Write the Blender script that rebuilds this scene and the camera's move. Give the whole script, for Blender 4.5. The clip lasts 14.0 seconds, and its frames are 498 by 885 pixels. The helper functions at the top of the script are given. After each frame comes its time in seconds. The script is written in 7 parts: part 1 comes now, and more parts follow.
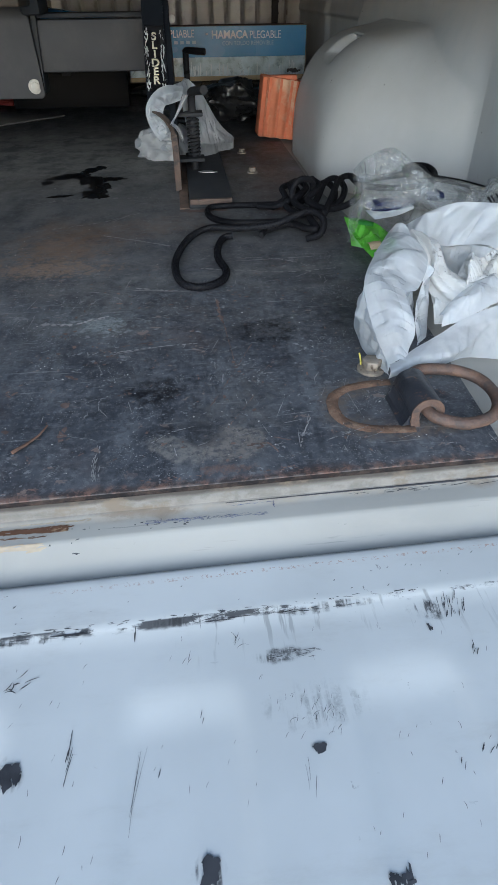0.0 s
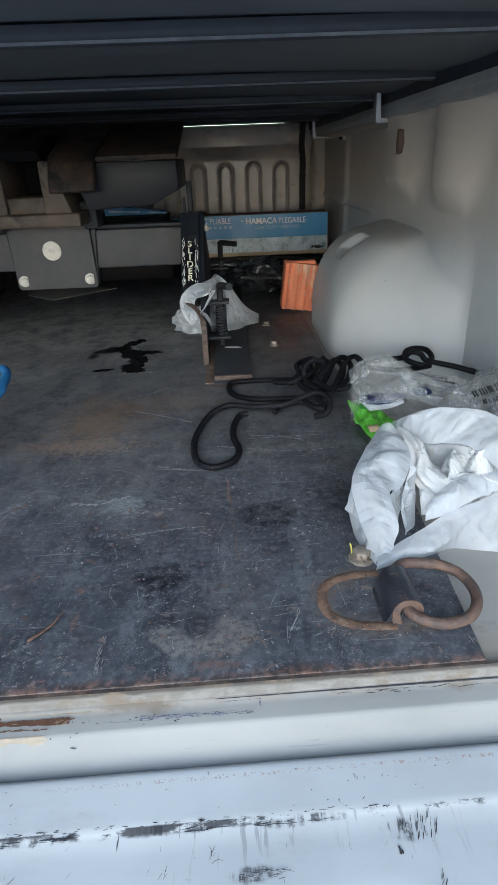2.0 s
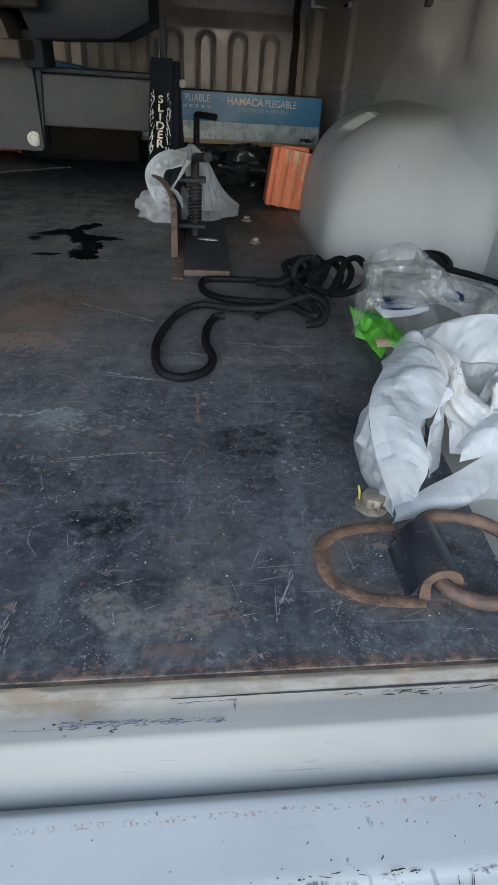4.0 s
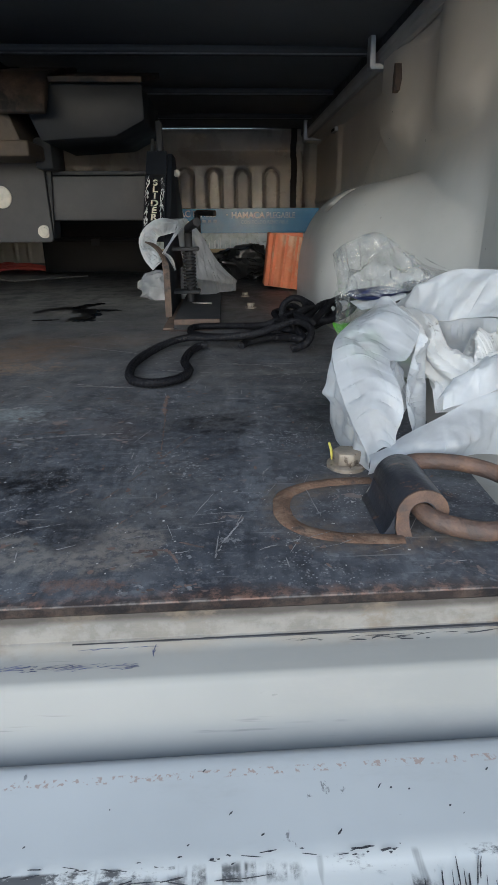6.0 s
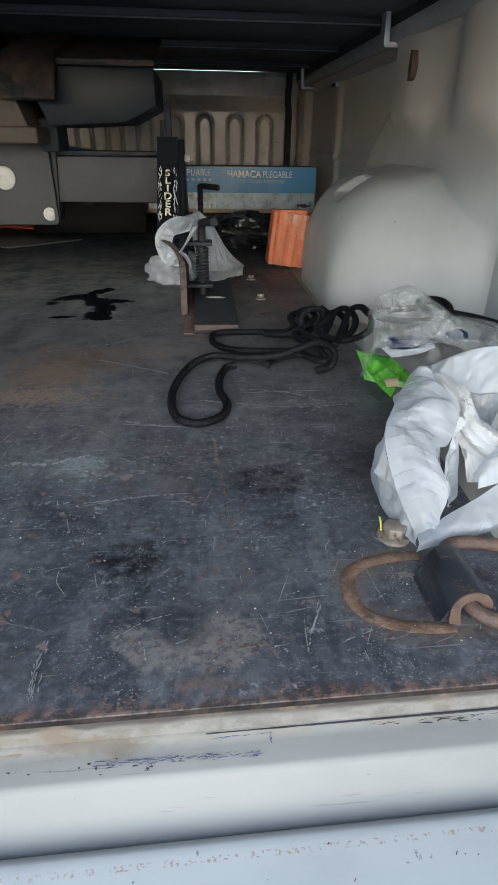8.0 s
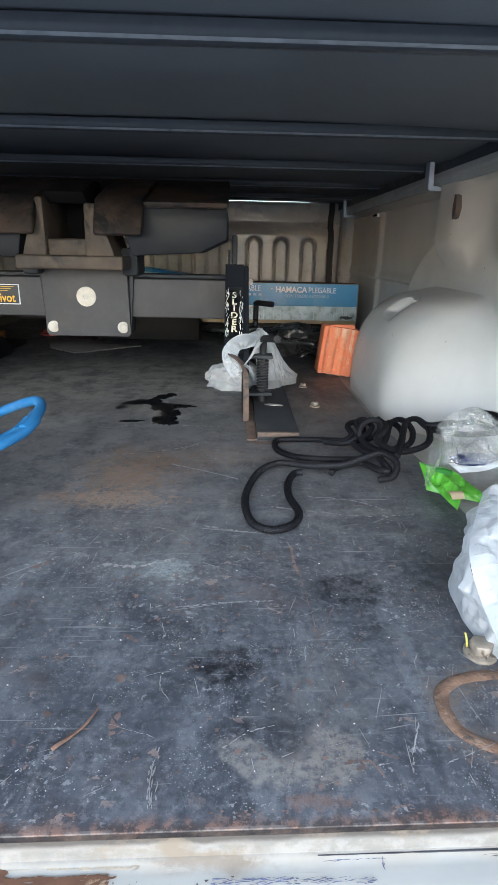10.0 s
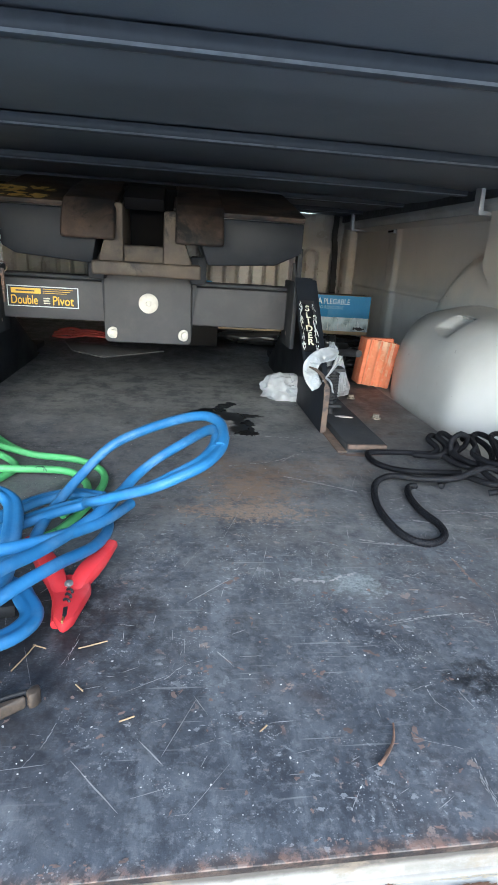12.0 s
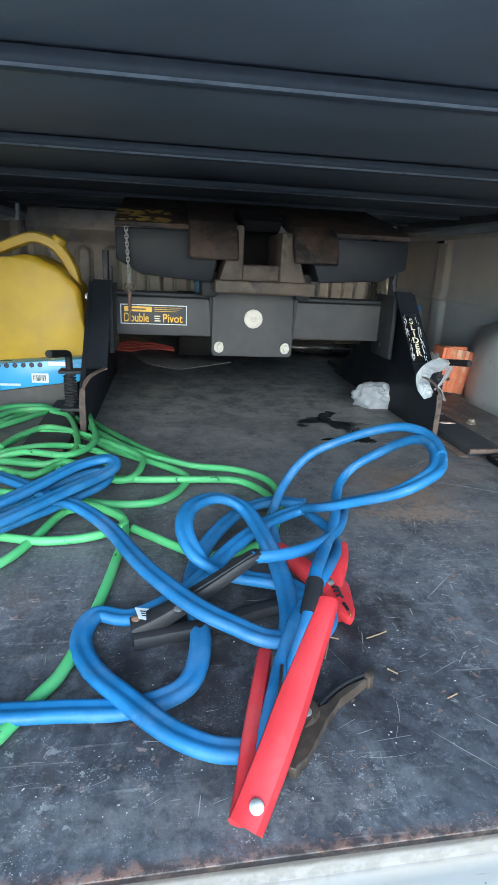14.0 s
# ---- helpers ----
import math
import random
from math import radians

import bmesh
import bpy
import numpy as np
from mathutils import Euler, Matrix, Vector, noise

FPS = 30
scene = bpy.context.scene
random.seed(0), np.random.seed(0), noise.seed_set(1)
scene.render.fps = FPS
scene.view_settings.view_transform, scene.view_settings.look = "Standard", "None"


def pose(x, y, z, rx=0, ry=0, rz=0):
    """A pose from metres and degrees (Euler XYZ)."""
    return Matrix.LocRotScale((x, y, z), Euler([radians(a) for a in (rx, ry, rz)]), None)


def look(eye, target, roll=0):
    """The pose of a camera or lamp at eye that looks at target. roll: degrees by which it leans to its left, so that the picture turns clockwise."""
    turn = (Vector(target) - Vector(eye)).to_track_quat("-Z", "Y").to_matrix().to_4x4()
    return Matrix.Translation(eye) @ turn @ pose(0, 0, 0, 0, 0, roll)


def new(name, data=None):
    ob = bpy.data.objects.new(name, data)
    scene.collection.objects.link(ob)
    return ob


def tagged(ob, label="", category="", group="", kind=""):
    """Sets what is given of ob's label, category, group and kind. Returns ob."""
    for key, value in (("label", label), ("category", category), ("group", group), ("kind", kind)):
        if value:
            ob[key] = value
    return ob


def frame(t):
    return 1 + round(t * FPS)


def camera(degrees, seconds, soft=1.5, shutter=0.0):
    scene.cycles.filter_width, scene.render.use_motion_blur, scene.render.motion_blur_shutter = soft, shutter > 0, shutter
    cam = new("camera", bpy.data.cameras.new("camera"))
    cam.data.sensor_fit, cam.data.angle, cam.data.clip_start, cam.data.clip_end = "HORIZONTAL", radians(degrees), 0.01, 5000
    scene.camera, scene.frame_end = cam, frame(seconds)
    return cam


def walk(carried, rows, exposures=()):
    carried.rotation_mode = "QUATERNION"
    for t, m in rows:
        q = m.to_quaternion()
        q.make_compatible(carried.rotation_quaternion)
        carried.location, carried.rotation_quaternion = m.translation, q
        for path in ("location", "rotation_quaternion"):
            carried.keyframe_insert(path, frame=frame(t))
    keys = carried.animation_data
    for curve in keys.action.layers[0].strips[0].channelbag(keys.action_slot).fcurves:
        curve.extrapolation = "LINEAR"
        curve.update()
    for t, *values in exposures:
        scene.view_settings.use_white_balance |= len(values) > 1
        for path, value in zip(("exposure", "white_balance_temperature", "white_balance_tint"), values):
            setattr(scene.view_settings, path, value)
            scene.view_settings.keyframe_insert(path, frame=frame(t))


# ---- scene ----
cam = camera(48.6, 14.0)
PATH = [
    (0, (0.388, -0.328, 0.308), (0.542, 1.208, -0.964), -0.6),
    (0.5, (0.358, -0.27, 0.343), (0.471, 1.371, -0.796), -0.6),
    (1, (0.417, -0.303, 0.376), (0.434, 1.421, -0.637), -2.8),
    (1.5, (0.441, -0.335, 0.391), (0.477, 1.428, -0.554), -2.5),
    (2, (0.431, -0.34, 0.405), (0.473, 1.438, -0.51), -2.2),
    (2.5, (0.407, -0.341, 0.408), (0.452, 1.447, -0.489), -1.7),
    (3, (0.438, -0.301, 0.385), (0.526, 1.459, -0.561), -1.8),
    (3.5, (0.424, -0.216, 0.326), (0.575, 1.46, -0.755), 2.3),
    (4, (0.416, -0.199, 0.308), (0.6, 1.434, -0.833), 4.0),
    (4.2, (0.422, -0.201, 0.298), (0.615, 1.424, -0.853), 3.6),
    (6.3, (0.481, -0.222, 0.159), (0.544, 1.643, -0.561), -0.7),
    (6.5, (0.482, -0.217, 0.156), (0.541, 1.647, -0.568), -0.7),
    (7, (0.46, -0.213, 0.15), (0.544, 1.61, -0.668), 2.3),
    (7.5, (0.428, -0.218, 0.236), (0.553, 1.514, -0.756), 0.2),
    (8, (0.405, -0.218, 0.299), (0.561, 1.527, -0.666), 0.9),
    (8.5, (0.377, -0.235, 0.329), (0.541, 1.596, -0.459), 1.4),
    (8.7, (0.366, -0.238, 0.331), (0.517, 1.621, -0.391), 1.3),
    (10.8, (0.314, -0.253, 0.332), (0.355, 1.637, -0.319), 1.3),
    (11, (0.27, -0.26, 0.333), (0.326, 1.632, -0.315), 1.6),
    (11.5, (0.146, -0.262, 0.338), (0.391, 1.618, -0.301), 3.4),
    (12, (0.073, -0.234, 0.342), (0.331, 1.642, -0.302), 3.8),
    (12.5, (-0.015, -0.225, 0.346), (0.161, 1.659, -0.303), 2.6),
    (13, (-0.122, -0.282, 0.353), (0.291, 1.572, -0.273), 3.5),
    (13.5, (-0.175, -0.279, 0.353), (0.212, 1.581, -0.272), 3.6),
    (14, (-0.206, -0.255, 0.353), (0.086, 1.623, -0.271), 2.8),
]
walk(cam, [(t, look(eye, target, roll)) for t, eye, target, roll in PATH],
     [(0, 0.87, 5550, 6), (0.5, 0.85, 5650, 6), (1, 0.92, 5800, 6), (1.5, 1.10, 5950, 6), (2.5, 0.95, 5300, 6), (3, 0.85, 5420, 6), (4, 0.80, 5670, 6), (6.5, 0.75, 5870, 7), (8, 1.02, 5900, 7), (8.5, 1.40, 5950, 7), (8.7, 1.48, 5950, 7), (10.8, 1.95, 5570, 7), (12, 2.15, 5570, 5), (12.5, 2.35, 5770, 6), (13, 2.20, 5200, 5), (13.5, 1.78, 5250, 2), (14, 1.85, 5300, 2)])

# ---- world and light ----
SUN_EL, SUN_AZ = 20.0, 188.0
world = bpy.data.worlds.new("sky")
scene.world = world
world.use_nodes = True
wn, wl = world.node_tree.nodes, world.node_tree.links
sky = wn.new("ShaderNodeTexSky")
sky.sky_type = "NISHITA"
sky.sun_disc = False
sky.sun_elevation, sky.sun_rotation = radians(SUN_EL), radians(SUN_AZ)
wl.new(sky.outputs[0], wn["Background"].inputs[0])
wn["Background"].inputs[1].default_value = 0.14
sun_data = bpy.data.lights.new("sun", "SUN")
sun_data.energy, sun_data.angle, sun_data.color = 1.9, radians(64), (0.955, 0.985, 1.0)
sun = new("sun", sun_data)
az = radians(SUN_AZ)
sun.matrix_world = look((math.sin(az) * math.cos(radians(SUN_EL)) * 30, math.cos(az) * math.cos(radians(SUN_EL)) * 30, math.sin(radians(SUN_EL)) * 30), (0, 0, 0))

# ---- materials ----


def nd(nt, kind, **kw):
    n = nt.nodes.new(kind)
    for k, v in kw.items():
        n.inputs[k].default_value = v
    return n


def ramp(nt, src, lo, hi, a=0.0, b=1.0):
    r = nt.nodes.new("ShaderNodeMapRange")
    r.interpolation_type = "SMOOTHSTEP"
    r.inputs[1].default_value, r.inputs[2].default_value = lo, hi
    r.inputs[3].default_value, r.inputs[4].default_value = a, b
    nt.links.new(src, r.inputs[0])
    return r.outputs[0]


def mixc(nt, fac, a, b):
    m = nt.nodes.new("ShaderNodeMix")
    m.data_type = "RGBA"
    for sock, v in ((m.inputs[0], fac), (m.inputs[6], a), (m.inputs[7], b)):
        if isinstance(v, (int, float)):
            sock.default_value = v
        elif isinstance(v, tuple):
            sock.default_value = (*v, 1) if len(v) == 3 else v
        else:
            nt.links.new(v, sock)
    return m.outputs[2]


def mathn(nt, op, a, b=None):
    m = nt.nodes.new("ShaderNodeMath")
    m.operation = op
    for i, v in enumerate((a, b)):
        if v is None:
            continue
        if isinstance(v, (int, float)):
            m.inputs[i].default_value = v
        else:
            nt.links.new(v, m.inputs[i])
    return m.outputs[0]


def coords(nt, scale=(1, 1, 1), rot=0.0):
    c = nt.nodes.new("ShaderNodeTexCoord")
    m = nt.nodes.new("ShaderNodeMapping")
    m.inputs["Scale"].default_value = scale
    m.inputs["Rotation"].default_value = (0, 0, radians(rot))
    nt.links.new(c.outputs["Object"], m.inputs[0])
    return m.outputs[0]


def noise_tex(nt, scale, detail=4.0, rough=0.55, stretch=(1, 1, 1), rot=0.0, distort=0.0):
    n = nd(nt, "ShaderNodeTexNoise", Scale=scale, Detail=detail, Roughness=rough, Distortion=distort)
    nt.links.new(coords(nt, stretch, rot), n.inputs["Vector"])
    return n.outputs[0]


def surface(name, color, rough=0.5, metal=0.0, var=0.25, grain=60.0, blotch=6.0, bump=0.15, wear=None, wear_at=(0.6, 0.7), wear_scale=9.0,
            dust=0.0, dust_color=(0.28, 0.26, 0.24), transmit=0.0, coat=0.0, spec=0.5, bump_dist=0.002):
    """A painted, moulded or bare surface: grain and blotches in colour and gloss, fine relief, patches of wear and a film of dust."""
    mat = bpy.data.materials.new(name)
    mat.use_nodes = True
    nt = mat.node_tree
    p = nt.nodes["Principled BSDF"]
    fine, large = noise_tex(nt, grain, 5), noise_tex(nt, blotch, 4)
    dark = tuple(c * (1 - var) for c in color)
    light = tuple(min(1, c * (1 + var)) for c in color)
    col = mixc(nt, ramp(nt, large, 0.3, 0.7), dark, light)
    col = mixc(nt, ramp(nt, fine, 0.35, 0.75, 0, 0.5), col, color)
    if dust:
        col = mixc(nt, ramp(nt, noise_tex(nt, blotch * 1.7, 6, 0.7), 0.42, 0.75, 0, dust), col, dust_color)
    if wear:
        w = ramp(nt, noise_tex(nt, wear_scale, 8, 0.68, distort=0.4), *wear_at)
        col = mixc(nt, w, col, wear)
    nt.links.new(col, p.inputs["Base Color"])
    nt.links.new(ramp(nt, large, 0.25, 0.75, max(0.03, rough - 0.1), min(1, rough + 0.12)), p.inputs["Roughness"])
    p.inputs["Metallic"].default_value = metal
    p.inputs["Specular IOR Level"].default_value = spec
    p.inputs["Coat Weight"].default_value = coat
    p.inputs["Transmission Weight"].default_value = transmit
    if bump:
        b = nd(nt, "ShaderNodeBump", Strength=bump, Distance=bump_dist)
        nt.links.new(fine, b.inputs["Height"])
        nt.links.new(b.outputs[0], p.inputs["Normal"])
    return mat


def film_plastic(name, color, opacity=0.75, rough=0.35, clear=0.0, crease=60.0, bump=0.3, grime=0.0):
    """Thin plastic film: part diffuse, part light let through, with a soft shine and fine creases."""
    mat = bpy.data.materials.new(name)
    mat.use_nodes = True
    nt = mat.node_tree
    p = nt.nodes["Principled BSDF"]
    col = mixc(nt, ramp(nt, noise_tex(nt, 14, 5), 0.35, 0.7), tuple(c * 0.86 for c in color), color)
    if grime:
        col = mixc(nt, mathn(nt, "MULTIPLY", ramp(nt, noise_tex(nt, 160, 6, 0.7), 0.54, 0.60), ramp(nt, noise_tex(nt, 26, 4), 0.48, 0.58, 0, grime)), col, (0.10, 0.085, 0.065))
    nt.links.new(col, p.inputs["Base Color"])
    p.inputs["Roughness"].default_value = rough
    b = nd(nt, "ShaderNodeBump", Strength=bump, Distance=0.0015)
    nt.links.new(mathn(nt, "ABSOLUTE", mathn(nt, "SUBTRACT", noise_tex(nt, crease, 4, 0.55, distort=0.8), 0.5)), b.inputs["Height"])
    nt.links.new(b.outputs[0], p.inputs["Normal"])
    tr = nt.nodes.new("ShaderNodeBsdfTranslucent")
    nt.links.new(col, tr.inputs[0])
    mx = nt.nodes.new("ShaderNodeMixShader")
    mx.inputs[0].default_value = 1 - opacity
    nt.links.new(p.outputs[0], mx.inputs[1])
    nt.links.new(tr.outputs[0], mx.inputs[2])
    last = mx
    if clear:
        tp = nt.nodes.new("ShaderNodeBsdfTransparent")
        m2 = nt.nodes.new("ShaderNodeMixShader")
        nt.links.new(ramp(nt, noise_tex(nt, 22, 5, 0.6, distort=1.0), 0.35, 0.7, clear, clear * 0.68), m2.inputs[0])
        nt.links.new(mx.outputs[0], m2.inputs[1])
        nt.links.new(tp.outputs[0], m2.inputs[2])
        gl = nt.nodes.new("ShaderNodeBsdfGlossy")
        gl.inputs["Roughness"].default_value = 0.09
        nt.links.new(b.outputs[0], gl.inputs["Normal"])
        lw = nd(nt, "ShaderNodeLayerWeight", Blend=0.25)
        nt.links.new(b.outputs[0], lw.inputs["Normal"])
        m3 = nt.nodes.new("ShaderNodeMixShader")
        nt.links.new(ramp(nt, lw.outputs["Fresnel"], 0.0, 1.0, 0.03, 0.25), m3.inputs[0])
        nt.links.new(m2.outputs[0], m3.inputs[1])
        nt.links.new(gl.outputs[0], m3.inputs[2])
        last = m3 if clear > 0.5 else m2
    nt.links.new(last.outputs[0], nt.nodes["Material Output"].inputs[0])
    return mat


def spot(nt, x, y, rx, ry, rot=0.0, edge=0.35, rag=0.5, scale=30.0):
    """A mask round a place on the floor, with a ragged rim."""
    c = nt.nodes.new("ShaderNodeTexCoord")
    m = nt.nodes.new("ShaderNodeMapping")
    m.vector_type = "TEXTURE"
    m.inputs["Location"].default_value = (x, y, 0)
    m.inputs["Rotation"].default_value = (0, 0, radians(rot))
    m.inputs["Scale"].default_value = (rx, ry, 1000)
    nt.links.new(c.outputs["Object"], m.inputs[0])
    ln = nt.nodes.new("ShaderNodeVectorMath")
    ln.operation = "LENGTH"
    nt.links.new(m.outputs[0], ln.inputs[0])
    d = mathn(nt, "ADD", ln.outputs["Value"], mathn(nt, "MULTIPLY", mathn(nt, "SUBTRACT", noise_tex(nt, scale, 6, 0.7), 0.5), rag * 5.5))
    return mathn(nt, "MULTIPLY", ramp(nt, d, 1 - edge, 1 + edge, 1, 0), ramp(nt, noise_tex(nt, scale * 2.2, 7, 0.75), 0.38, 0.58, 0.12, 1))


def plate_material():
    """Black-painted steel deck plate: dusty, scratched, rusty and stained, its middle paled to offset dim light."""
    mat = bpy.data.materials.new("deck_plate")
    mat.use_nodes = True
    nt = mat.node_tree
    p = nt.nodes["Principled BSDF"]
    col = mixc(nt, ramp(nt, noise_tex(nt, 3.0, 6, 0.62), 0.3, 0.7), (0.046, 0.050, 0.060), (0.070, 0.075, 0.087))
    dusty = noise_tex(nt, 15, 10, 0.76, (1, 0.7, 1), 12, 0.6)
    col = mixc(nt, ramp(nt, dusty, 0.44, 0.66, 0, 0.42), col, (0.150, 0.157, 0.172))
    col = mixc(nt, ramp(nt, noise_tex(nt, 8, 5, 0.62, distort=1.2), 0.49, 0.58, 0, 0.55), col, (0.026, 0.028, 0.036))
    # wiped streaks drawn along the bed, light and dark
    for rot, lo, c in ((-24, 0.52, (0.125, 0.132, 0.146)), (32, 0.55, (0.115, 0.118, 0.128)), (8, 0.54, (0.022, 0.024, 0.030))):
        drag = noise_tex(nt, 5.0, 8, 0.70, (5.0, 0.8, 1), rot, 0.3)
        col = mixc(nt, ramp(nt, drag, lo, lo + 0.12, 0, 0.52), col, c)
    col = mixc(nt, ramp(nt, noise_tex(nt, 24, 9, 0.74, distort=0.5), 0.50, 0.62, 0, 0.45), col, (0.020, 0.022, 0.028))
    fine = noise_tex(nt, 140, 6, 0.74)
    col = mixc(nt, ramp(nt, fine, 0.50, 0.62, 0, 0.50), col, (0.150, 0.152, 0.162))
    col = mixc(nt, ramp(nt, noise_tex(nt, 75, 7, 0.76), 0.49, 0.60, 0, 0.50), col, (0.018, 0.019, 0.024))
    col = mixc(nt, ramp(nt, noise_tex(nt, 6, 7, 0.7), 0.52, 0.68, 0, 0.35), col, (0.080, 0.056, 0.048))
    # hard-edged chips: pinkish rust and grey primer, in swarms
    for sc, lo, gs, glo, c, k in ((48, 0.645, 6, 0.47, (0.200, 0.150, 0.132), 0.8), (85, 0.640, 9, 0.45, (0.185, 0.145, 0.130), 0.75), (64, 0.635, 7, 0.47, (0.190, 0.192, 0.200), 0.8), (150, 0.630, 8, 0.44, (0.24, 0.243, 0.25), 0.75)):
        chip = ramp(nt, noise_tex(nt, sc, 5, 0.62, (0.8, 1.0, 1), sc * 7, 0.3), lo, lo + 0.012)
        col = mixc(nt, mathn(nt, "MULTIPLY", mathn(nt, "MULTIPLY", chip, ramp(nt, noise_tex(nt, gs, 5, 0.6), glo, glo + 0.10)), k), col, c)
    # hair scratches in several directions, in patches
    for k, (rot, sc) in enumerate(((14, 1.0), (-22, 0.8), (62, 1.1), (96, 0.7), (38, 1.3))):
        line = noise_tex(nt, 1.0, 2, 0.5, (9 * sc, 230 * sc, 1), rot)
        gate_ = noise_tex(nt, 4.0 + 0.9 * k, 3, 0.5, (1, 1, 1), 30 * k)
        col = mixc(nt, mathn(nt, "MULTIPLY", ramp(nt, line, 0.675, 0.73, 0, 0.55), ramp(nt, gate_, 0.46, 0.58)), col, (0.22, 0.218, 0.218))
    # broad wiped smears
    smear = noise_tex(nt, 3.5, 7, 0.72, (0.8, 6.0, 1), 10)
    col = mixc(nt, ramp(nt, smear, 0.57, 0.74, 0, 0.45), col, (0.15, 0.148, 0.145))
    # rust flakes
    rust = mathn(nt, "MULTIPLY", ramp(nt, noise_tex(nt, 75, 7, 0.66, distort=0.5), 0.625, 0.67), ramp(nt, noise_tex(nt, 7, 4), 0.48, 0.60))
    col = mixc(nt, mathn(nt, "MULTIPLY", rust, 0.75), col, (0.19, 0.115, 0.09))
    # pale specks at two sizes
    for sc, lo, hi, gs, k in ((420.0, 0.17, 0.27, 16, 0.6), (190.0, 0.07, 0.12, 11, 0.5)):
        grit = nd(nt, "ShaderNodeTexVoronoi", Scale=sc)
        nt.links.new(coords(nt), grit.inputs["Vector"])
        dots = mathn(nt, "MULTIPLY", ramp(nt, grit.outputs["Distance"], lo, hi, 1, 0), ramp(nt, noise_tex(nt, gs, 5, 0.7), 0.50, 0.60))
        col = mixc(nt, mathn(nt, "MULTIPLY", dots, k), col, (0.34, 0.34, 0.34))
    plate_marks = [
        # dust patch, broadened and paled to offset the dim light deeper in the bed
        (0.15, 0.72, 0.62, 0.36, 4, 0.9, 0.45, 9, (0.165, 0.160, 0.155), 0.65),
        # x, y, rx, ry, rot, edge, rag, scale, colour, strength
        (0.190, 0.600, 0.060, 0.060, 35, 0.8, 0.9, 22, (0.150, 0.100, 0.066), 0.7),
        (0.185, 0.535, 0.056, 0.054, 25, 0.5, 1.2, 60, (0.175, 0.122, 0.088), 0.9),
        (0.185, 0.462, 0.064, 0.024, 0, 0.35, 1.3, 110, (0.220, 0.158, 0.115), 0.95),
        (0.105, 0.470, 0.030, 0.012, 0, 0.5, 1.3, 70, (0.21, 0.14, 0.10), 0.6),
        (0.30, 0.62, 0.10, 0.05, 15, 0.6, 0.8, 30, (0.14, 0.09, 0.06), 0.45),
        (0.276, 0.283, 0.028, 0.016, -8, 0.7, 1.2, 90, (0.27, 0.30, 0.30), 0.7),
        (0.255, 0.295, 0.060, 0.030, -8, 0.8, 1.2, 60, (0.17, 0.18, 0.185), 0.3),
        (0.343, 0.133, 0.026, 0.022, 0, 0.35, 0.3, 40, (0.006, 0.006, 0.008), 0.9),
        (0.466, 0.246, 0.034, 0.026, 0, 0.35, 0.35, 40, (0.008, 0.008, 0.010), 0.88),
        (0.466, 0.246, 0.020, 0.013, 10, 0.5, 0.7, 70, (0.085, 0.085, 0.09), 0.75),
        (0.585, 0.26, 0.05, 0.06, 0, 0.6, 0.5, 30, (0.010, 0.010, 0.013), 0.7),
        (0.415, 0.085, 0.040, 0.060, -20, 0.7, 0.4, 30, (0.125, 0.122, 0.12), 0.55),
        (0.361, 0.043, 0.028, 0.014, -35, 0.18, 0.25, 60, (0.165, 0.155, 0.145), 0.9),
        (0.410, 0.044, 0.029, 0.023, 24, 0.18, 0.28, 60, (0.170, 0.152, 0.138), 0.9),
        (0.384, 0.060, 0.019, 0.017, -20, 0.35, 0.3, 60, (0.026, 0.027, 0.032), 0.9),
        (0.351, 0.069, 0.009, 0.006, 0, 0.35, 0.4, 60, (0.018, 0.018, 0.022), 0.8),
        (0.400, 0.012, 0.020, 0.005, 0, 0.3, 0.9, 120, (0.18, 0.10, 0.07), 0.5),
        (0.512, 0.083, 0.013, 0.028, 0, 0.8, 0.5, 60, (0.115, 0.092, 0.075), 0.75),
        (0.530, 0.112, 0.024, 0.013, 35, 0.8, 0.5, 60, (0.115, 0.092, 0.075), 0.75),
        (0.570, 0.122, 0.030, 0.011, 0, 0.8, 0.5, 60, (0.115, 0.092, 0.075), 0.7),
        (0.530, 0.055, 0.024, 0.013, -35, 0.8, 0.5, 60, (0.115, 0.092, 0.075), 0.75),
        (0.575, 0.045, 0.032, 0.011, 0, 0.8, 0.5, 60, (0.135, 0.098, 0.072), 0.75),
        (0.38, 0.78, 0.16, 0.035, 6, 0.7, 0.9, 20, (0.15, 0.145, 0.14), 0.4),
        (0.05, 1.20, 0.50, 0.28, 2, 0.9, 0.5, 7, (0.29, 0.28, 0.256), 0.88),
        (0.0, 1.45, 0.3, 0.05, -4, 0.7, 0.9, 11, (0.13, 0.125, 0.115), 0.45),
        (0.53, 1.06, 0.10, 0.22, 0, 0.6, 0.6, 14, (0.055, 0.034, 0.028), 0.75),
        (0.53, 0.955, 0.05, 0.05, 0, 0.7, 0.7, 40, (0.17, 0.15, 0.12), 0.5),
        (0.48, 0.42, 0.14, 0.012, 3, 0.6, 0.9, 30, (0.22, 0.22, 0.21), 0.4),
        (0.10, 0.93, 0.10, 0.05, 0, 0.5, 0.6, 30, (0.075, 0.06, 0.05), 0.4),
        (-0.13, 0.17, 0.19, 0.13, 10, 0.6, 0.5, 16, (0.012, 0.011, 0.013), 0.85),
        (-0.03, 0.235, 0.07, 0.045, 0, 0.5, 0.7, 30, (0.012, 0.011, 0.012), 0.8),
        (-0.16, 0.02, 0.12, 0.02, 0, 0.6, 0.8, 40, (0.18, 0.175, 0.17), 0.4),
    ]
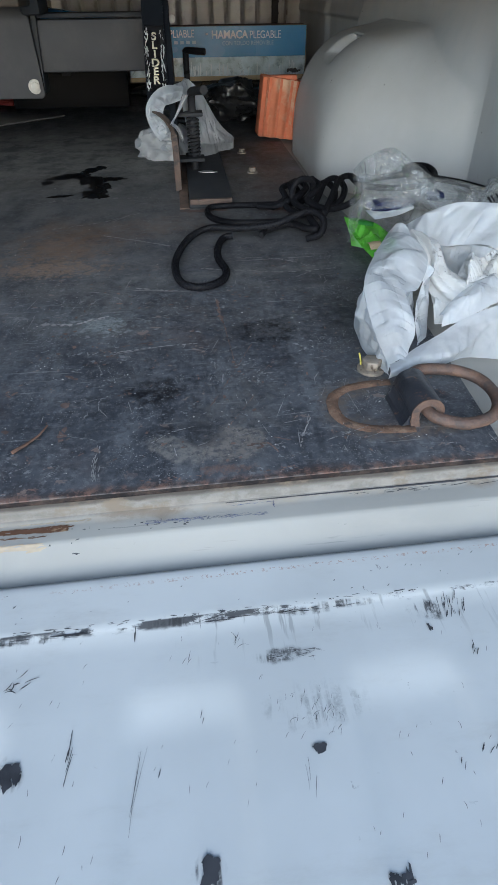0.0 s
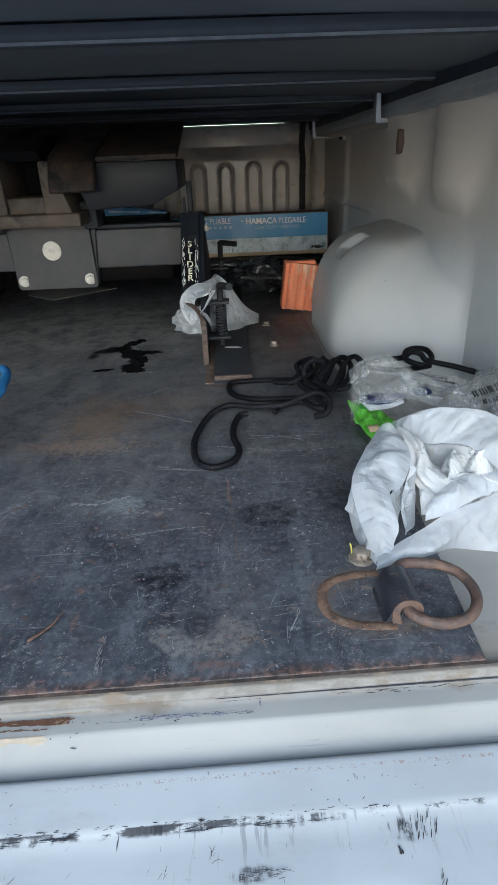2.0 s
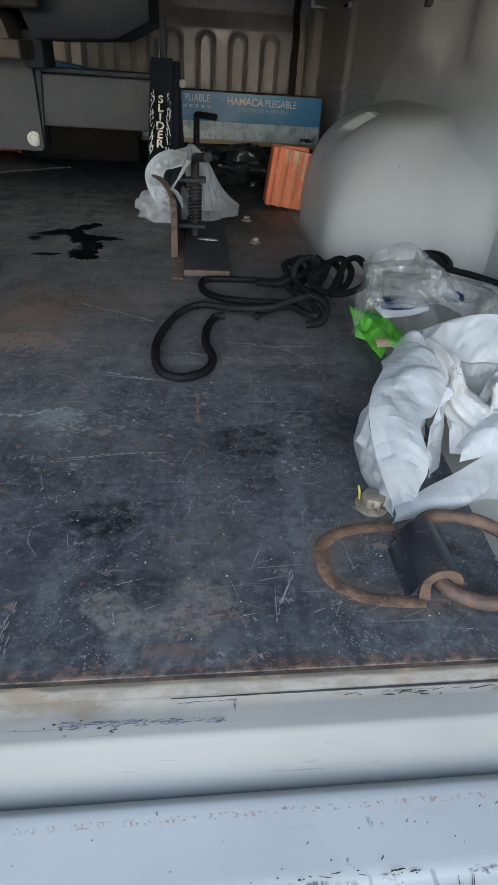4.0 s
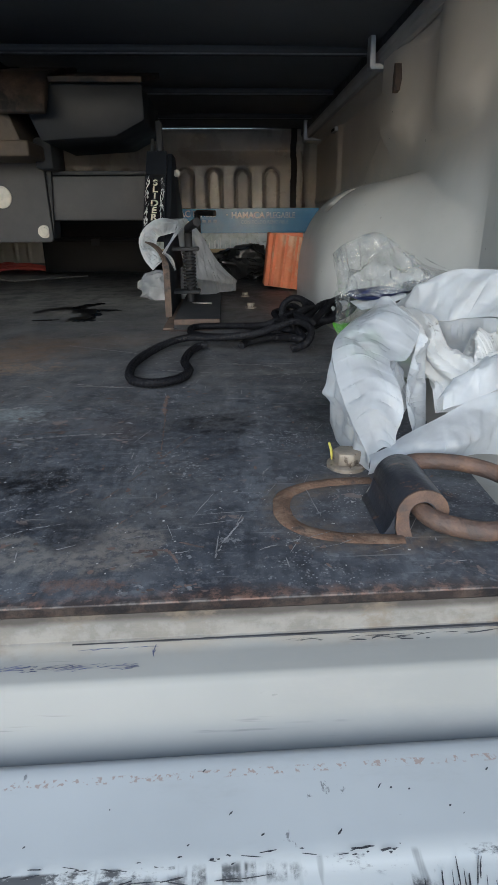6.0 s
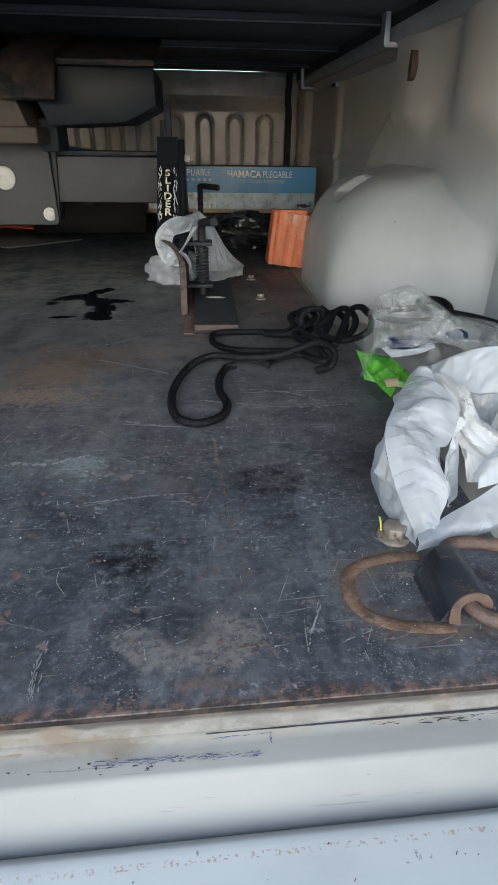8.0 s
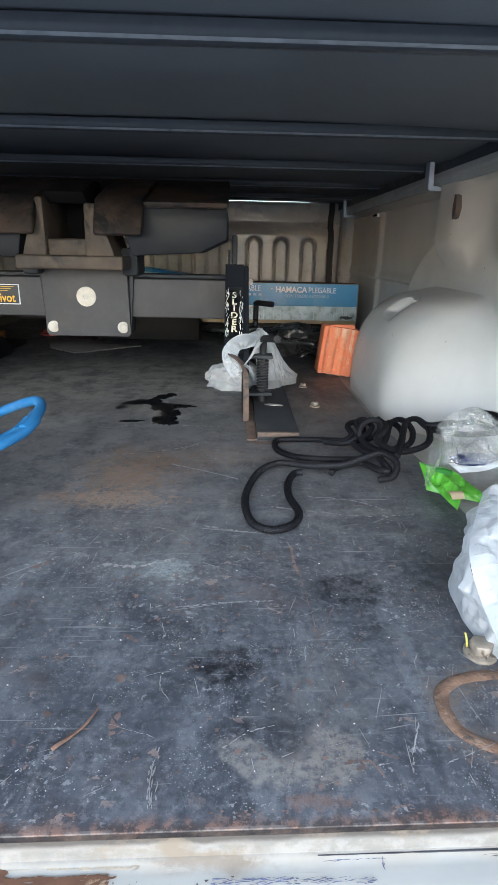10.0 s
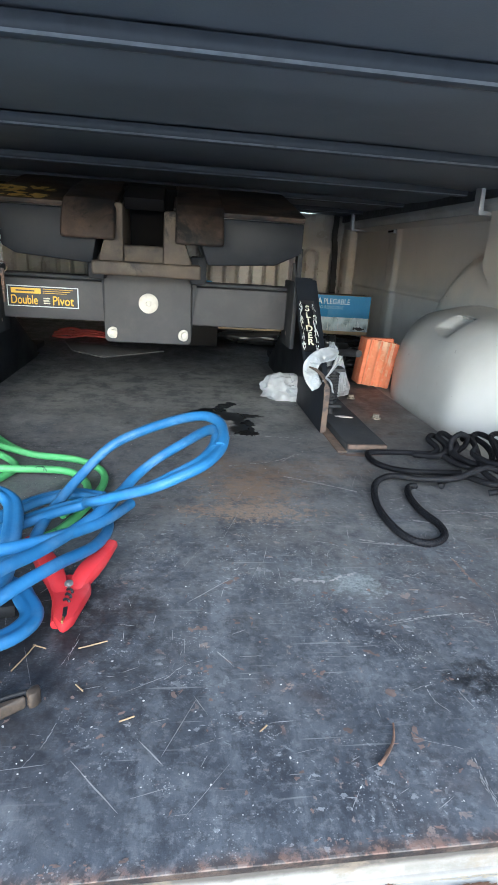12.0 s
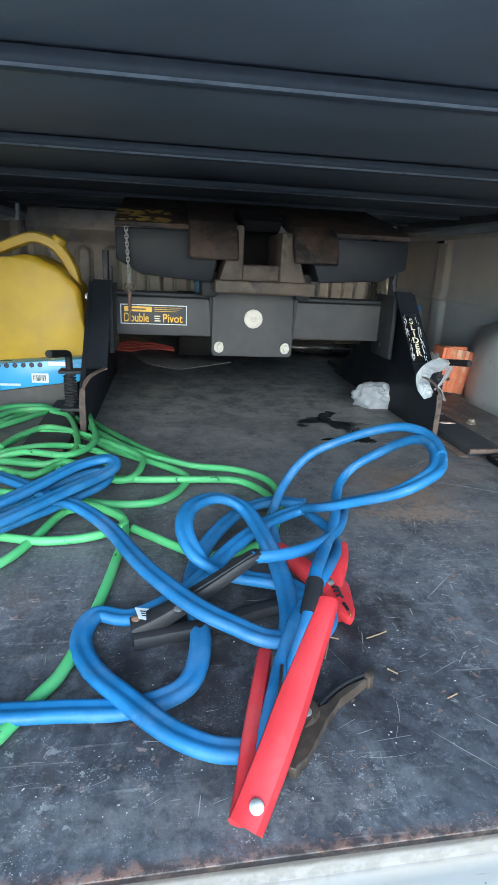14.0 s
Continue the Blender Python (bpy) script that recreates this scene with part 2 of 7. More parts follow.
    for x, y, rx, ry, rot, edge, rag, sc, c, k in plate_marks:
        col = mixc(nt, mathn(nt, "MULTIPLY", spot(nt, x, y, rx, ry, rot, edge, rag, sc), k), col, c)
    # rust along the rear rim
    c = nt.nodes.new("ShaderNodeTexCoord")
    s = nt.nodes.new("ShaderNodeSeparateXYZ")
    nt.links.new(c.outputs["Object"], s.inputs[0])
    rim = mathn(nt, "SUBTRACT", mathn(nt, "SUBTRACT", s.outputs[1], mathn(nt, "MULTIPLY", s.outputs[0], 0.021)), -0.0125)
    near = ramp(nt, mathn(nt, "ADD", rim, mathn(nt, "MULTIPLY", mathn(nt, "SUBTRACT", noise_tex(nt, 22, 7, 0.75), 0.5), 0.028)), 0.0, 0.011, 0.9, 0)
    col = mixc(nt, near, col, mixc(nt, ramp(nt, noise_tex(nt, 90, 6, 0.72), 0.46, 0.58), (0.040, 0.030, 0.028), (0.170, 0.098, 0.072)))
    # chipped pale line along the arris; face below darkened to offset its direct light
    arris = mathn(nt, "MULTIPLY", ramp(nt, rim, 0.0014, 0.0020, 1, 0), ramp(nt, noise_tex(nt, 60, 5, 0.7), 0.46, 0.56))
    col = mixc(nt, mathn(nt, "MULTIPLY", arris, 0.25), col, (0.26, 0.24, 0.22))
    edge_fac = ramp(nt, s.outputs[2], -0.0014, -0.0006, 0.9, 0)
    col = mixc(nt, edge_fac, col, mixc(nt, ramp(nt, noise_tex(nt, 40, 6, 0.7), 0.45, 0.65), (0.016, 0.015, 0.016), (0.060, 0.044, 0.036)))
    nt.links.new(col, p.inputs["Base Color"])
    nt.links.new(ramp(nt, dusty, 0.35, 0.7, 0.42, 0.75), p.inputs["Roughness"])
    nt.links.new(mathn(nt, "SUBTRACT", 0.46, mathn(nt, "MULTIPLY", edge_fac, 0.44)), p.inputs["Specular IOR Level"])
    b = nd(nt, "ShaderNodeBump", Strength=0.35, Distance=0.0015)
    nt.links.new(noise_tex(nt, 120, 6, 0.7), b.inputs["Height"])
    b2 = nd(nt, "ShaderNodeBump", Strength=0.25, Distance=0.004)
    nt.links.new(noise_tex(nt, 9, 4), b2.inputs["Height"])
    nt.links.new(b2.outputs[0], b.inputs["Normal"])
    nt.links.new(b.outputs[0], p.inputs["Normal"])
    return mat


def white_paint(name, grime=0.35, tone=1.0, extra=None, rough=0.42, spec=0.16, freckles=0.6, uneven=0.2, tint=(1.0, 1.0, 1.0)):
    """White truck paint, chalky, with grey grime and small rust freckles."""
    mat = bpy.data.materials.new(name)
    mat.use_nodes = True
    nt = mat.node_tree
    p = nt.nodes["Principled BSDF"]
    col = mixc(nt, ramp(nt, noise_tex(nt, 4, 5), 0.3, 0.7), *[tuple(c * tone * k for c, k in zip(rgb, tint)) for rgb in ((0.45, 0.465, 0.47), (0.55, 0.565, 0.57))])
    col = mixc(nt, ramp(nt, noise_tex(nt, 13, 8, 0.72, (0.6, 2.0, 1)), 0.5, 0.75, 0, grime), col, (0.36, 0.34, 0.31))
    col = mixc(nt, ramp(nt, noise_tex(nt, 55, 8, 0.7, (0.5, 1.6, 1), 4), 0.68, 0.71, 0, 0.7 * grime), col, (0.12, 0.12, 0.12))
    col = mixc(nt, ramp(nt, noise_tex(nt, 17, 9, 0.72, distort=0.5), 0.74, 0.78, 0, freckles), col, (0.32, 0.2, 0.11))
    if extra:
        col = extra(nt, col)
    nt.links.new(col, p.inputs["Base Color"])
    nt.links.new(ramp(nt, noise_tex(nt, 9, 5), 0.3, 0.7, rough, rough + uneven), p.inputs["Roughness"])
    p.inputs["Specular IOR Level"].default_value = spec
    b = nd(nt, "ShaderNodeBump", Strength=0.08, Distance=0.002)
    nt.links.new(noise_tex(nt, 45, 5), b.inputs["Height"])
    nt.links.new(b.outputs[0], p.inputs["Normal"])
    return mat


def depth(nt):
    """Distance behind the rear edge of the bed, which runs slightly askew."""
    c = nt.nodes.new("ShaderNodeTexCoord")
    v = nt.nodes.new("ShaderNodeSeparateXYZ")
    nt.links.new(c.outputs["Object"], v.inputs[0])
    return mathn(nt, "SUBTRACT", v.outputs[1], mathn(nt, "ADD", mathn(nt, "MULTIPLY", v.outputs[0], 0.021), -0.0046))


def sill_dirt_shade(nt, col):
    """Tan dirt against the deck plate, deepened on the sunlit riser, shade painted under the plate edge; fine scrapes
    along the sill.
    """
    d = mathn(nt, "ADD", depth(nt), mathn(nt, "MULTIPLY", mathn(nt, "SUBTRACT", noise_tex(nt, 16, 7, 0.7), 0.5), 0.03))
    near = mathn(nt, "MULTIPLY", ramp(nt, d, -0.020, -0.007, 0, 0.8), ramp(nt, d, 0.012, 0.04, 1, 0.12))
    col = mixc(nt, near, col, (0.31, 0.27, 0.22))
    # riser dirt made darker than it is, to offset the sun on that face
    riser_dirt_dim = mathn(nt, "MULTIPLY", ramp(nt, depth(nt), -0.0125, -0.0092, 0, 1), ramp(nt, noise_tex(nt, 26, 7, 0.72, (0.5, 1, 2.2)), 0.30, 0.70, 0.55, 0.95))
    riser_dirt_dim = mathn(nt, "MULTIPLY", riser_dirt_dim, ramp(nt, depth(nt), -0.002, 0.012, 1, 0.0))
    col = mixc(nt, riser_dirt_dim, col, mixc(nt, ramp(nt, noise_tex(nt, 60, 6, 0.7), 0.42, 0.60), (0.145, 0.137, 0.124), (0.205, 0.197, 0.182)))
    # ragged dark band at the riser top: shade under the plate edge, as colour
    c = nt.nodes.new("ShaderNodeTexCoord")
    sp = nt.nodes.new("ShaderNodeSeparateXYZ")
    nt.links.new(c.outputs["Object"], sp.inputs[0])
    edge_shade = mathn(nt, "ADD", sp.outputs[2], mathn(nt, "MULTIPLY", mathn(nt, "SUBTRACT", noise_tex(nt, 30, 7, 0.72), 0.5), 0.010))
    edge_shade = mathn(nt, "MULTIPLY", ramp(nt, edge_shade, -0.0125, -0.0080, 0, 0.85), ramp(nt, depth(nt), -0.006, 0.002, 1, 0))
    col = mixc(nt, edge_shade, col, (0.055, 0.046, 0.040))
    blot = mathn(nt, "MULTIPLY", ramp(nt, d, -0.020, -0.004), ramp(nt, noise_tex(nt, 30, 6, 0.7, (0.6, 1.2, 1)), 0.54, 0.66, 0, 0.8))
    blot = mathn(nt, "MULTIPLY", blot, ramp(nt, d, 0.012, 0.04, 1, 0.35))
    col = mixc(nt, blot, col, (0.17, 0.135, 0.10))
    line = noise_tex(nt, 1.0, 3, 0.6, (14, 420, 40), 1.2)
    gate_ = noise_tex(nt, 9, 4, 0.6)
    col = mixc(nt, mathn(nt, "MULTIPLY", ramp(nt, line, 0.64, 0.72, 0, 0.75), ramp(nt, gate_, 0.50, 0.62)), col, (0.20, 0.19, 0.19))
    return col


def wall_dust_tint(nt, col):
    """Dusty tan tint up the inner walls, lightened to offset dim light there, thin on the smooth wheel wells."""
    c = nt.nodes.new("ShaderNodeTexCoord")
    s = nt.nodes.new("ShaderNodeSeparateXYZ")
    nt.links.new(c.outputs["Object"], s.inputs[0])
    # tan grows with height, its colour lightened to make up for weak light
    upper_tint = ramp(nt, mathn(nt, "ADD", s.outputs[2], mathn(nt, "MULTIPLY", mathn(nt, "SUBTRACT", noise_tex(nt, 8, 6, 0.7), 0.5), 0.16)), 0.20, 0.36, 0.0, 0.62)
    col = mixc(nt, upper_tint, col, (0.64, 0.54, 0.44))
    col = mixc(nt, ramp(nt, noise_tex(nt, 5, 4, 0.6, (1, 1, 0.4)), 0.35, 0.75, 0, 0.22), col, (0.40, 0.37, 0.33))
    col = mixc(nt, ramp(nt, noise_tex(nt, 60, 6, 0.7, (1, 1, 0.4)), 0.66, 0.72, 0, 0.30), col, (0.30, 0.27, 0.24))
    low = mathn(nt, "ADD", s.outputs[2], mathn(nt, "MULTIPLY", mathn(nt, "SUBTRACT", noise_tex(nt, 14, 6, 0.7), 0.5), 0.05))
    col = mixc(nt, ramp(nt, low, -0.01, 0.030, 0.55, 0), col, (0.22, 0.19, 0.165))
    return mixc(nt, mathn(nt, "MULTIPLY", ramp(nt, noise_tex(nt, 90, 3, 0.55), 0.735, 0.75), ramp(nt, noise_tex(nt, 6, 3), 0.48, 0.55)), col, (0.05, 0.048, 0.046))


def gate_scrapes(nt, col):
    """Black rub along the edge of the raised rim, dragged down in streaks; rub marks on the field."""
    d = depth(nt)
    wob = mathn(nt, "MULTIPLY", mathn(nt, "SUBTRACT", noise_tex(nt, 12, 6, 0.7), 0.5), 0.016)
    dw = mathn(nt, "ADD", d, wob)
    rub = noise_tex(nt, 20, 8, 0.74, (0.7, 1.6, 1))
    core = mathn(nt, "MULTIPLY", mathn(nt, "MULTIPLY", ramp(nt, dw, -0.1105, -0.1075), ramp(nt, d, -0.1055, -0.1045, 1, 0)), ramp(nt, rub, 0.49, 0.55))
    col = mixc(nt, mathn(nt, "MULTIPLY", core, 0.9), col, (0.045, 0.045, 0.05))
    drag = noise_tex(nt, 1.0, 3, 0.6, (150, 16, 1), 3)
    band = mathn(nt, "MULTIPLY", ramp(nt, dw, -0.150, -0.108), ramp(nt, d, -0.106, -0.104, 1, 0))
    col = mixc(nt, mathn(nt, "MULTIPLY", mathn(nt, "MULTIPLY", band, ramp(nt, drag, 0.58, 0.66)), ramp(nt, noise_tex(nt, 10, 4), 0.47, 0.57, 0, 0.45)), col, (0.11, 0.108, 0.105))
    for x, y, rx, ry, k in ((0.538, -0.115, 0.012, 0.007, 0.9), (0.479, -0.103, 0.016, 0.003, 0.85), (0.452, -0.106, 0.014, 0.003, 0.8), (0.428, -0.137, 0.016, 0.005, 0.85), (0.36, -0.105, 0.02, 0.003, 0.8), (0.25, -0.108, 0.03, 0.003, 0.8), (0.10, -0.112, 0.05, 0.003, 0.8),
                            (0.374, -0.250, 0.007, 0.009, 0.9), (0.260, -0.193, 0.008, 0.008, 0.9), (0.445, -0.172, 0.026, 0.012, 0.35), (0.442, -0.196, 0.006, 0.003, 0.85)):
        col = mixc(nt, mathn(nt, "MULTIPLY", mathn(nt, "MULTIPLY", spot(nt, x, y, rx, ry, 0, 0.4, 0.35, 60), ramp(nt, drag, 0.44, 0.54, 0.1, 1)), k), col, (0.04, 0.04, 0.043))
    # rust freckles where the rim begins
    fr = mathn(nt, "MULTIPLY", mathn(nt, "MULTIPLY", ramp(nt, d, -0.0745, -0.0735), ramp(nt, d, -0.0712, -0.0704, 1, 0)), ramp(nt, noise_tex(nt, 430, 3, 0.6), 0.55, 0.60, 0, 0.6))
    col = mixc(nt, mathn(nt, "MULTIPLY", fr, ramp(nt, noise_tex(nt, 7, 4), 0.40, 0.52)), col, (0.38, 0.22, 0.15))
    fleck = mathn(nt, "MULTIPLY", ramp(nt, noise_tex(nt, 70, 5, 0.65, (1.4, 0.8, 1), 20), 0.68, 0.71), ramp(nt, noise_tex(nt, 8, 4), 0.5, 0.62))
    return mixc(nt, mathn(nt, "MULTIPLY", fleck, 0.75), col, (0.15, 0.15, 0.15))


M = {}
M["plate"] = plate_material()
# one white, toned apart to balance the light: sill lowered, tailgate raised
M["white"] = white_paint("white_paint", 0.5, 0.61, sill_dirt_shade, tint=(1.05, 1.0, 0.92))
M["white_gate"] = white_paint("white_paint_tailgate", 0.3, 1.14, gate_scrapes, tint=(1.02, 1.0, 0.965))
M["white_wall"] = white_paint("white_paint_walls", 0.10, 0.92, wall_dust_tint, 0.36, 0.4, 0.15, 0.05)
M["beige"] = surface("dusty_light_paint", (0.42, 0.385, 0.35), 0.30, var=0.12, dust=0.5, dust_color=(0.3, 0.26, 0.22), bump=0.05, spec=0.6)
M["vinyl"] = surface("black_vinyl", (0.122, 0.130, 0.144), 0.6, spec=0.25, var=0.14, grain=260, bump=0.12, dust=0.25, dust_color=(0.10, 0.105, 0.115))
M["bow"] = surface("dark_bow_metal", (0.040, 0.043, 0.050), 0.45, spec=0.35, var=0.12, blotch=70, bump=0.04)
# lighter grey that stands in for the highlight line on each bow
M["bow_glint"] = surface("bow_glint_grey", (0.17, 0.175, 0.185), 0.36, spec=0.5, var=0.25, blotch=40, bump=0.05)
M["alu"] = surface("dull_aluminium", (0.50, 0.50, 0.50), 0.42, metal=0.75, var=0.15, bump=0.1)
M["rail"] = surface("grey_rail", (0.42, 0.42, 0.41), 0.45, metal=0.2, var=0.2, dust=0.4)
M["hitch"] = surface("hitch_black_paint", (0.024, 0.026, 0.030), 0.62, spec=0.22, var=0.25, dust=0.35, dust_color=(0.075, 0.07, 0.066), wear=(0.10, 0.07, 0.05), wear_at=(0.66, 0.72), bump=0.2)
M["hitch_grey"] = surface("hitch_grey_paint", (0.055, 0.055, 0.058), 0.6, spec=0.25, var=0.15, dust=0.45, dust_color=(0.10, 0.094, 0.088), wear=(0.16, 0.12, 0.09), wear_at=(0.7, 0.75), bump=0.15)
M["greasy"] = surface("greasy_cast_steel", (0.064, 0.050, 0.039), 0.6, spec=0.25, var=0.35, blotch=14, dust=0.5, dust_color=(0.125, 0.10, 0.075), wear=(0.02, 0.018, 0.016), wear_at=(0.55, 0.68), wear_scale=16, bump=0.4)
M["hitch_dark"] = surface("hitch_black_paint_clean", (0.010, 0.012, 0.016), 0.5, spec=0.2, var=0.35, dust=0.3, dust_color=(0.026, 0.025, 0.025), wear=(0.05, 0.036, 0.028), wear_at=(0.66, 0.72), bump=0.2)
M["grease"] = surface("black_brown_grease", (0.030, 0.022, 0.018), 0.62, spec=0.2, var=0.6, blotch=11, dust=0.6, dust_color=(0.085, 0.052, 0.036), wear=(0.008, 0.008, 0.009), wear_at=(0.46, 0.60), wear_scale=14, bump=0.5)
# near-black paints the shade inside the jaw throat and the corner slot
M["recess_shade"] = surface("shade_black", (0.008, 0.008, 0.009), 0.8, spec=0.05, var=0.3, bump=0.3)
M["rust_dull"] = surface("dull_rust", (0.085, 0.058, 0.045), 0.8, var=0.35, blotch=30, grain=150, wear=(0.035, 0.03, 0.03), wear_at=(0.5, 0.64), wear_scale=28, dust=0.4, dust_color=(0.17, 0.12, 0.085), bump=0.4)
M["rust"] = surface("rusty_steel", (0.105, 0.062, 0.044), 0.62, var=0.3, blotch=45, grain=260, wear=(0.042, 0.036, 0.036), wear_at=(0.40, 0.72), wear_scale=34, dust=0.6, dust_color=(0.19, 0.105, 0.058), bump=0.6)
M["trace"] = surface("rust_trace", (0.150, 0.086, 0.054), 0.85, var=0.4, blotch=60, grain=300, dust=0.7, dust_color=(0.235, 0.165, 0.115), wear=(0.065, 0.048, 0.040), wear_at=(0.50, 0.66), wear_scale=90, bump=0.5)
M["rust_black"] = surface("black_paint_over_rust", (0.024, 0.026, 0.033), 0.34, var=0.3, wear=(0.115, 0.066, 0.046), wear_at=(0.60, 0.66), wear_scale=75, dust=0.5, dust_color=(0.11, 0.10, 0.095), bump=0.6)
M["zinc"] = surface("dusty_zinc", (0.215, 0.185, 0.15), 0.5, metal=0.2, var=0.3, blotch=90, dust=0.7, dust_color=(0.29, 0.235, 0.18), wear=(0.075, 0.055, 0.042), wear_at=(0.54, 0.66), wear_scale=120, bump=0.4)
M["white_disc"] = surface("worn_white_disc", (0.52, 0.49, 0.43), 0.5, var=0.12, blotch=60, wear=(0.4, 0.3, 0.2), wear_at=(0.66, 0.74), wear_scale=70)
M["rope"] = surface("black_braided_rope", (0.006, 0.006, 0.008), 0.6, spec=0.18, var=0.3, grain=400, bump=0.6, dust=0.3, dust_color=(0.030, 0.031, 0.035))
M["blue"] = surface("blue_cable_sheath", (0.026, 0.125, 0.285), 0.5, spec=0.3, var=0.28, grain=90, blotch=12, dust=0.6, dust_color=(0.10, 0.20, 0.35), bump=0.1)
M["green"] = surface("green_cord_sheath", (0.100, 0.385, 0.125), 0.5, var=0.25, grain=120, dust=0.5, dust_color=(0.19, 0.40, 0.19), wear=(0.02, 0.07, 0.035), wear_at=(0.62, 0.66), wear_scale=38, bump=0.15)
M["red"] = surface("red_grip", (0.42, 0.024, 0.030), 0.6, spec=0.25, var=0.25, grain=120, dust=0.5, dust_color=(0.40, 0.11, 0.11), bump=0.1)
M["black_grip"] = surface("black_grip", (0.014, 0.014, 0.016), 0.55, spec=0.3, var=0.2, dust=0.2, dust_color=(0.06, 0.058, 0.055), bump=0.15)
M["bronze"] = surface("bronze_jaw", (0.048, 0.036, 0.028), 0.5, metal=0.3, var=0.25, blotch=25, dust=0.4, dust_color=(0.2, 0.15, 0.11), bump=0.3)
M["copper"] = surface("bright_copper", (0.80, 0.42, 0.16), 0.35, metal=0.9, var=0.2)
M["steel"] = surface("bright_steel", (0.62, 0.61, 0.58), 0.32, metal=0.85, var=0.15, bump=0.1)
M["chain"] = surface("galvanised_chain", (0.36, 0.35, 0.33), 0.5, metal=0.5, var=0.25, bump=0.2)
M["terracotta"] = surface("terracotta", (0.60, 0.165, 0.075), 0.75, var=0.18, blotch=18, grain=120, dust=0.5, dust_color=(0.66, 0.36, 0.24), bump=0.4)
M["box_blue"] = surface("carton_blue", (0.035, 0.20, 0.42), 0.3, var=0.08, dust=0.2, dust_color=(0.2, 0.34, 0.46), bump=0.05)
M["box_silver"] = surface("carton_pale_print", (0.42, 0.50, 0.54), 0.3, var=0.25, blotch=24, wear=(0.22, 0.27, 0.3), wear_at=(0.5, 0.66), wear_scale=40, bump=0.1)
M["box_side"] = surface("carton_brown", (0.16, 0.115, 0.08), 0.7, var=0.2)
M["box_tan"] = surface("carton_tan", (0.34, 0.26, 0.15), 0.7, var=0.15)
M["print_white"] = surface("white_print", (0.66, 0.70, 0.72), 0.5, var=0.1, bump=0)
M["print_pale"] = surface("pale_print", (0.30, 0.44, 0.56), 0.5, var=0.1, bump=0)
M["print_black"] = surface("black_print", (0.015, 0.015, 0.017), 0.5, var=0.1, bump=0)
M["print_yellow"] = surface("yellow_print", (0.72, 0.42, 0.02), 0.5, var=0.1, bump=0)
M["print_cream"] = surface("cream_stencil", (0.60, 0.56, 0.42), 0.6, var=0.25, blotch=90, wear=(0.04, 0.04, 0.04), wear_at=(0.54, 0.6), wear_scale=70, bump=0)
M["sky_carton"] = surface("carton_sky_blue", (0.07, 0.35, 0.66), 0.3, var=0.1, bump=0.05)
M["jug"] = surface("yellow_plastic", (0.47, 0.31, 0.012), 0.5, var=0.12, blotch=9, dust=0.35, dust_color=(0.42, 0.26, 0.05), wear=(0.25, 0.15, 0.03), wear_at=(0.68, 0.72), wear_scale=30, bump=0.12)
M["bag"] = film_plastic("white_bag_film", (0.77, 0.798, 0.83), 0.5, 0.28, clear=0.33, crease=34, bump=0.14)
M["bag_dirty"] = film_plastic("grubby_white_film", (0.66, 0.66, 0.65), 0.7, 0.45, crease=110, bump=0.5, grime=0.75)
M["clear"] = film_plastic("clear_bag_film", (0.60, 0.62, 0.62), 0.7, 0.12, clear=0.88, crease=120, bump=0.9)
M["green_pack"] = surface("green_packet", (0.10, 0.34, 0.03), 0.3, var=0.2, blotch=20, bump=0.1)
M["dark_green"] = surface("dark_green_print", (0.03, 0.16, 0.02), 0.35, var=0.1, bump=0)
M["yellow_pack"] = surface("yellow_packet", (0.70, 0.48, 0.04), 0.3, var=0.12, bump=0.1)
M["navy"] = surface("navy_print", (0.008, 0.012, 0.045), 0.35, var=0.15, bump=0.1)
M["dark_lump"] = surface("black_bin_liner", (0.016, 0.017, 0.018), 0.28, var=0.3, grain=40, bump=0.5, dust=0.3, dust_color=(0.05, 0.05, 0.05))
M["rubber"] = surface("grey_rubber_mat", (0.085, 0.082, 0.08), 0.8, var=0.2, dust=0.5, dust_color=(0.16, 0.15, 0.14), bump=0.3)
M["red_rope"] = surface("dull_red_cord", (0.30, 0.045, 0.035), 0.7, var=0.25, bump=0.4)
M["straw"] = surface("dry_straw", (0.27, 0.19, 0.11), 0.8, var=0.25, bump=0.2)
M["chip"] = surface("pale_grit", (0.48, 0.46, 0.43), 0.8, var=0.4, blotch=40, bump=0)
M["scratch"] = surface("bare_scratch", (0.235, 0.228, 0.225), 0.5, var=0.35, blotch=14, bump=0)
M["rust_mark"] = surface("rust_mark", (0.150, 0.105, 0.090), 0.8, var=0.35, blotch=50, bump=0.2)
M["oil"] = surface("oil_stain", (0.006, 0.006, 0.007), 0.25, var=0.2, bump=0)
M["scuff"] = surface("black_scuff", (0.045, 0.045, 0.05), 0.6, var=0.4, blotch=60, bump=0)
M["blue_scuff"] = surface("blue_scuff", (0.10, 0.11, 0.20), 0.6, var=0.4, blotch=60, bump=0)
M["rust_patch"] = surface("rust_patch", (0.115, 0.055, 0.03), 0.85, var=0.4, blotch=60, wear=(0.30, 0.2, 0.12), wear_at=(0.58, 0.64), wear_scale=50, bump=0.6)
M["stain_tan"] = surface("tan_grime", (0.40, 0.33, 0.24), 0.7, var=0.25, blotch=40, bump=0)
M["asphalt"] = surface("concrete_ground", (0.62, 0.62, 0.60), 0.9, var=0.15, grain=90, blotch=0.6, bump=0.5, bump_dist=0.01)
M["underbody"] = surface("dark_underbody", (0.03, 0.03, 0.032), 0.8, var=0.3)
# near-black so the boxes under the beam read as deep shade
M["under_beam_black"] = surface("under_beam_black", (0.006, 0.006, 0.007), 0.55, spec=0.15, var=0.3)
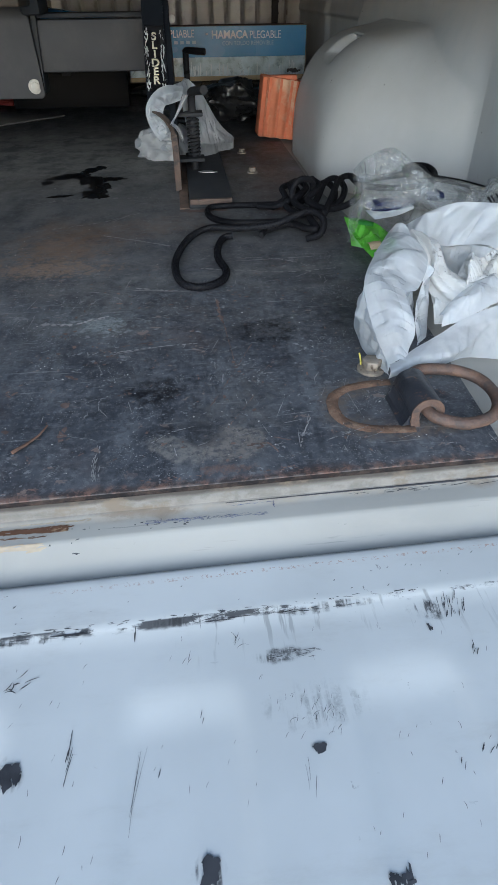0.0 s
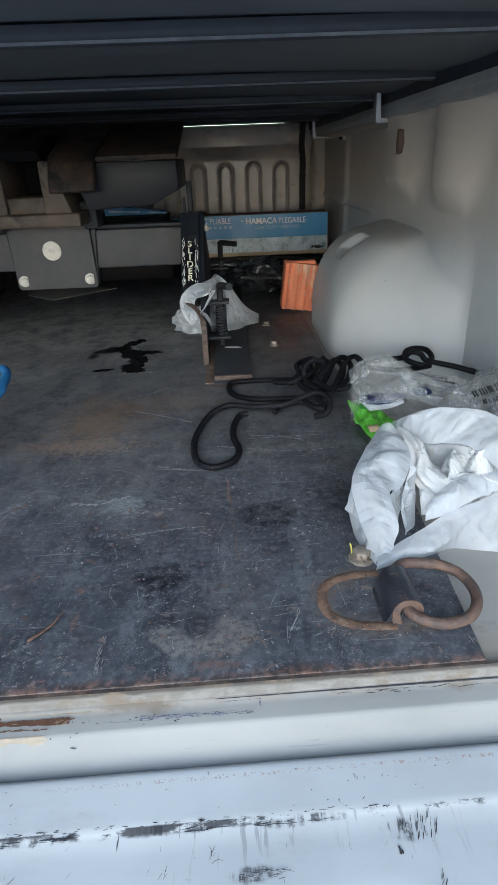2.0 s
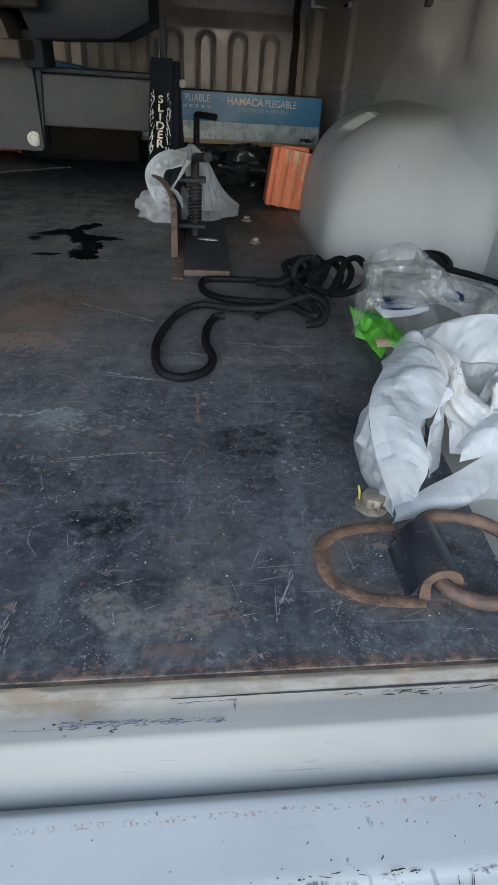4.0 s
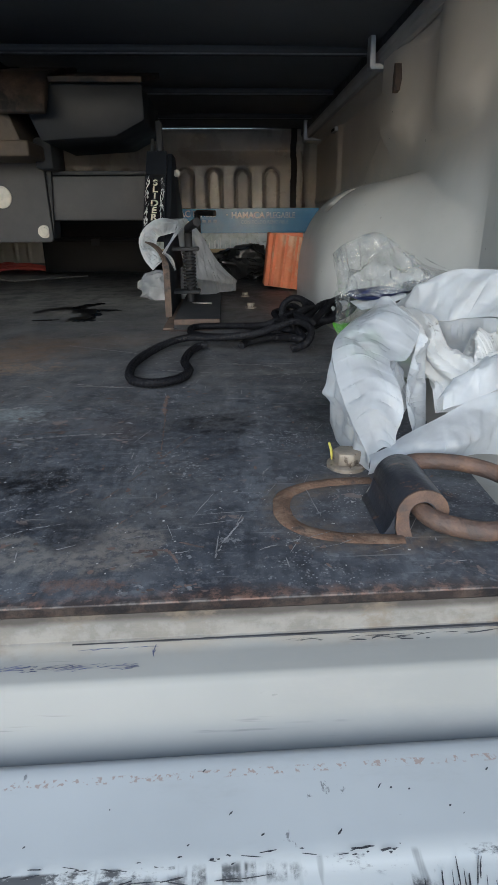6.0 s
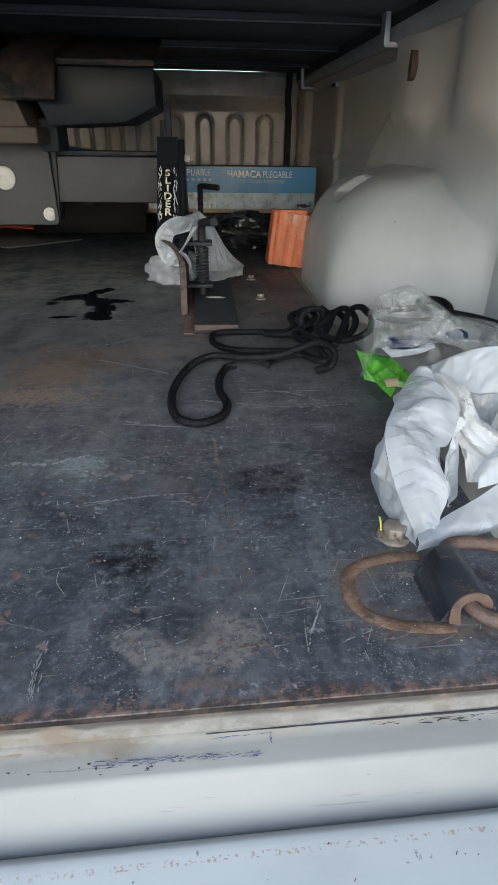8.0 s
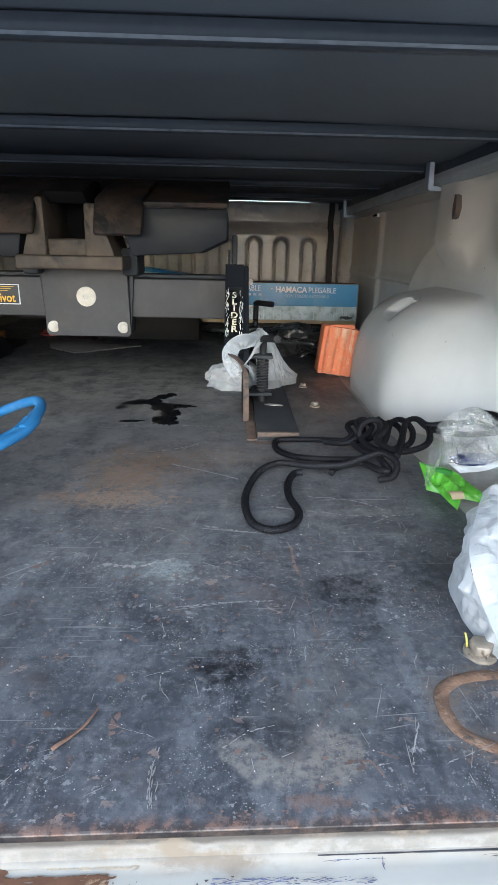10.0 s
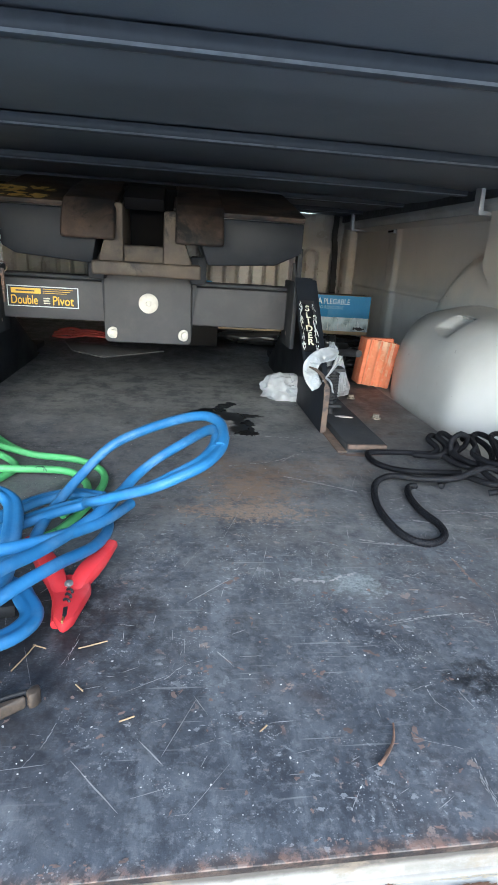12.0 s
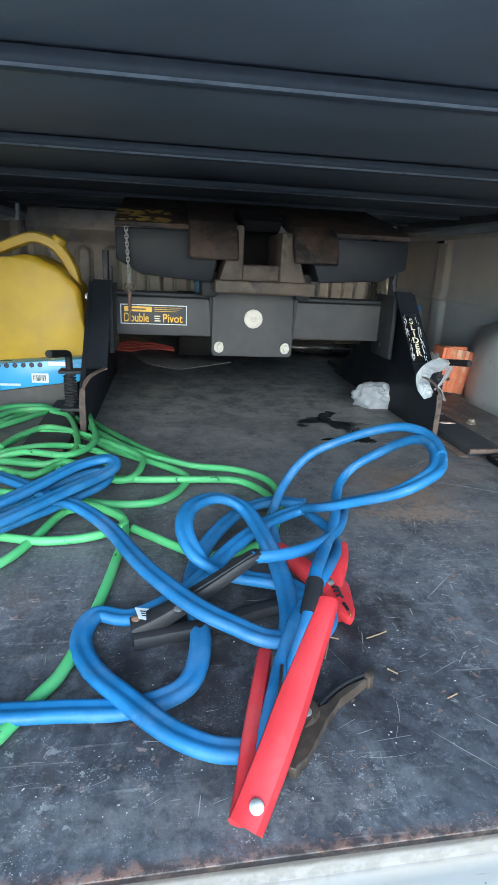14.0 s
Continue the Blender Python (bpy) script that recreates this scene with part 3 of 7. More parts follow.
M["strap"] = surface("black_webbing", (0.012, 0.012, 0.013), 0.7, var=0.2, grain=300, bump=0.4)

# ---- mesh helpers ----


def finish(name, bm, mat, smooth=True):
    bmesh.ops.recalc_face_normals(bm, faces=bm.faces[:])
    me = bpy.data.meshes.new(name)
    bm.to_mesh(me)
    bm.free()
    for f in me.polygons:
        f.use_smooth = smooth
    if smooth:
        me.set_sharp_from_angle(angle=radians(40))
    for m in mat if isinstance(mat, (list, tuple)) else [mat]:
        me.materials.append(m)
    return me


def thing(name, base, label="", category="", group="", kind=""):
    ob = new(name)
    ob.empty_display_size = 0.02
    ob.location = base
    ob["base"] = base
    return tagged(ob, label, category, group, kind)


def part(name, bm, mat, parent=None, label="", smooth=True):
    """Links a bmesh, built in world places, as one mesh object under a thing or a part."""
    ob = new(name, finish(name, bm, mat, smooth) if isinstance(bm, bmesh.types.BMesh) else bm)
    if parent is not None:
        ob.parent = parent
        base = parent.location
        ob.matrix_parent_inverse = Matrix.Translation(base).inverted()
    return tagged(ob, label)


def single(name, bm, mat, label, category, group="", kind="", smooth=True):
    return tagged(part(name, bm, mat, None, "", smooth), label, category, group, kind)


def box(x0, x1, y0, y1, z0, z1, bevel=0.0, seg=2, bm=None):
    bm = bm or bmesh.new()
    r = bmesh.ops.create_cube(bm, size=1, matrix=Matrix.LocRotScale(((x0 + x1) / 2, (y0 + y1) / 2, (z0 + z1) / 2), None, (x1 - x0, y1 - y0, z1 - z0)))
    if bevel:
        es = list({e for v in r["verts"] for e in v.link_edges})
        bmesh.ops.bevel(bm, geom=es, offset=bevel, segments=seg, affect="EDGES", profile=0.5)
    return bm


def tube(p, q, r, sides=14, r2=None, bm=None, bevel=0.0):
    bm = bm or bmesh.new()
    p, q = Vector(p), Vector(q)
    m = Matrix.Translation((p + q) / 2) @ (q - p).to_track_quat("Z", "Y").to_matrix().to_4x4()
    res = bmesh.ops.create_cone(bm, cap_ends=True, segments=sides, radius1=r, radius2=r if r2 is None else r2, depth=(q - p).length, matrix=m)
    if bevel:
        vs = set(res["verts"])
        es = [e for e in bm.edges if e.verts[0] in vs and e.verts[1] in vs and any(len(f.verts) > 4 for f in e.link_faces)]
        bmesh.ops.bevel(bm, geom=es, offset=bevel, segments=2, affect="EDGES", profile=0.5)
    return bm


def slab(outline, axis, lo, hi, bevel=0.0, bm=None, seg=2):
    """An outline in the two other axes, made a solid from lo to hi along axis."""
    bm = bm or bmesh.new()

    def at(u, v, w):
        return {"x": (w, u, v), "y": (u, w, v), "z": (u, v, w)}[axis]
    a = [bm.verts.new(at(u, v, lo)) for u, v in outline]
    b = [bm.verts.new(at(u, v, hi)) for u, v in outline]
    fs = [bm.faces.new(a), bm.faces.new(b[::-1])]
    n = len(outline)
    for i in range(n):
        fs.append(bm.faces.new((a[i], b[i], b[(i + 1) % n], a[(i + 1) % n])))
    if bevel:
        bmesh.ops.bevel(bm, geom=list({e for f in fs for e in f.edges}), offset=bevel, segments=seg, affect="EDGES", profile=0.5)
    return bm


def spline(pts, step, closed=False):
    """Even steps along a smooth curve through the points."""
    p = [Vector(q) for q in pts]
    n = len(p)
    out = []
    for i in range(n if closed else n - 1):
        a, b = p[i], p[(i + 1) % n]
        c0 = p[i - 1] if closed or i > 0 else a + (a - b)
        c1 = p[(i + 2) % n] if closed or i + 2 < n else b + (b - a)
        k = max(2, int((b - a).length / step))
        for j in range(k):
            t = j / k
            out.append(0.5 * ((2 * a) + (b - c0) * t + (2 * c0 - 5 * a + 4 * b - c1) * t * t + (3 * a - c0 - 3 * b + c1) * t ** 3))
    if not closed:
        out.append(p[-1])
    return out


def sweep(pts, profile, step=0.006, closed=False, bm=None, scale=None, mod=None):
    """Draws a closed profile (across, up) along a smooth curve."""
    bm = bm or bmesh.new()
    line = spline(pts, step, closed)
    n, rings, side = len(line), [], None
    for i, q in enumerate(line):
        t = (line[(i + 1) % n] - line[i - 1]) if closed else (line[min(i + 1, n - 1)] - line[max(i - 1, 0)])
        t.normalize()
        s = t.cross(Vector((0, 0, 1)))
        if s.length < 0.25:
            s = side if side is not None else Vector((1, 0, 0))
        s = (s - t * s.dot(t)).normalized()
        if side is not None and s.dot(side) < 0:
            s = -s
        side = s
        up = s.cross(t)
        if up.z < 0:
            up = -up
        k = scale(i / max(1, n - 1)) if scale else 1.0
        ring = []
        for j, (u, v) in enumerate(profile):
            f = k * (mod(i, j) if mod else 1.0)
            ring.append(bm.verts.new(q + s * u * f + up * v * f))
        rings.append(ring)
    m = len(profile)
    for i in range(n if closed else n - 1):
        a, b = rings[i], rings[(i + 1) % n]
        for j in range(m):
            bm.faces.new((a[j], a[(j + 1) % m], b[(j + 1) % m], b[j]))
    if not closed:
        bm.faces.new(rings[0][::-1])
        bm.faces.new(rings[-1])
    return bm


def circle(r, n=10, sx=1.0, sy=1.0):
    return [(r * sx * math.cos(2 * math.pi * i / n), r * sy * math.sin(2 * math.pi * i / n)) for i in range(n)]


def twin(r):
    """The outline of two cores moulded side by side."""
    o = 0.86 * r
    a = [(o + r * math.cos(t), r * math.sin(t)) for t in [radians(d) for d in (-128, -100, -65, -32, 0, 32, 65, 100, 128)]]
    return a + [(-u, -v) for u, v in a]


def lathe(profile, m=Matrix(), sides=20, bm=None):
    """(radius, height) pairs turned about z, then set at m."""
    bm = bm or bmesh.new()
    rings = []
    for r, h in profile:
        rings.append([bm.verts.new(m @ Vector((r * math.cos(2 * math.pi * i / sides), r * math.sin(2 * math.pi * i / sides), h))) for i in range(sides)])
    for a, b in zip(rings, rings[1:]):
        for i in range(sides):
            bm.faces.new((a[i], a[(i + 1) % sides], b[(i + 1) % sides], b[i]))
    bm.faces.new(rings[0][::-1])
    bm.faces.new(rings[-1])
    return bm


def text_part(name, text, size, m, mat, parent, label="", squeeze=1.0, bold=0.0, align="LEFT"):
    cu = bpy.data.curves.new(name, "FONT")
    cu.body, cu.size, cu.align_x, cu.align_y = text, size, align, "CENTER"
    cu.offset = bold
    cu.extrude = 0.0001
    tmp = bpy.data.objects.new(name, cu)
    scene.collection.objects.link(tmp)
    dg = bpy.context.evaluated_depsgraph_get()
    me = bpy.data.meshes.new_from_object(tmp.evaluated_get(dg))
    bpy.data.objects.remove(tmp)
    me.transform(m @ Matrix.Diagonal((squeeze, 1, 1, 1)))
    me.materials.clear()
    me.materials.append(mat)
    return part(name, me, None, parent, label)


def hexbolt(m, r=0.014, h=0.009, washer=0.022):
    bm = lathe([(washer, 0), (washer, 0.0028), (washer * 0.9, 0.0034)], m, 22)
    c = bmesh.ops.create_cone(bm, cap_ends=True, segments=6, radius1=r, radius2=r, depth=h, matrix=m @ Matrix.Translation((0, 0, 0.0034 + h / 2)))
    bmesh.ops.bevel(bm, geom=list({e for v in c["verts"] for e in v.link_edges}), offset=r * 0.12, segments=2, affect="EDGES", profile=0.5)
    return bm


def ragged(x, y, z, rx, ry, rot, n=18, rag=0.35, rng=random, bm=None):
    """A flat mark with an uneven outline, lying level."""
    bm = bm or bmesh.new()
    lift = 0.0000015 * len(bm.faces)
    vs = []
    ca, sa = math.cos(radians(rot)), math.sin(radians(rot))
    for i in range(n):
        a = 2 * math.pi * i / n
        k = 1 + rng.uniform(-rag, rag)
        u, v = rx * k * math.cos(a), ry * k * math.sin(a)
        vs.append(bm.verts.new((x + u * ca - v * sa, y + u * sa + v * ca, z(x + u * ca - v * sa, y + u * sa + v * ca) + lift if callable(z) else z + lift)))
    bm.faces.new(vs)
    return bm


def mirrored(bm):
    """The same form on the other side of the truck's middle."""
    b = bm.copy()
    for v in b.verts:
        v.co.x = -v.co.x
    bmesh.ops.reverse_faces(b, faces=b.faces[:])
    return b


# ---- truck bed ----
# ground
# never in view; kept pale to bounce light up into the bed
bm = bmesh.new()
bmesh.ops.create_grid(bm, x_segments=2, y_segments=2, size=400, matrix=Matrix.Translation((0, 0, -0.88)))
single("ground", bm, M["asphalt"], "pale grey concrete ground under the truck", "ground", kind="structure")

# pan with its rolled rear sill: a profile along y swept across the bed
def sk(x):
    """The rear edge of the bed runs slightly askew."""
    return 0.004 + 0.021 * (x - 0.41)


SILL = [(2.62, -0.0064), (0.02, -0.0064), (-0.0074, -0.0064), (-0.0084, -0.0150), (-0.0096, -0.0196), (-0.0125, -0.0216), (-0.018, -0.0225), (-0.0305, -0.0229), (-0.0328, -0.0236), (-0.0345, -0.0252), (-0.045, -0.0335), (-0.0545, -0.0402), (-0.060, -0.0425), (-0.062, -0.075), (2.62, -0.075)]
bm = slab(SILL, "x", -0.94, 0.94)
for v in bm.verts:
    if v.co.y < 0.1:
        v.co.y += sk(v.co.x)
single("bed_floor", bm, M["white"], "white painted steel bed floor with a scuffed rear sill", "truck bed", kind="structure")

# plain chassis below the bed
single("underbody", box(-0.55, 0.55, 0.05, 2.3, -0.878, -0.078, 0.02), M["underbody"], "plain dark chassis under the truck bed", "chassis", kind="structure")

# tailgate, let down level with the floor
gate = thing("tailgate", (0, -0.3, -0.05), "white lowered tailgate, ribbed, scuffed with black marks", "tailgate", kind="structure")


def gate_height(x, y):
    """Inner skin: a raised rim, a flat shelf, then a field with broad raised ribs."""
    top = -0.034
    if y > -0.066:
        d = min(1, (y + 0.066) / 0.010)
        return top - 0.014 * d * d
    if y > -0.105:
        return top
    if y > -0.111:
        return top - 0.0016 * (-0.105 - y) / 0.006
    base = top - 0.0016
    if y > -0.150:
        return base
    period = 0.142
    u = ((x - 0.247) % period) / period
    rib = 0.5 - 0.5 * math.cos(min(1, max(0, (u - 0.0) / 0.11)) * math.pi) if u < 0.5 else 0.5 + 0.5 * math.cos(min(1, max(0, (u - 0.5) / 0.11)) * math.pi)
    f = min(1, (-0.150 - y - 0.010 * rib) / 0.034)
    f = max(0, f)
    f = f * f * (3 - 2 * f)
    return base - 0.0032 * f * (1 - 0.9 * rib)


bm = bmesh.new()
ys = [-0.056, -0.0585, -0.061, -0.064, -0.066, -0.07, -0.085, -0.1, -0.105, -0.108, -0.111, -0.125, -0.14, -0.15, -0.156, -0.162, -0.168, -0.174, -0.182, -0.188, -0.196, -0.22, -0.3, -0.4, -0.5, -0.55]
xs = [-0.80 + 1.60 * i / 320 for i in range(321)]
grid = [[bm.verts.new((x, y + sk(x), gate_height(x, y))) for x in xs] for y in ys]
for a, b in zip(grid, grid[1:]):
    for i in range(len(xs) - 1):
        bm.faces.new((a[i], a[i + 1], b[i + 1], b[i]))
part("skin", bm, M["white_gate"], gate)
bm = box(-0.80, 0.80, -0.56, -0.062, -0.11, -0.062, 0.01)
for v in bm.verts:
    v.co.y += sk(v.co.x)
part("frame", bm, M["white_gate"], gate)

# deck plate over the floor: its rear rim runs slightly askew
PLATE_X1 = 0.662


def rim_y(x):
    return -0.0125 + 0.021 * x


bm = slab([(-0.66, rim_y(-0.66)), (0.644, rim_y(0.644)), (0.649, 0.103), (0.657, 0.25), (0.664, 0.62), (0.64, 0.86), (0.64, 2.44), (-0.66, 2.44)], "z", -0.0062, 0.0, 0.0010)
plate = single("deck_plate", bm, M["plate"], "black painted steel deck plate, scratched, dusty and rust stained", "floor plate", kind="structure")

# front wall: upper panel, a sloping ledge, a lower field with pressed upright flutes
wall = thing("wall_front", (0, 2.55, 0), "dusty beige front wall of the bed with pressed flutes", "bed wall", kind="structure")
FRONT = 2.53
bm = bmesh.new()
flutes = [0.439 + 0.1285 * i for i in range(-10, 4)]


def front_y(x, z):
    """Upper panel proud of the lower field; the flutes are raised hoops with a sunk middle."""
    if z > 0.456:
        return FRONT - 0.022
    if z > 0.400:
        return FRONT - 0.022 * (z - 0.400) / 0.056
    d = 0.0
    for c in flutes:
        r = math.hypot(x - c, z - min(max(z, 0.06), 0.352))
        up = min(1, max(0, (0.041 - r) / 0.007)) * min(1, max(0, (r - 0.021) / 0.007))
        d = max(d, up - 0.35 * min(1, max(0, (0.021 - r) / 0.008)))
    return FRONT - 0.010 * d


xs = [-0.95 + 1.90 * i / 400 for i in range(401)]
zs = [-0.03, 0.0, 0.05] + [0.09 + 0.006 * i for i in range(53)] + [0.43, 0.456, 0.4585, 0.48, 0.51, 0.529]
grid = [[bm.verts.new((x, front_y(x, z), z)) for x in xs] for z in zs]
for a, b in zip(grid, grid[1:]):
    for i in range(len(xs) - 1):
        bm.faces.new((a[i], a[i + 1], b[i + 1], b[i]))
part("panel", bm, M["beige"], wall)
part("backing", box(-0.95, 0.95, FRONT + 0.014, FRONT + 0.03, -0.075, 0.526), M["beige"], wall)
part("top_rail", box(-0.95, 0.95, FRONT - 0.024, FRONT + 0.010, 0.527, 0.5415, 0.003), M["beige"], wall)
for sx in (-1, 1):
    bm = slab([(0.836, 2.508), (0.840, 2.455), (0.852, 2.435), (0.880, 2.425), (0.90, 2.40), (0.95, 2.40), (0.95, 2.508)], "z", -0.03, 0.497, 0.004)
    part("corner_post", bm if sx > 0 else mirrored(bm), M["beige"], wall)
    bm = slab([(0.800, 2.508), (0.803, 2.500), (0.827, 2.500), (0.830, 2.508)], "z", 0.06, 0.452, 0.002)
    part("stiffener", bm if sx > 0 else mirrored(bm), M["beige"], wall)


def side_wall(name, sx):
    w = thing(name, (sx * 0.9, 1.1, 0), "white inner side wall of the bed with a rounded wheel arch", "bed wall", kind="structure")

    def put(nm, bm, mat, label=""):
        return part(nm, bm if sx > 0 else mirrored(bm), mat, w, label)
    # one pressed skin: upright boxes above, the wheel well swelling out of it below
    ys = [-0.05 + 0.0102 * i for i in range(254)]
    zs = [-0.03 + 0.008 * i for i in range(20)] + [0.130 + 0.0031 * i for i in range(43)] + [0.2642 + 0.0058 * i for i in range(42)]

    def ease(v):
        v = min(1, max(0, v))
        return v * v * (3 - 2 * v)

    def swell(y, z):
        """How far the wheel well stands out, 0 to 1, with a full round shoulder."""
        a = (y - 0.625) / 0.235
        along = ease((y - 0.58) / 0.10) * (1 - 0.075 * math.log(1 + math.exp(min(60, (1 - a) / 0.075)))) if y < 1.0 else 1 - ease((y - 1.14) / 0.54)
        up = math.sqrt(max(0.0, 1 - (max(0.0, z) / (0.17 + 0.083 * max(0.0, along))) ** 3.2))
        lean = 0.8 * ease((1.0 - y) / 0.26)
        along = max(0.0, along)
        return along * ((1 - lean) * up * ease(up / 0.5) + lean * (1 - ease((z - 0.06) / 0.25)))

    def wall_x(y, z):
        r = math.hypot((y - 1.10) / 0.43, z / 0.405)
        arch = max(ease(1 - (r - 0.93) / 0.10), ease((1.168 - y) / 0.012))
        x = 0.888 - 0.008 * z - 0.032 * arch
        # panel crease across the recessed field, and an upright pressing near the corner
        x -= 0.006 * ease(min((z - 0.235) / 0.01, (0.245 - z + 0.03) / 0.03)) * (1 - arch)
        x -= 0.012 * ease(min((y - 1.86) / 0.04, (2.00 - y) / 0.04))
        # boxed pilasters: a steep front edge, a long slope to the rear, a pointed foot
        for y0, y1, y2, y3, z0 in ((0.905, 1.068, 1.145, 1.158, 0.288), (0.60, 0.768, 0.79, 0.905, 0.29)):
            foot = z0 + 0.10 * max(0.0, (y1 - 0.07 - y) / 0.16)
            x -= 0.030 * ease(min(1, (y - y0) / (y1 - y0)) if y < y1 else (y3 - y) / (y3 - y2)) * ease((z - foot) / 0.07)
        x -= 0.204 * swell(y, z)
        # hand-sized pocket pressed into the shoulder
        x += 0.034 * ease(min((y - 1.006) / 0.014, (1.098 - y) / 0.026, (z - 0.186 - 0.22 * max(0, y - 1.04)) / 0.007, (0.236 - z) / 0.012))
        if z > 0.470:
            x = min(x, x + (0.838 - x) * ease((z - 0.470) / 0.010))
        return x
    for nm, inside in (("inner_skin", False), ("wheel_well", True)):
        bm = bmesh.new()
        seen = {}

        def corner(i, j):
            if (i, j) not in seen:
                seen[i, j] = bm.verts.new((wall_x(ys[i], zs[j]), ys[i], zs[j]))
            return seen[i, j]
        for i in range(len(ys) - 1):
            for j in range(len(zs) - 1):
                if (max(swell(ys[i], zs[j]), swell(ys[i + 1], zs[j + 1]), swell(ys[i], zs[j + 1]), swell(ys[i + 1], zs[j])) > 0.004) == inside:
                    bm.faces.new((corner(i, j), corner(i + 1, j), corner(i + 1, j + 1), corner(i, j + 1)))
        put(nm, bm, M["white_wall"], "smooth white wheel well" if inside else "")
    put("outer_skin", box(0.955, 0.99, -0.06, 2.57, -0.42, 0.50, 0.01), M["white_wall"])
    put("top_cap", box(0.838, 0.985, -0.06, 2.55, 0.500, 0.516, 0.006), M["white_wall"])
    # slots punched in the pilaster and in the corner pressing
    put("slot", slab([(1.020, 0.425), (1.026, 0.405), (1.036, 0.402), (1.040, 0.425), (1.036, 0.452), (1.026, 0.450)], "x", 0.816, 0.832, 0.0), M["rust_dull"], "rusty slot")
    frame_ = box(0.862, 0.876, 1.900, 1.972, 0.452, 0.466, 0.002)
    put("corner_slot", frame_, M["alu"], "bright slot rim")
    # dark block coloured as the shade within the slot
    put("corner_slot_hole", box(0.8605, 0.864, 1.908, 1.964, 0.4555, 0.4625), M["recess_shade"])
    return w


side_wall("wall_right", 1)
side_wall("wall_left", -1)

# ---- tonneau cover ----
cover = thing("tonneau_cover", (0, 1.1, 0.5), "black vinyl tonneau cover stretched over cross bows", "truck cover")
BOWS = [-0.05, 0.392, 0.847, 1.297, 1.747, 2.197]
bm = bmesh.new()
ys = [-0.14 + 0.01 * i for i in range(269)]
xs = [-0.88 + 1.76 * i / 43 for i in range(44)]


def cover_lift(y):
    """The cover rises slightly towards the cab."""
    return 0.0045 + 0.006 * y


def cover_z(x, y):
    d = min(abs(y - b) for b in BOWS)
    sag = 0.006 * (1 - math.exp(-(d / 0.12) ** 2))
    return 0.534 + cover_lift(y) - sag - 0.0015 * math.sin(x * 5 + y * 3) * min(1, d / 0.1) - 0.012 * (x / 0.86) ** 4


low = [[bm.verts.new((x, y, cover_z(x, y))) for x in xs] for y in ys]
hig = [[bm.verts.new((x, y, cover_z(x, y) + 0.003)) for x in xs] for y in ys]
for g in (low, hig):
    for a, b in zip(g, g[1:]):
        for i in range(len(xs) - 1):
            bm.faces.new((a[i], a[i + 1], b[i + 1], b[i]))
part("vinyl_sheet", bm, M["vinyl"], cover)
for b in BOWS:
    # a flat-backed bar with a rounded belly; a pale strip paints its rear-edge highlight
    prof = [(-0.0135, 0.004), (-0.0140, -0.003), (-0.0128, -0.0080), (-0.0100, -0.0122), (-0.0060, -0.0148), (0.0, -0.0156), (0.006, -0.0145), (0.011, -0.010), (0.0135, -0.003), (0.0135, 0.004)]
    zb = 0.526 + cover_lift(b)
    bow = part("bow", slab([(b + u, zb + v) for u, v in prof], "x", -0.84, 0.84), M["bow"], cover)
    part("glint_strip", slab([(b - 0.0117, zb - 0.0107), (b - 0.0107, zb - 0.0124), (b - 0.0094, zb - 0.0136), (b - 0.0092, zb - 0.0124), (b - 0.0104, zb - 0.0106)], "x", -0.835, 0.835), M["bow_glint"], bow, "pale grey strip painted as the bow's edge highlight")
# added strip, no known part: blocks daylight at the left of the front slit
part("slit_blocker", box(-0.70, -0.15, 2.492, 2.528, 0.5400, 0.5455, 0.001), M["bow"], cover)
part("front_header", box(-0.86, 0.86, 2.485, 2.53, 0.5445, 0.552, 0.002), M["bow"], cover)
for sx in (-1, 1):
    bm = slab([(0.822, 0.524), (0.8375, 0.524), (0.8375, 0.510), (0.822, 0.510)], "y", -0.08, 2.50, 0.002)
    for v in bm.verts:
        if v.co.z > 0.517:
            v.co.z = 0.5215 + cover_lift(v.co.y)
    part("edge_seal", bm if sx > 0 else mirrored(bm), M["bow"], cover)
    bm = slab([(0.818, 0.5085), (0.8375, 0.5085), (0.8375, 0.486), (0.834, 0.478), (0.822, 0.478), (0.822, 0.492), (0.818, 0.496)], "y", -0.08, 2.44, 0.0015)
    part("side_rail", bm if sx > 0 else mirrored(bm), M["rail"], cover)
    for y, dx in ((1.178, 0.0), (2.30, 0.012)):
        # a C-shaped clamp hooked over the rail, its lower arm under the flange
        c = [(0.796, 0.546), (0.824, 0.546), (0.824, 0.534), (0.816, 0.534), (0.816, 0.538), (0.8045, 0.538), (0.8085, 0.479), (0.862, 0.479), (0.864, 0.490), (0.870, 0.490), (0.870, 0.470), (0.801, 0.470), (0.797, 0.476)]
        bm = slab([(u + dx, v) for u, v in c], "y", y - 0.015, y + 0.015, 0.0012)
        cl = part("clamp", bm if sx > 0 else mirrored(bm), M["alu"], cover, "bare aluminium clamp")
        bm = tube((0.856 + dx, y, 0.478), (0.856 + dx, y, 0.497), 0.003, 10)
        part("screw", bm if sx > 0 else mirrored(bm), M["steel"], cl)
    bm = sweep([(0.832, 1.135, 0.486), (0.829, 1.130, 0.476), (0.833, 1.128, 0.467), (0.829, 1.126, 0.458), (0.826, 1.125, 0.448)], circle(0.0022, 8), 0.003)
    part("hook", bm if sx > 0 else mirrored(bm), M["alu"], cover, "bent wire hook")
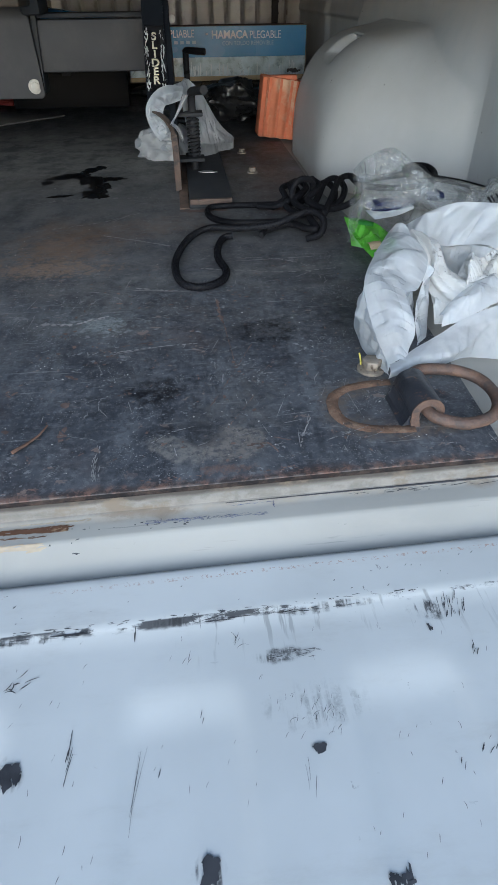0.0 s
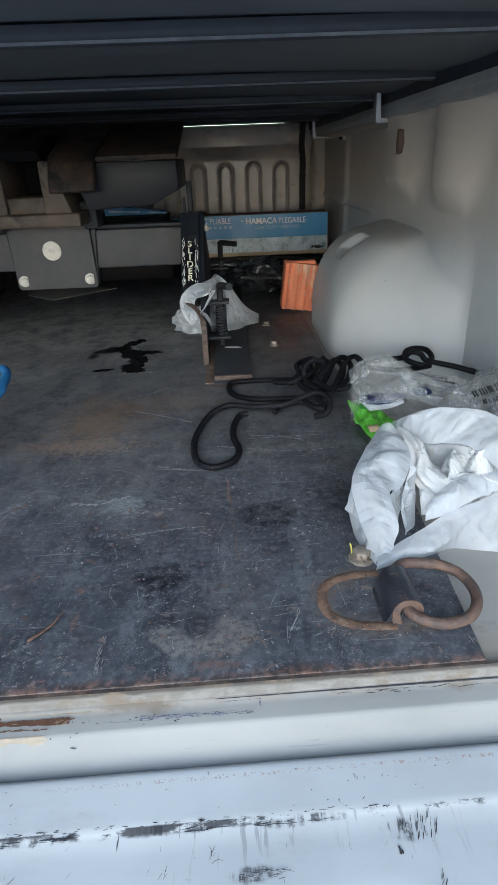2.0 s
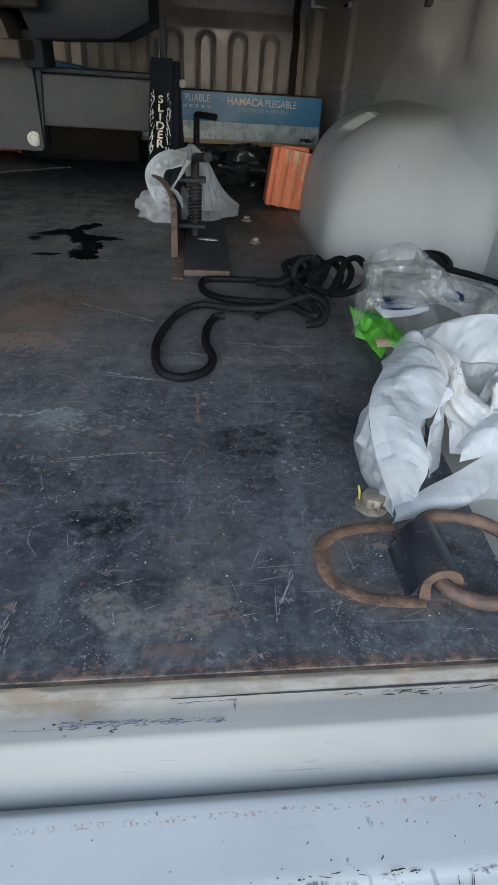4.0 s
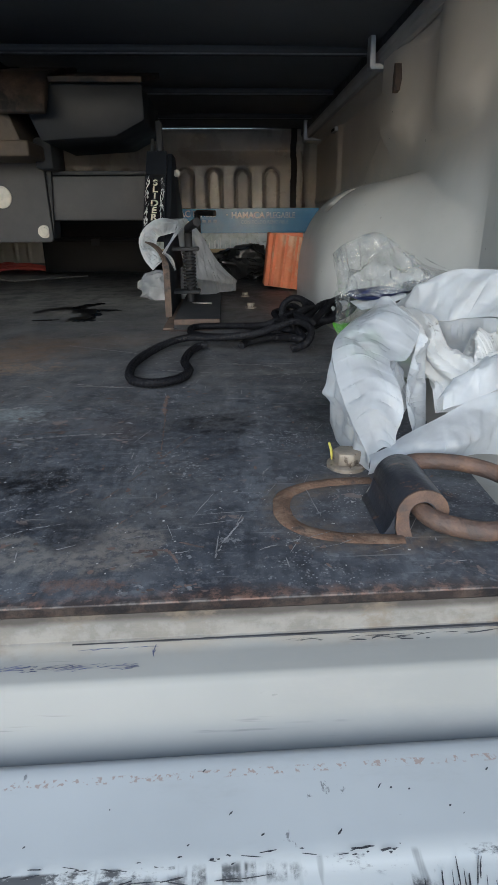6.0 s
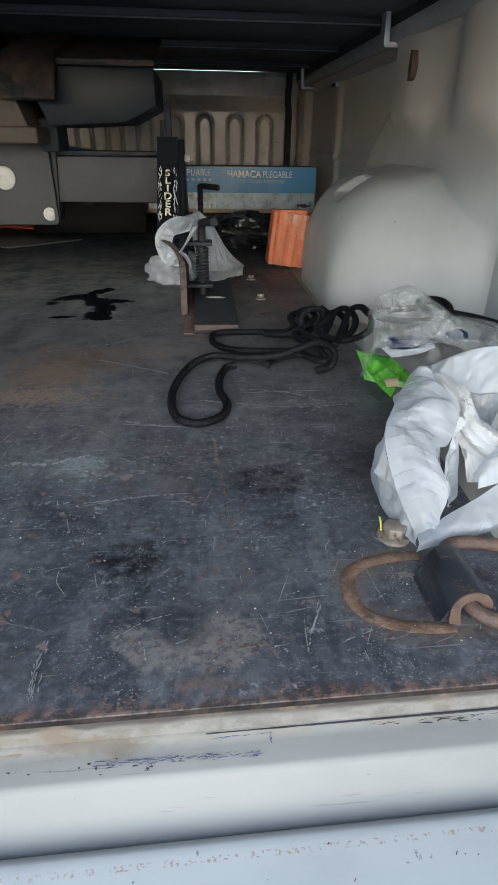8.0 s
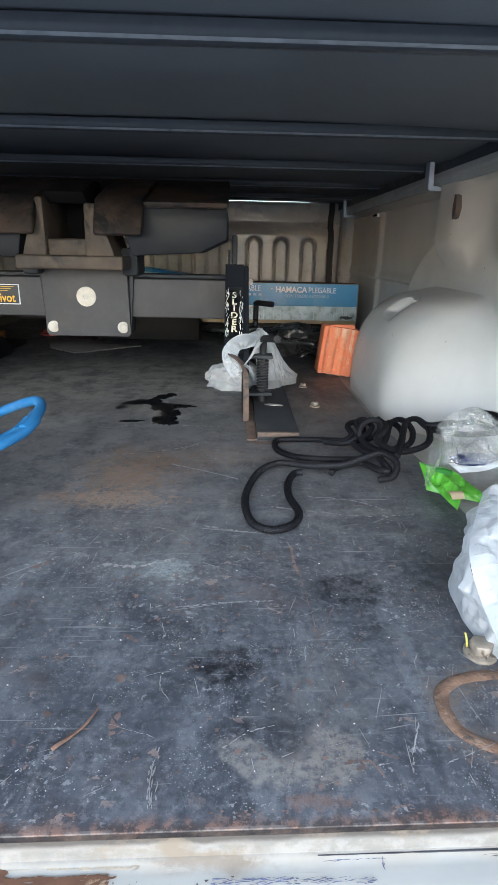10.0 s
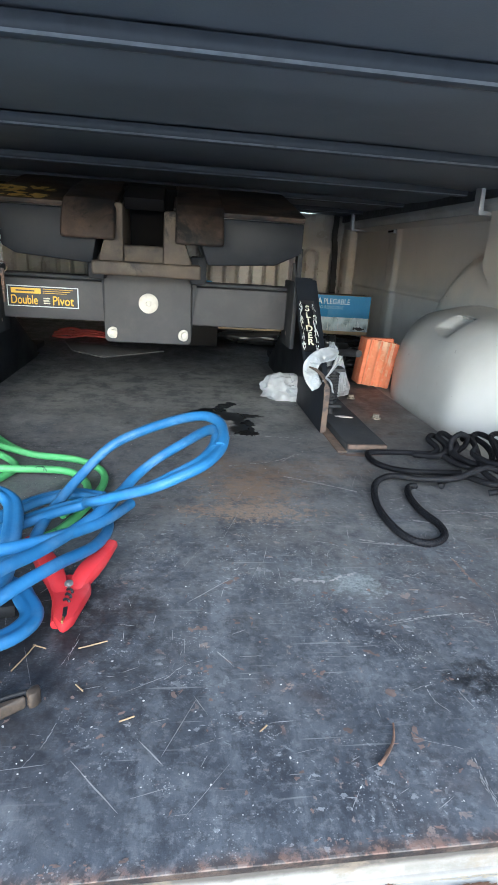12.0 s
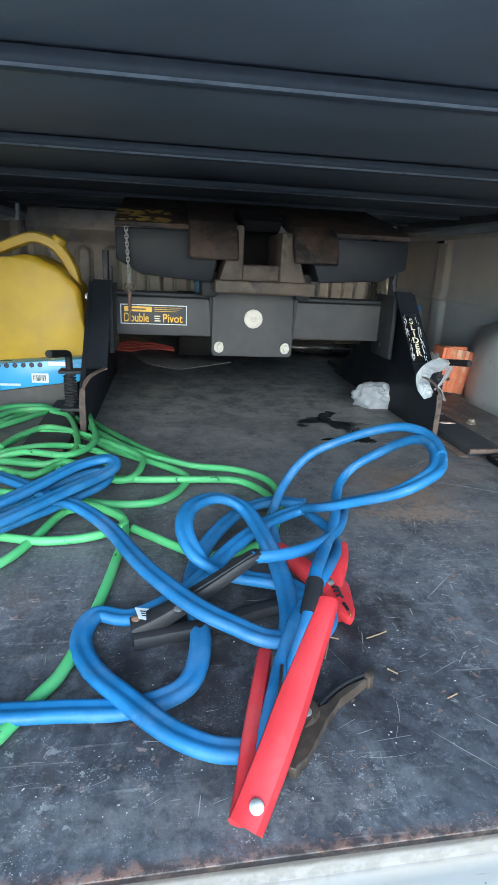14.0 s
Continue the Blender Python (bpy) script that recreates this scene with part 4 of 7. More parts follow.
bm = sweep([(0.790, 2.482, 0.545), (0.790, 2.478, 0.50), (0.786, 2.472, 0.46), (0.789, 2.45, 0.38), (0.784, 2.42, 0.30), (0.782, 2.40, 0.24), (0.779, 2.385, 0.19)], [(-0.013, -0.003), (0.013, -0.003), (0.013, 0.003), (-0.013, 0.003)], 0.01, mod=lambda i, j: 1 + 0.22 * noise.noise(Vector((i * 0.5, j, 1))))
part("strap", bm, M["strap"], cover, "hanging black webbing strap")

# ---- fifth-wheel hitch ----
hitch = thing("fifth_wheel_hitch", (0, 1.1, 0), "black steel fifth-wheel hitch, greasy and dusty, bolted across the bed", "trailer hitch")
part("cross_beam", box(-0.345, 0.345, 1.114, 1.175, 0.172, 0.262, 0.005), M["hitch_grey"], hitch, "grey square-section cross beam")
part("beam_lip", box(-0.335, 0.335, 1.118, 1.19, 0.264, 0.272, 0.002), M["hitch"], hitch)
part("centre_plate", slab([(-0.1, 0.135), (-0.093, 0.128), (0.094, 0.128), (0.1, 0.135), (0.097, 0.289), (-0.1, 0.289)], "y", 1.098, 1.111, 0.0025), M["hitch_grey"], hitch, "dark grey centre plate")
yb = Matrix.Translation((0, 1.098, 0.220)) @ pose(0, 0, 0, 90)
part("pivot_pin", lathe([(0.0225, 0), (0.0225, 0.003), (0.0195, 0.005), (0.006, 0.0052), (0.005, 0.0042), (0.001, 0.0042)], yb, 28), M["white_disc"], hitch, "worn cream pivot pin end")
for bx in (-0.082, 0.082):
    part("bolt", hexbolt(Matrix.Translation((bx, 1.098, 0.150)) @ pose(0, 0, 0, 90, 0, 20), 0.0095, 0.007, 0.0135), M["white_disc"], hitch)
part("bracket_left", slab([(-0.1, 0.289), (-0.1, 0.135), (-0.108, 0.289)], "y", 1.105, 1.16, 0.001), M["hitch"], hitch)
part("bracket_right", slab([(0.1, 0.289), (0.1, 0.135), (0.112, 0.289)], "y", 1.105, 1.16, 0.001), M["hitch"], hitch)

# cast jaw with its shelf, cheeks and throat
jaw = part("jaw", box(-0.107, 0.114, 0.962, 1.16, 0.285, 0.313, 0.0045, 3), M["greasy"], hitch, "greasy brown cast jaw")
part("throat_lip", box(-0.050, 0.041, 0.992, 1.14, 0.310, 0.346, 0.006), M["greasy"], jaw)
part("cheek", slab([(-0.098, 0.308), (-0.044, 0.308), (-0.045, 0.425), (-0.062, 0.425)], "y", 0.980, 1.16, 0.006), M["greasy"], jaw)
part("cheek", slab([(0.035, 0.308), (0.098, 0.308), (0.060, 0.415), (0.036, 0.415)], "y", 0.980, 1.16, 0.006), M["greasy"], jaw)
# back and roof of the throat take the painted shade colour
part("throat_back", box(-0.06, 0.06, 1.15, 1.17, 0.32, 0.47, 0.003), M["recess_shade"], jaw)
part("throat_roof", slab([(0.985, 0.435), (1.02, 0.415), (1.16, 0.425), (1.16, 0.47), (1.10, 0.47)], "x", -0.046, 0.037, 0.004), M["recess_shade"], jaw)
WING = [(0.945, 0.355), (0.956, 0.385), (0.972, 0.410), (0.995, 0.430), (1.10, 0.456), (1.25, 0.490), (1.25, 0.478), (1.10, 0.444), (1.0, 0.418), (0.982, 0.404), (0.968, 0.382), (0.957, 0.351)]


def ramp_plate(x0, x1, y0, z0, y1, z1, th, cut=0.0):
    """A plate that slopes up and forward from its rear lip."""
    bm = bmesh.new()
    n = Vector((0, -(z1 - z0), (y1 - y0))).normalized() * th
    o = [(x0 + cut, y0, z0), (x1 - cut, y0, z0), (x1, y0 + 0.02, z0 + 0.02 * (z1 - z0) / (y1 - y0)), (x1, y1, z1), (x0, y1, z1), (x0, y0 + 0.02, z0 + 0.02 * (z1 - z0) / (y1 - y0))]
    a = [bm.verts.new(q) for q in o]
    b = [bm.verts.new(Vector(q) + n) for q in o]
    bm.faces.new(a[::-1])
    bm.faces.new(b)
    for i in range(6):
        bm.faces.new((a[i], a[(i + 1) % 6], b[(i + 1) % 6], b[i]))
    bmesh.ops.bevel(bm, geom=bm.edges[:], offset=0.002, segments=2, affect="EDGES", profile=0.5)
    return bm


part("wing_left", slab(WING, "x", -0.163, -0.058, 0.0055, seg=3), M["grease"], hitch, "greasy ramp plate")
part("wing_right", slab(WING, "x", 0.060, 0.158, 0.0055, seg=3), M["grease"], hitch, "greasy ramp plate")
# head plate either side of the throat, with box flanges beneath
for x0, x1 in ((-0.316, -0.055), (0.055, 0.332)):
    part("head_plate", ramp_plate(x0, x1, 0.990, 0.410, 1.33, 0.487, 0.010, 0.002), M["grease"], hitch)
part("head_front", ramp_plate(-0.055, 0.055, 1.19, 0.455, 1.33, 0.487, 0.010, 0.0), M["grease"], hitch)
part("head_box_left", slab([(-0.314, 0.409), (-0.314, 0.345), (-0.262, 0.316), (-0.11, 0.305), (-0.09, 0.409)], "y", 0.996, 1.26, 0.004), M["hitch_dark"], hitch)
part("head_box_right", slab([(0.330, 0.409), (0.330, 0.350), (0.272, 0.322), (0.13, 0.314), (0.09, 0.409)], "y", 0.996, 1.26, 0.004), M["hitch_dark"], hitch)
part("pivot_arm", box(-0.13, -0.092, 1.06, 1.16, 0.27, 0.33, 0.008), M["hitch"], hitch)
part("pivot_arm", box(0.092, 0.13, 1.06, 1.16, 0.27, 0.33, 0.008), M["hitch"], hitch)
# torn remains of a yellow sticker on the sloping head
rng = random.Random(4)
bm = bmesh.new()
sl = (0.487 - 0.410) / (1.33 - 0.990)
for i in range(44):
    x, y = rng.uniform(-0.308, -0.20), rng.uniform(0.996, 1.13)
    if rng.random() < 0.3 and x > -0.26:
        continue
    ragged(x, y, lambda a, b: 0.4106 + 0.0105 + (b - 0.990) * sl, rng.uniform(0.006, 0.018), rng.uniform(0.005, 0.014), rng.uniform(0, 180), 9, 0.5, rng, bm)
tagged(part("torn_sticker", bm, surface("old_sticker", (0.46, 0.30, 0.07), 0.6, var=0.3, blotch=60), hitch, "torn yellow warning sticker", smooth=False), kind="stuff")

# maker's plate on the beam: black field, pale border, plain bars for its small print
def dbox(x0, x1, y0, y1, z0, z1, bevel=0.0):
    fx, fz = 0.157 / 0.138, 0.046 / 0.047
    return box(-0.317 + (x0 + 0.283) * fx, -0.317 + (x1 + 0.283) * fx, y0, y1, 0.198 + (z0 - 0.191) * fz, 0.198 + (z1 - 0.191) * fz, bevel)


dec = part("decal", dbox(-0.283, -0.145, 1.1128, 1.1145, 0.191, 0.238, 0.0), M["print_white"], hitch, "black and yellow maker's decal with a pale border")
part("field", dbox(-0.281, -0.147, 1.1120, 1.1130, 0.193, 0.236), M["print_black"], dec)
part("bar", dbox(-0.275, -0.218, 1.1114, 1.1122, 0.221, 0.233), M["print_yellow"], dec)
part("bar", dbox(-0.266, -0.230, 1.1108, 1.1116, 0.2255, 0.2285), M["print_black"], dec)
for i in range(3):
    part("fine_bar", dbox(-0.214, -0.155 - 0.006 * i, 1.1114, 1.1122, 0.2315 - 0.0045 * i, 0.2325 - 0.0045 * i), M["print_yellow"], dec)
rm = pose(0, 0, 0, 90)
text_part("word", "Double", 0.0285, Matrix.Translation((-0.3100, 1.1118, 0.2125)) @ rm, M["print_yellow"], dec, "", 0.70, 0.0003)
for i in range(3):
    part("fine_bar", dbox(-0.2135, -0.2005, 1.1114, 1.1122, 0.1985 + 0.0055 * i, 0.2015 + 0.0055 * i), M["print_cream"], dec)
text_part("word", "Pivot", 0.0285, Matrix.Translation((-0.2185, 1.1118, 0.2125)) @ rm, M["print_yellow"], dec, "", 0.82, 0.0003)

# uprights, one each side: side plate with a sloping front flange
SIDE = [(0.830, 0.0), (0.830, 0.085), (0.836, 0.100), (0.850, 0.114), (1.035, 0.296), (1.105, 0.296), (1.165, 0.235), (1.55, 0.03), (1.55, 0.0)]


def upright(sx):
    def put(nm, bm, mat, par, label=""):
        return part(nm, bm if sx > 0 else mirrored(bm), mat, par, label)
    up = put("upright", slab(SIDE, "x", 0.366, 0.377, 0.002), M["hitch_dark"], hitch)
    bm = bmesh.new()
    n = Vector((0, -0.7, 0.72)).normalized() * 0.006
    o = [(0.326, 0.872, 0.134), (0.366, 0.872, 0.134), (0.366, 1.035, 0.296), (0.326, 1.035, 0.296)]
    a = [bm.verts.new(q) for q in o]
    b = [bm.verts.new(Vector(q) + n) for q in o]
    bm.faces.new(a[::-1])
    bm.faces.new(b)
    for i in range(4):
        bm.faces.new((a[i], a[(i + 1) % 4], b[(i + 1) % 4], b[i]))
    put("front_flange", bm, M["hitch_dark"], up)
    put("inner_plate", slab([(1.03, 0.14), (1.03, 0.29), (1.15, 0.29), (1.15, 0.14)], "x", 0.326, 0.336, 0.002), M["hitch"], up)
    put("post", box(0.340, 0.352, 1.088, 1.118, 0.25, 0.362, 0.002), M["hitch"], up)
    put("gusset", slab([(1.09, 0.27), (1.09, 0.33), (1.03, 0.28)], "x", 0.330, 0.336, 0.001), M["hitch_grey"], up)
    put("bolt", lathe([(0.009, 0), (0.009, 0.006), (0.006, 0.009)], Matrix.Translation((0.336, 1.095, 0.267)) @ pose(0, 0, 0, 90), 14), M["zinc"], up)
    put("bolt", lathe([(0.011, 0), (0.011, 0.006), (0.006, 0.010)], Matrix.Translation((0.336, 1.095, 0.168)) @ pose(0, 0, 0, 90), 14), M["zinc"], up)
    put("bolt", lathe([(0.007, 0), (0.007, 0.006), (0.004, 0.008)], Matrix.Translation((0.382, 1.06, 0.262)) @ pose(0, 0, 0, 90), 12), M["white_disc"], up)
    put("edge", sweep([(0.3715, 0.828, 0.003), (0.3715, 0.828, 0.06), (0.3710, 0.829, 0.090), (0.3665, 0.831, 0.110), (0.3570, 0.838, 0.124), (0.3420, 0.850, 0.133), (0.3270, 0.862, 0.138)], [(-0.0058, -0.0013), (0.0058, -0.0013), (0.0058, 0.0013), (-0.0058, 0.0013)], 0.006), M["rust_dull"], up, "bare worn steel edge")
    # locking pins with springs and bent handles
    for y, top, hx, hy, low in ((0.92, 0.156, 0.430, 0.835, 0.02), (1.36, 0.188, 0.455, 1.33, 0.02)):
        pin = put("lock_pin", sweep([(0.408, y, low), (0.408, y, 0.08), (0.408, y, top - 0.02), (0.4085, y - 0.004, top - 0.004), (0.41, y - 0.016 if y < 1.2 else y - 0.006, top + 0.002), (hx, hy, top + 0.012 if y < 1.2 else top)], circle(0.0075, 10), 0.006), M["black_grip"], up)
        helix = [(0.408 + 0.0112 * math.cos(t * 0.9), y + 0.0112 * math.sin(t * 0.9), 0.045 + 0.0009 * t) for t in range(76)]
        put("spring", sweep(helix, circle(0.0022, 6), 0.006), M["hitch"], pin)
        put("guide", box(0.372, 0.428, y - 0.018, y + 0.018, 0.116, 0.123, 0.002), M["hitch"], pin)
        put("guide", box(0.372, 0.428, y - 0.018, y + 0.018, 0.036, 0.043, 0.002), M["hitch"], pin)
    return up


up_r = upright(1)
part("clip", slab([(0.412, 0.896), (0.424, 0.901), (0.440, 0.898), (0.452, 0.888), (0.446, 0.884), (0.430, 0.887), (0.416, 0.890)], "z", 0.0195, 0.0205, 0.0003), M["steel"], up_r, "bright spring clip")
upright(-1)
# stencilled word down the sloping flange of one upright
ud = Vector((0, 0.163, 0.162)).normalized()
nn = Vector((0, -0.7, 0.72)).normalized()
fm = Matrix(((1, 0, 0, 0), (0, ud.y, nn.y, 0), (0, ud.z, nn.z, 0), (0, 0, 0, 1)))


def on_flange(x, s, lift):
    return Matrix.Translation(Vector((x, 0.872, 0.134)) + ud * s + nn * (0.006 + lift)) @ fm


bm = box(-0.017, 0.017, 0.030, 0.165, 0.0, 0.0006)
bm.transform(on_flange(0.346, 0, 0.0))
tape = part("label_tape", bm, surface("black_tape", (0.012, 0.012, 0.013), 0.22, var=0.2, bump=0.3), up_r, "glossy black tape, peeling at its edges")
rng = random.Random(9)
bm = bmesh.new()
for i in range(64):
    s = rng.uniform(0.034, 0.158)
    x = rng.choice((-1, 1)) * rng.uniform(0.011, 0.0175)
    b2 = bmesh.new()
    ragged(x, s, 0.0009, rng.uniform(0.0005, 0.0012), rng.uniform(0.003, 0.008), rng.uniform(-18, 18), 7, 0.5, rng, b2)
    b2.transform(on_flange(0.346, 0, 0.0))
    me = bpy.data.meshes.new("t")
    b2.to_mesh(me)
    b2.free()
    bm.from_mesh(me)
    bpy.data.meshes.remove(me)
part("torn_edge", bm, surface("torn_tape_edge", (0.52, 0.52, 0.5), 0.4, var=0.2), tape, smooth=False)
for i, ch in enumerate("SLIDER"):
    text_part("letter", ch, 0.0215, on_flange(0.346, 0.142 - 0.0178 * i, 0.0008), M["print_cream"], tape, "cream stencilled letter" if i == 0 else "", 0.95, 0.0006, "CENTER")

# chain with its locking pin
bm = bmesh.new()
for i in range(15):
    z = 0.405 - 0.0075 * i
    m = Matrix.Translation((-0.291 + 0.0003 * i, 0.987, z)) @ pose(0, 0, 0, 0, 0, 90 * (i % 2) + 20)
    ring = [m @ Vector((0.0032 * math.cos(a), 0, 0.0058 * math.sin(a))) for a in [2 * math.pi * k / 10 for k in range(10)]]
    sweep(ring, circle(0.0012, 6), 0.003, True, bm)
chain = part("chain", bm, M["chain"], hitch, "thin galvanised chain")
part("ring", sweep([(-0.287 + 0.010 * math.cos(a), 0.987, 0.288 + 0.010 * math.sin(a)) for a in [2 * math.pi * k / 14 for k in range(14)]], circle(0.0016, 6), 0.003, True), M["rust"], chain)
part("pin", sweep([(-0.287, 0.987, 0.285), (-0.2865, 0.986, 0.26), (-0.286, 0.986, 0.218)], circle(0.0045, 10), 0.006, scale=lambda t: 1 - 0.4 * t), M["rust"], chain, "rusty locking pin")

# base rails
for sx in (-1, 1):
    r = thing("base_rail", (sx * 0.42, 1.2, 0), "black steel hitch base rail with a rusty front end", "hitch rail", "hitch base rails")
    bm = box(0.390, 0.468, 0.718, 1.75, 0.0004, 0.017, 0.0015)
    part("bar", bm if sx > 0 else mirrored(bm), M["hitch"], r)
    bm = box(0.391, 0.467, 0.711, 0.7182, 0.008, 0.0175, 0.0012)
    part("worn_lip", bm if sx > 0 else mirrored(bm), M["rust_dull"], r, "rust-brown worn lip")
    bm = box(0.372, 0.3895, 0.712, 1.60, 0.0003, 0.004, 0.0008)
    part("slot_edge", bm if sx > 0 else mirrored(bm), M["rust_dull"], r, "rusty slot edge")
    bm = ragged(0.420, 0.704, 0.0006, 0.046, 0.008, 0, 26, 0.4, random.Random(3))
    part("rust_bloom", bm if sx > 0 else mirrored(bm), M["rust_mark"], r, smooth=False)

# floor bolts
for n_, (x, y, r) in enumerate(((0.564, 0.148, 0.0112), (0.530, 0.955, 0.009), (0.525, 1.14, 0.0085))):
    b = single("hex_bolt", hexbolt(Matrix.Translation((x, y, 0.0)) @ pose(0, 0, 0, 0, 0, 17 + 20 * n_), r * 0.94, r * 0.85, r * 1.28), M["zinc"],
               "dusty zinc hex bolt with washer through the deck plate", "bolt", "floor bolts")

# ---- towing ring on its bracket ----
tie = thing("tie_down_ring", (0.61, 0.11, 0), "rusty oval steel ring held in a welded black saddle", "tie-down ring")


def oval(cx, cy, a, b, z, n=32, p=2.6):
    out = []
    for i in range(n):
        t = 2 * math.pi * i / n
        c, s = math.cos(t), math.sin(t)
        out.append((cx + a * math.copysign(abs(c) ** (2 / p), c), cy + b * math.copysign(abs(s) ** (2 / p), s), z(cx + a * c) if callable(z) else z))
    return out


rod = [(0.602, 0.039, 0.0115), (0.620, 0.036, 0.0098), (0.644, 0.043, 0.010), (0.658, 0.060, 0.010), (0.662, 0.080, 0.011), (0.656, 0.099, 0.013), (0.640, 0.112, 0.015), (0.620, 0.115, 0.017), (0.601, 0.116, 0.0165),
       (0.589, 0.106, 0.0155), (0.586, 0.08, 0.0150), (0.587, 0.055, 0.0145), (0.592, 0.044, 0.013)]
part("ring", sweep(rod, circle(0.0056, 12), 0.004, True), M["rust"], tie, "rusty round-bar ring")
# saddle: bent plate arching over the bar
bend = [radians(-48 + 238 * k / 22) for k in range(23)]
arc = [(0.586 + 0.0150 * math.cos(a), 0.0150 + 0.0150 * math.sin(a)) for a in bend] + [(0.5712, 0.007), (0.5728, 0.0006)]
inn = [(0.586 + 0.0078 * math.cos(a), 0.0150 + 0.0078 * math.sin(a)) for a in bend] + [(0.5790, 0.008), (0.5815, 0.0006)]
sad = slab(arc + inn[::-1], "y", 0.0485, 0.100, 0.0008)
part("saddle", sad, M["rust_black"], tie, "black saddle with chipped paint")
part("foot", slab([(0.5635, 0.0004), (0.5745, 0.0004), (0.5735, 0.0200), (0.5712, 0.0140), (0.5695, 0.0070), (0.5672, 0.0026)], "y", 0.0500, 0.099, 0.0006), M["rust_black"], tie)
front = slab(arc + inn[::-1], "y", 0.0475, 0.0488, 0.0)
part("bare_rim", front, M["rust"], tie, "bare rusty rim")
# weld bead ring printed in rust round the plate where a ring once lay
bead = [q for q in oval(0.576, 0.084, 0.066, 0.038, 0.0006, 40)]
bead = [q for q in bead if q[0] < 0.590]
bead.sort(key=lambda q: math.atan2(q[1] - 0.084, -(q[0] - 0.59)))
part("rust_trace", sweep(bead, [(-0.0056, 0.0), (-0.003, 0.0009), (0, 0.0013), (0.003, 0.0009), (0.0056, 0.0)], 0.003, mod=lambda i, j: 1 + 0.12 * noise.noise(Vector((i * 0.35, j, 2)))), M["trace"], tie, "rust-brown bead on the plate")

# ---- things in the bed ----


def crumple(c, rad, seed, amp=0.25, sub=4, floor=0.001, ridge=9.0, bm=None, lean=(0, 0)):
    """A crumpled lump of film: ridged folds at two scales, flattened where it lies."""
    bm = bm or bmesh.new()
    r = bmesh.ops.create_icosphere(bm, subdivisions=sub, radius=1)
    off = Vector((seed * 3.1, seed * 1.7, seed * 0.9))
    for v in r["verts"]:
        d = v.co.normalized()
        a = 1 - abs(noise.noise(d * 1.6 + off)) * 2
        b = 1 - abs(noise.noise(d * ridge * 0.45 + off * 2)) * 2
        f = 1 - abs(noise.noise(d * ridge + off * 3)) * 2
        k = 1 + amp * (0.7 * (a - 0.5) + 0.35 * (b - 0.5) + 0.10 * (f - 0.5))
        p = Vector((d.x * rad[0] * k, d.y * rad[1] * k, d.z * rad[2] * k))
        p.x += lean[0] * p.z
        p.y += lean[1] * p.z
        v.co = Vector(c) + p
        if v.co.z < floor:
            v.co.z = floor + 0.002 * (b * b) * 0.3
    return bm


def ribbon(pts, width, seed=0, fold=0.3, step=0.006, across=12, bm=None, th=0.0009, droop=0.0):
    """A strip of film along a curve, gathered into lengthwise folds."""
    bm = bm or bmesh.new()
    line = spline(pts, step)
    n, rows, side = len(line), [], None
    for i, q in enumerate(line):
        t = (line[min(i + 1, n - 1)] - line[max(i - 1, 0)]).normalized()
        s = t.cross(Vector((0, 0, 1)))
        if s.length < 0.2:
            s = side or Vector((1, 0, 0))
        s.normalize()
        if side is not None and s.dot(side) < 0:
            s = -s
        side = s
        up = s.cross(t).normalized()
        if up.z < 0:
            up = -up
        w = width(i / (n - 1)) if callable(width) else width
        row = []
        for j in range(across + 1):
            u = (j / across - 0.5)
            h = fold * w * (noise.noise(Vector((u * 5 + seed, i * step * 9, seed * 2.3))) + 0.5 * noise.noise(Vector((u * 11, i * step * 22, seed * 5.1))))
            p = q + s * (u * w) + up * (h - droop * w * (2 * u) ** 2)
            p.z = max(p.z, 0.0012)
            row.append(bm.verts.new(p))
        rows.append(row)
    for a, b in zip(rows, rows[1:]):
        for j in range(across):
            bm.faces.new((a[j], a[j + 1], b[j + 1], b[j]))
    return bm


# black braided rope in loose bights
def braid(i, j):
    return 1 + 0.075 * math.sin(i * 1.9 + j * 1.0472) + 0.075 * math.sin(i * 1.9 - j * 1.0472)


rope = thing("rope", (0.5, 0.55, 0), "thick black braided rope lying in loose bights, knotted", "rope")
rope_a = [(0.452, 0.537, 0.014), (0.439, 0.535, 0.012), (0.428, 0.505, 0.010), (0.425, 0.457, 0.010), (0.433, 0.410, 0.010), (0.424, 0.377, 0.010), (0.397, 0.360, 0.010), (0.372, 0.376, 0.010), (0.363, 0.427, 0.010), (0.368, 0.485, 0.010),
          (0.389, 0.548, 0.012), (0.420, 0.566, 0.018), (0.463, 0.545, 0.022), (0.513, 0.535, 0.028), (0.547, 0.545, 0.036), (0.575, 0.545, 0.043), (0.592, 0.525, 0.036), (0.585, 0.510, 0.02), (0.567, 0.52, 0.010)]
rope_b = [(0.559, 0.600, 0.012), (0.486, 0.601, 0.012), (0.445, 0.619, 0.010), (0.422, 0.651, 0.010), (0.425, 0.696, 0.010), (0.459, 0.701, 0.011), (0.527, 0.699, 0.011), (0.580, 0.69, 0.014), (0.604, 0.685, 0.03),
          (0.603, 0.678, 0.052), (0.583, 0.672, 0.058), (0.567, 0.665, 0.045), (0.570, 0.655, 0.025), (0.593, 0.64, 0.012)]
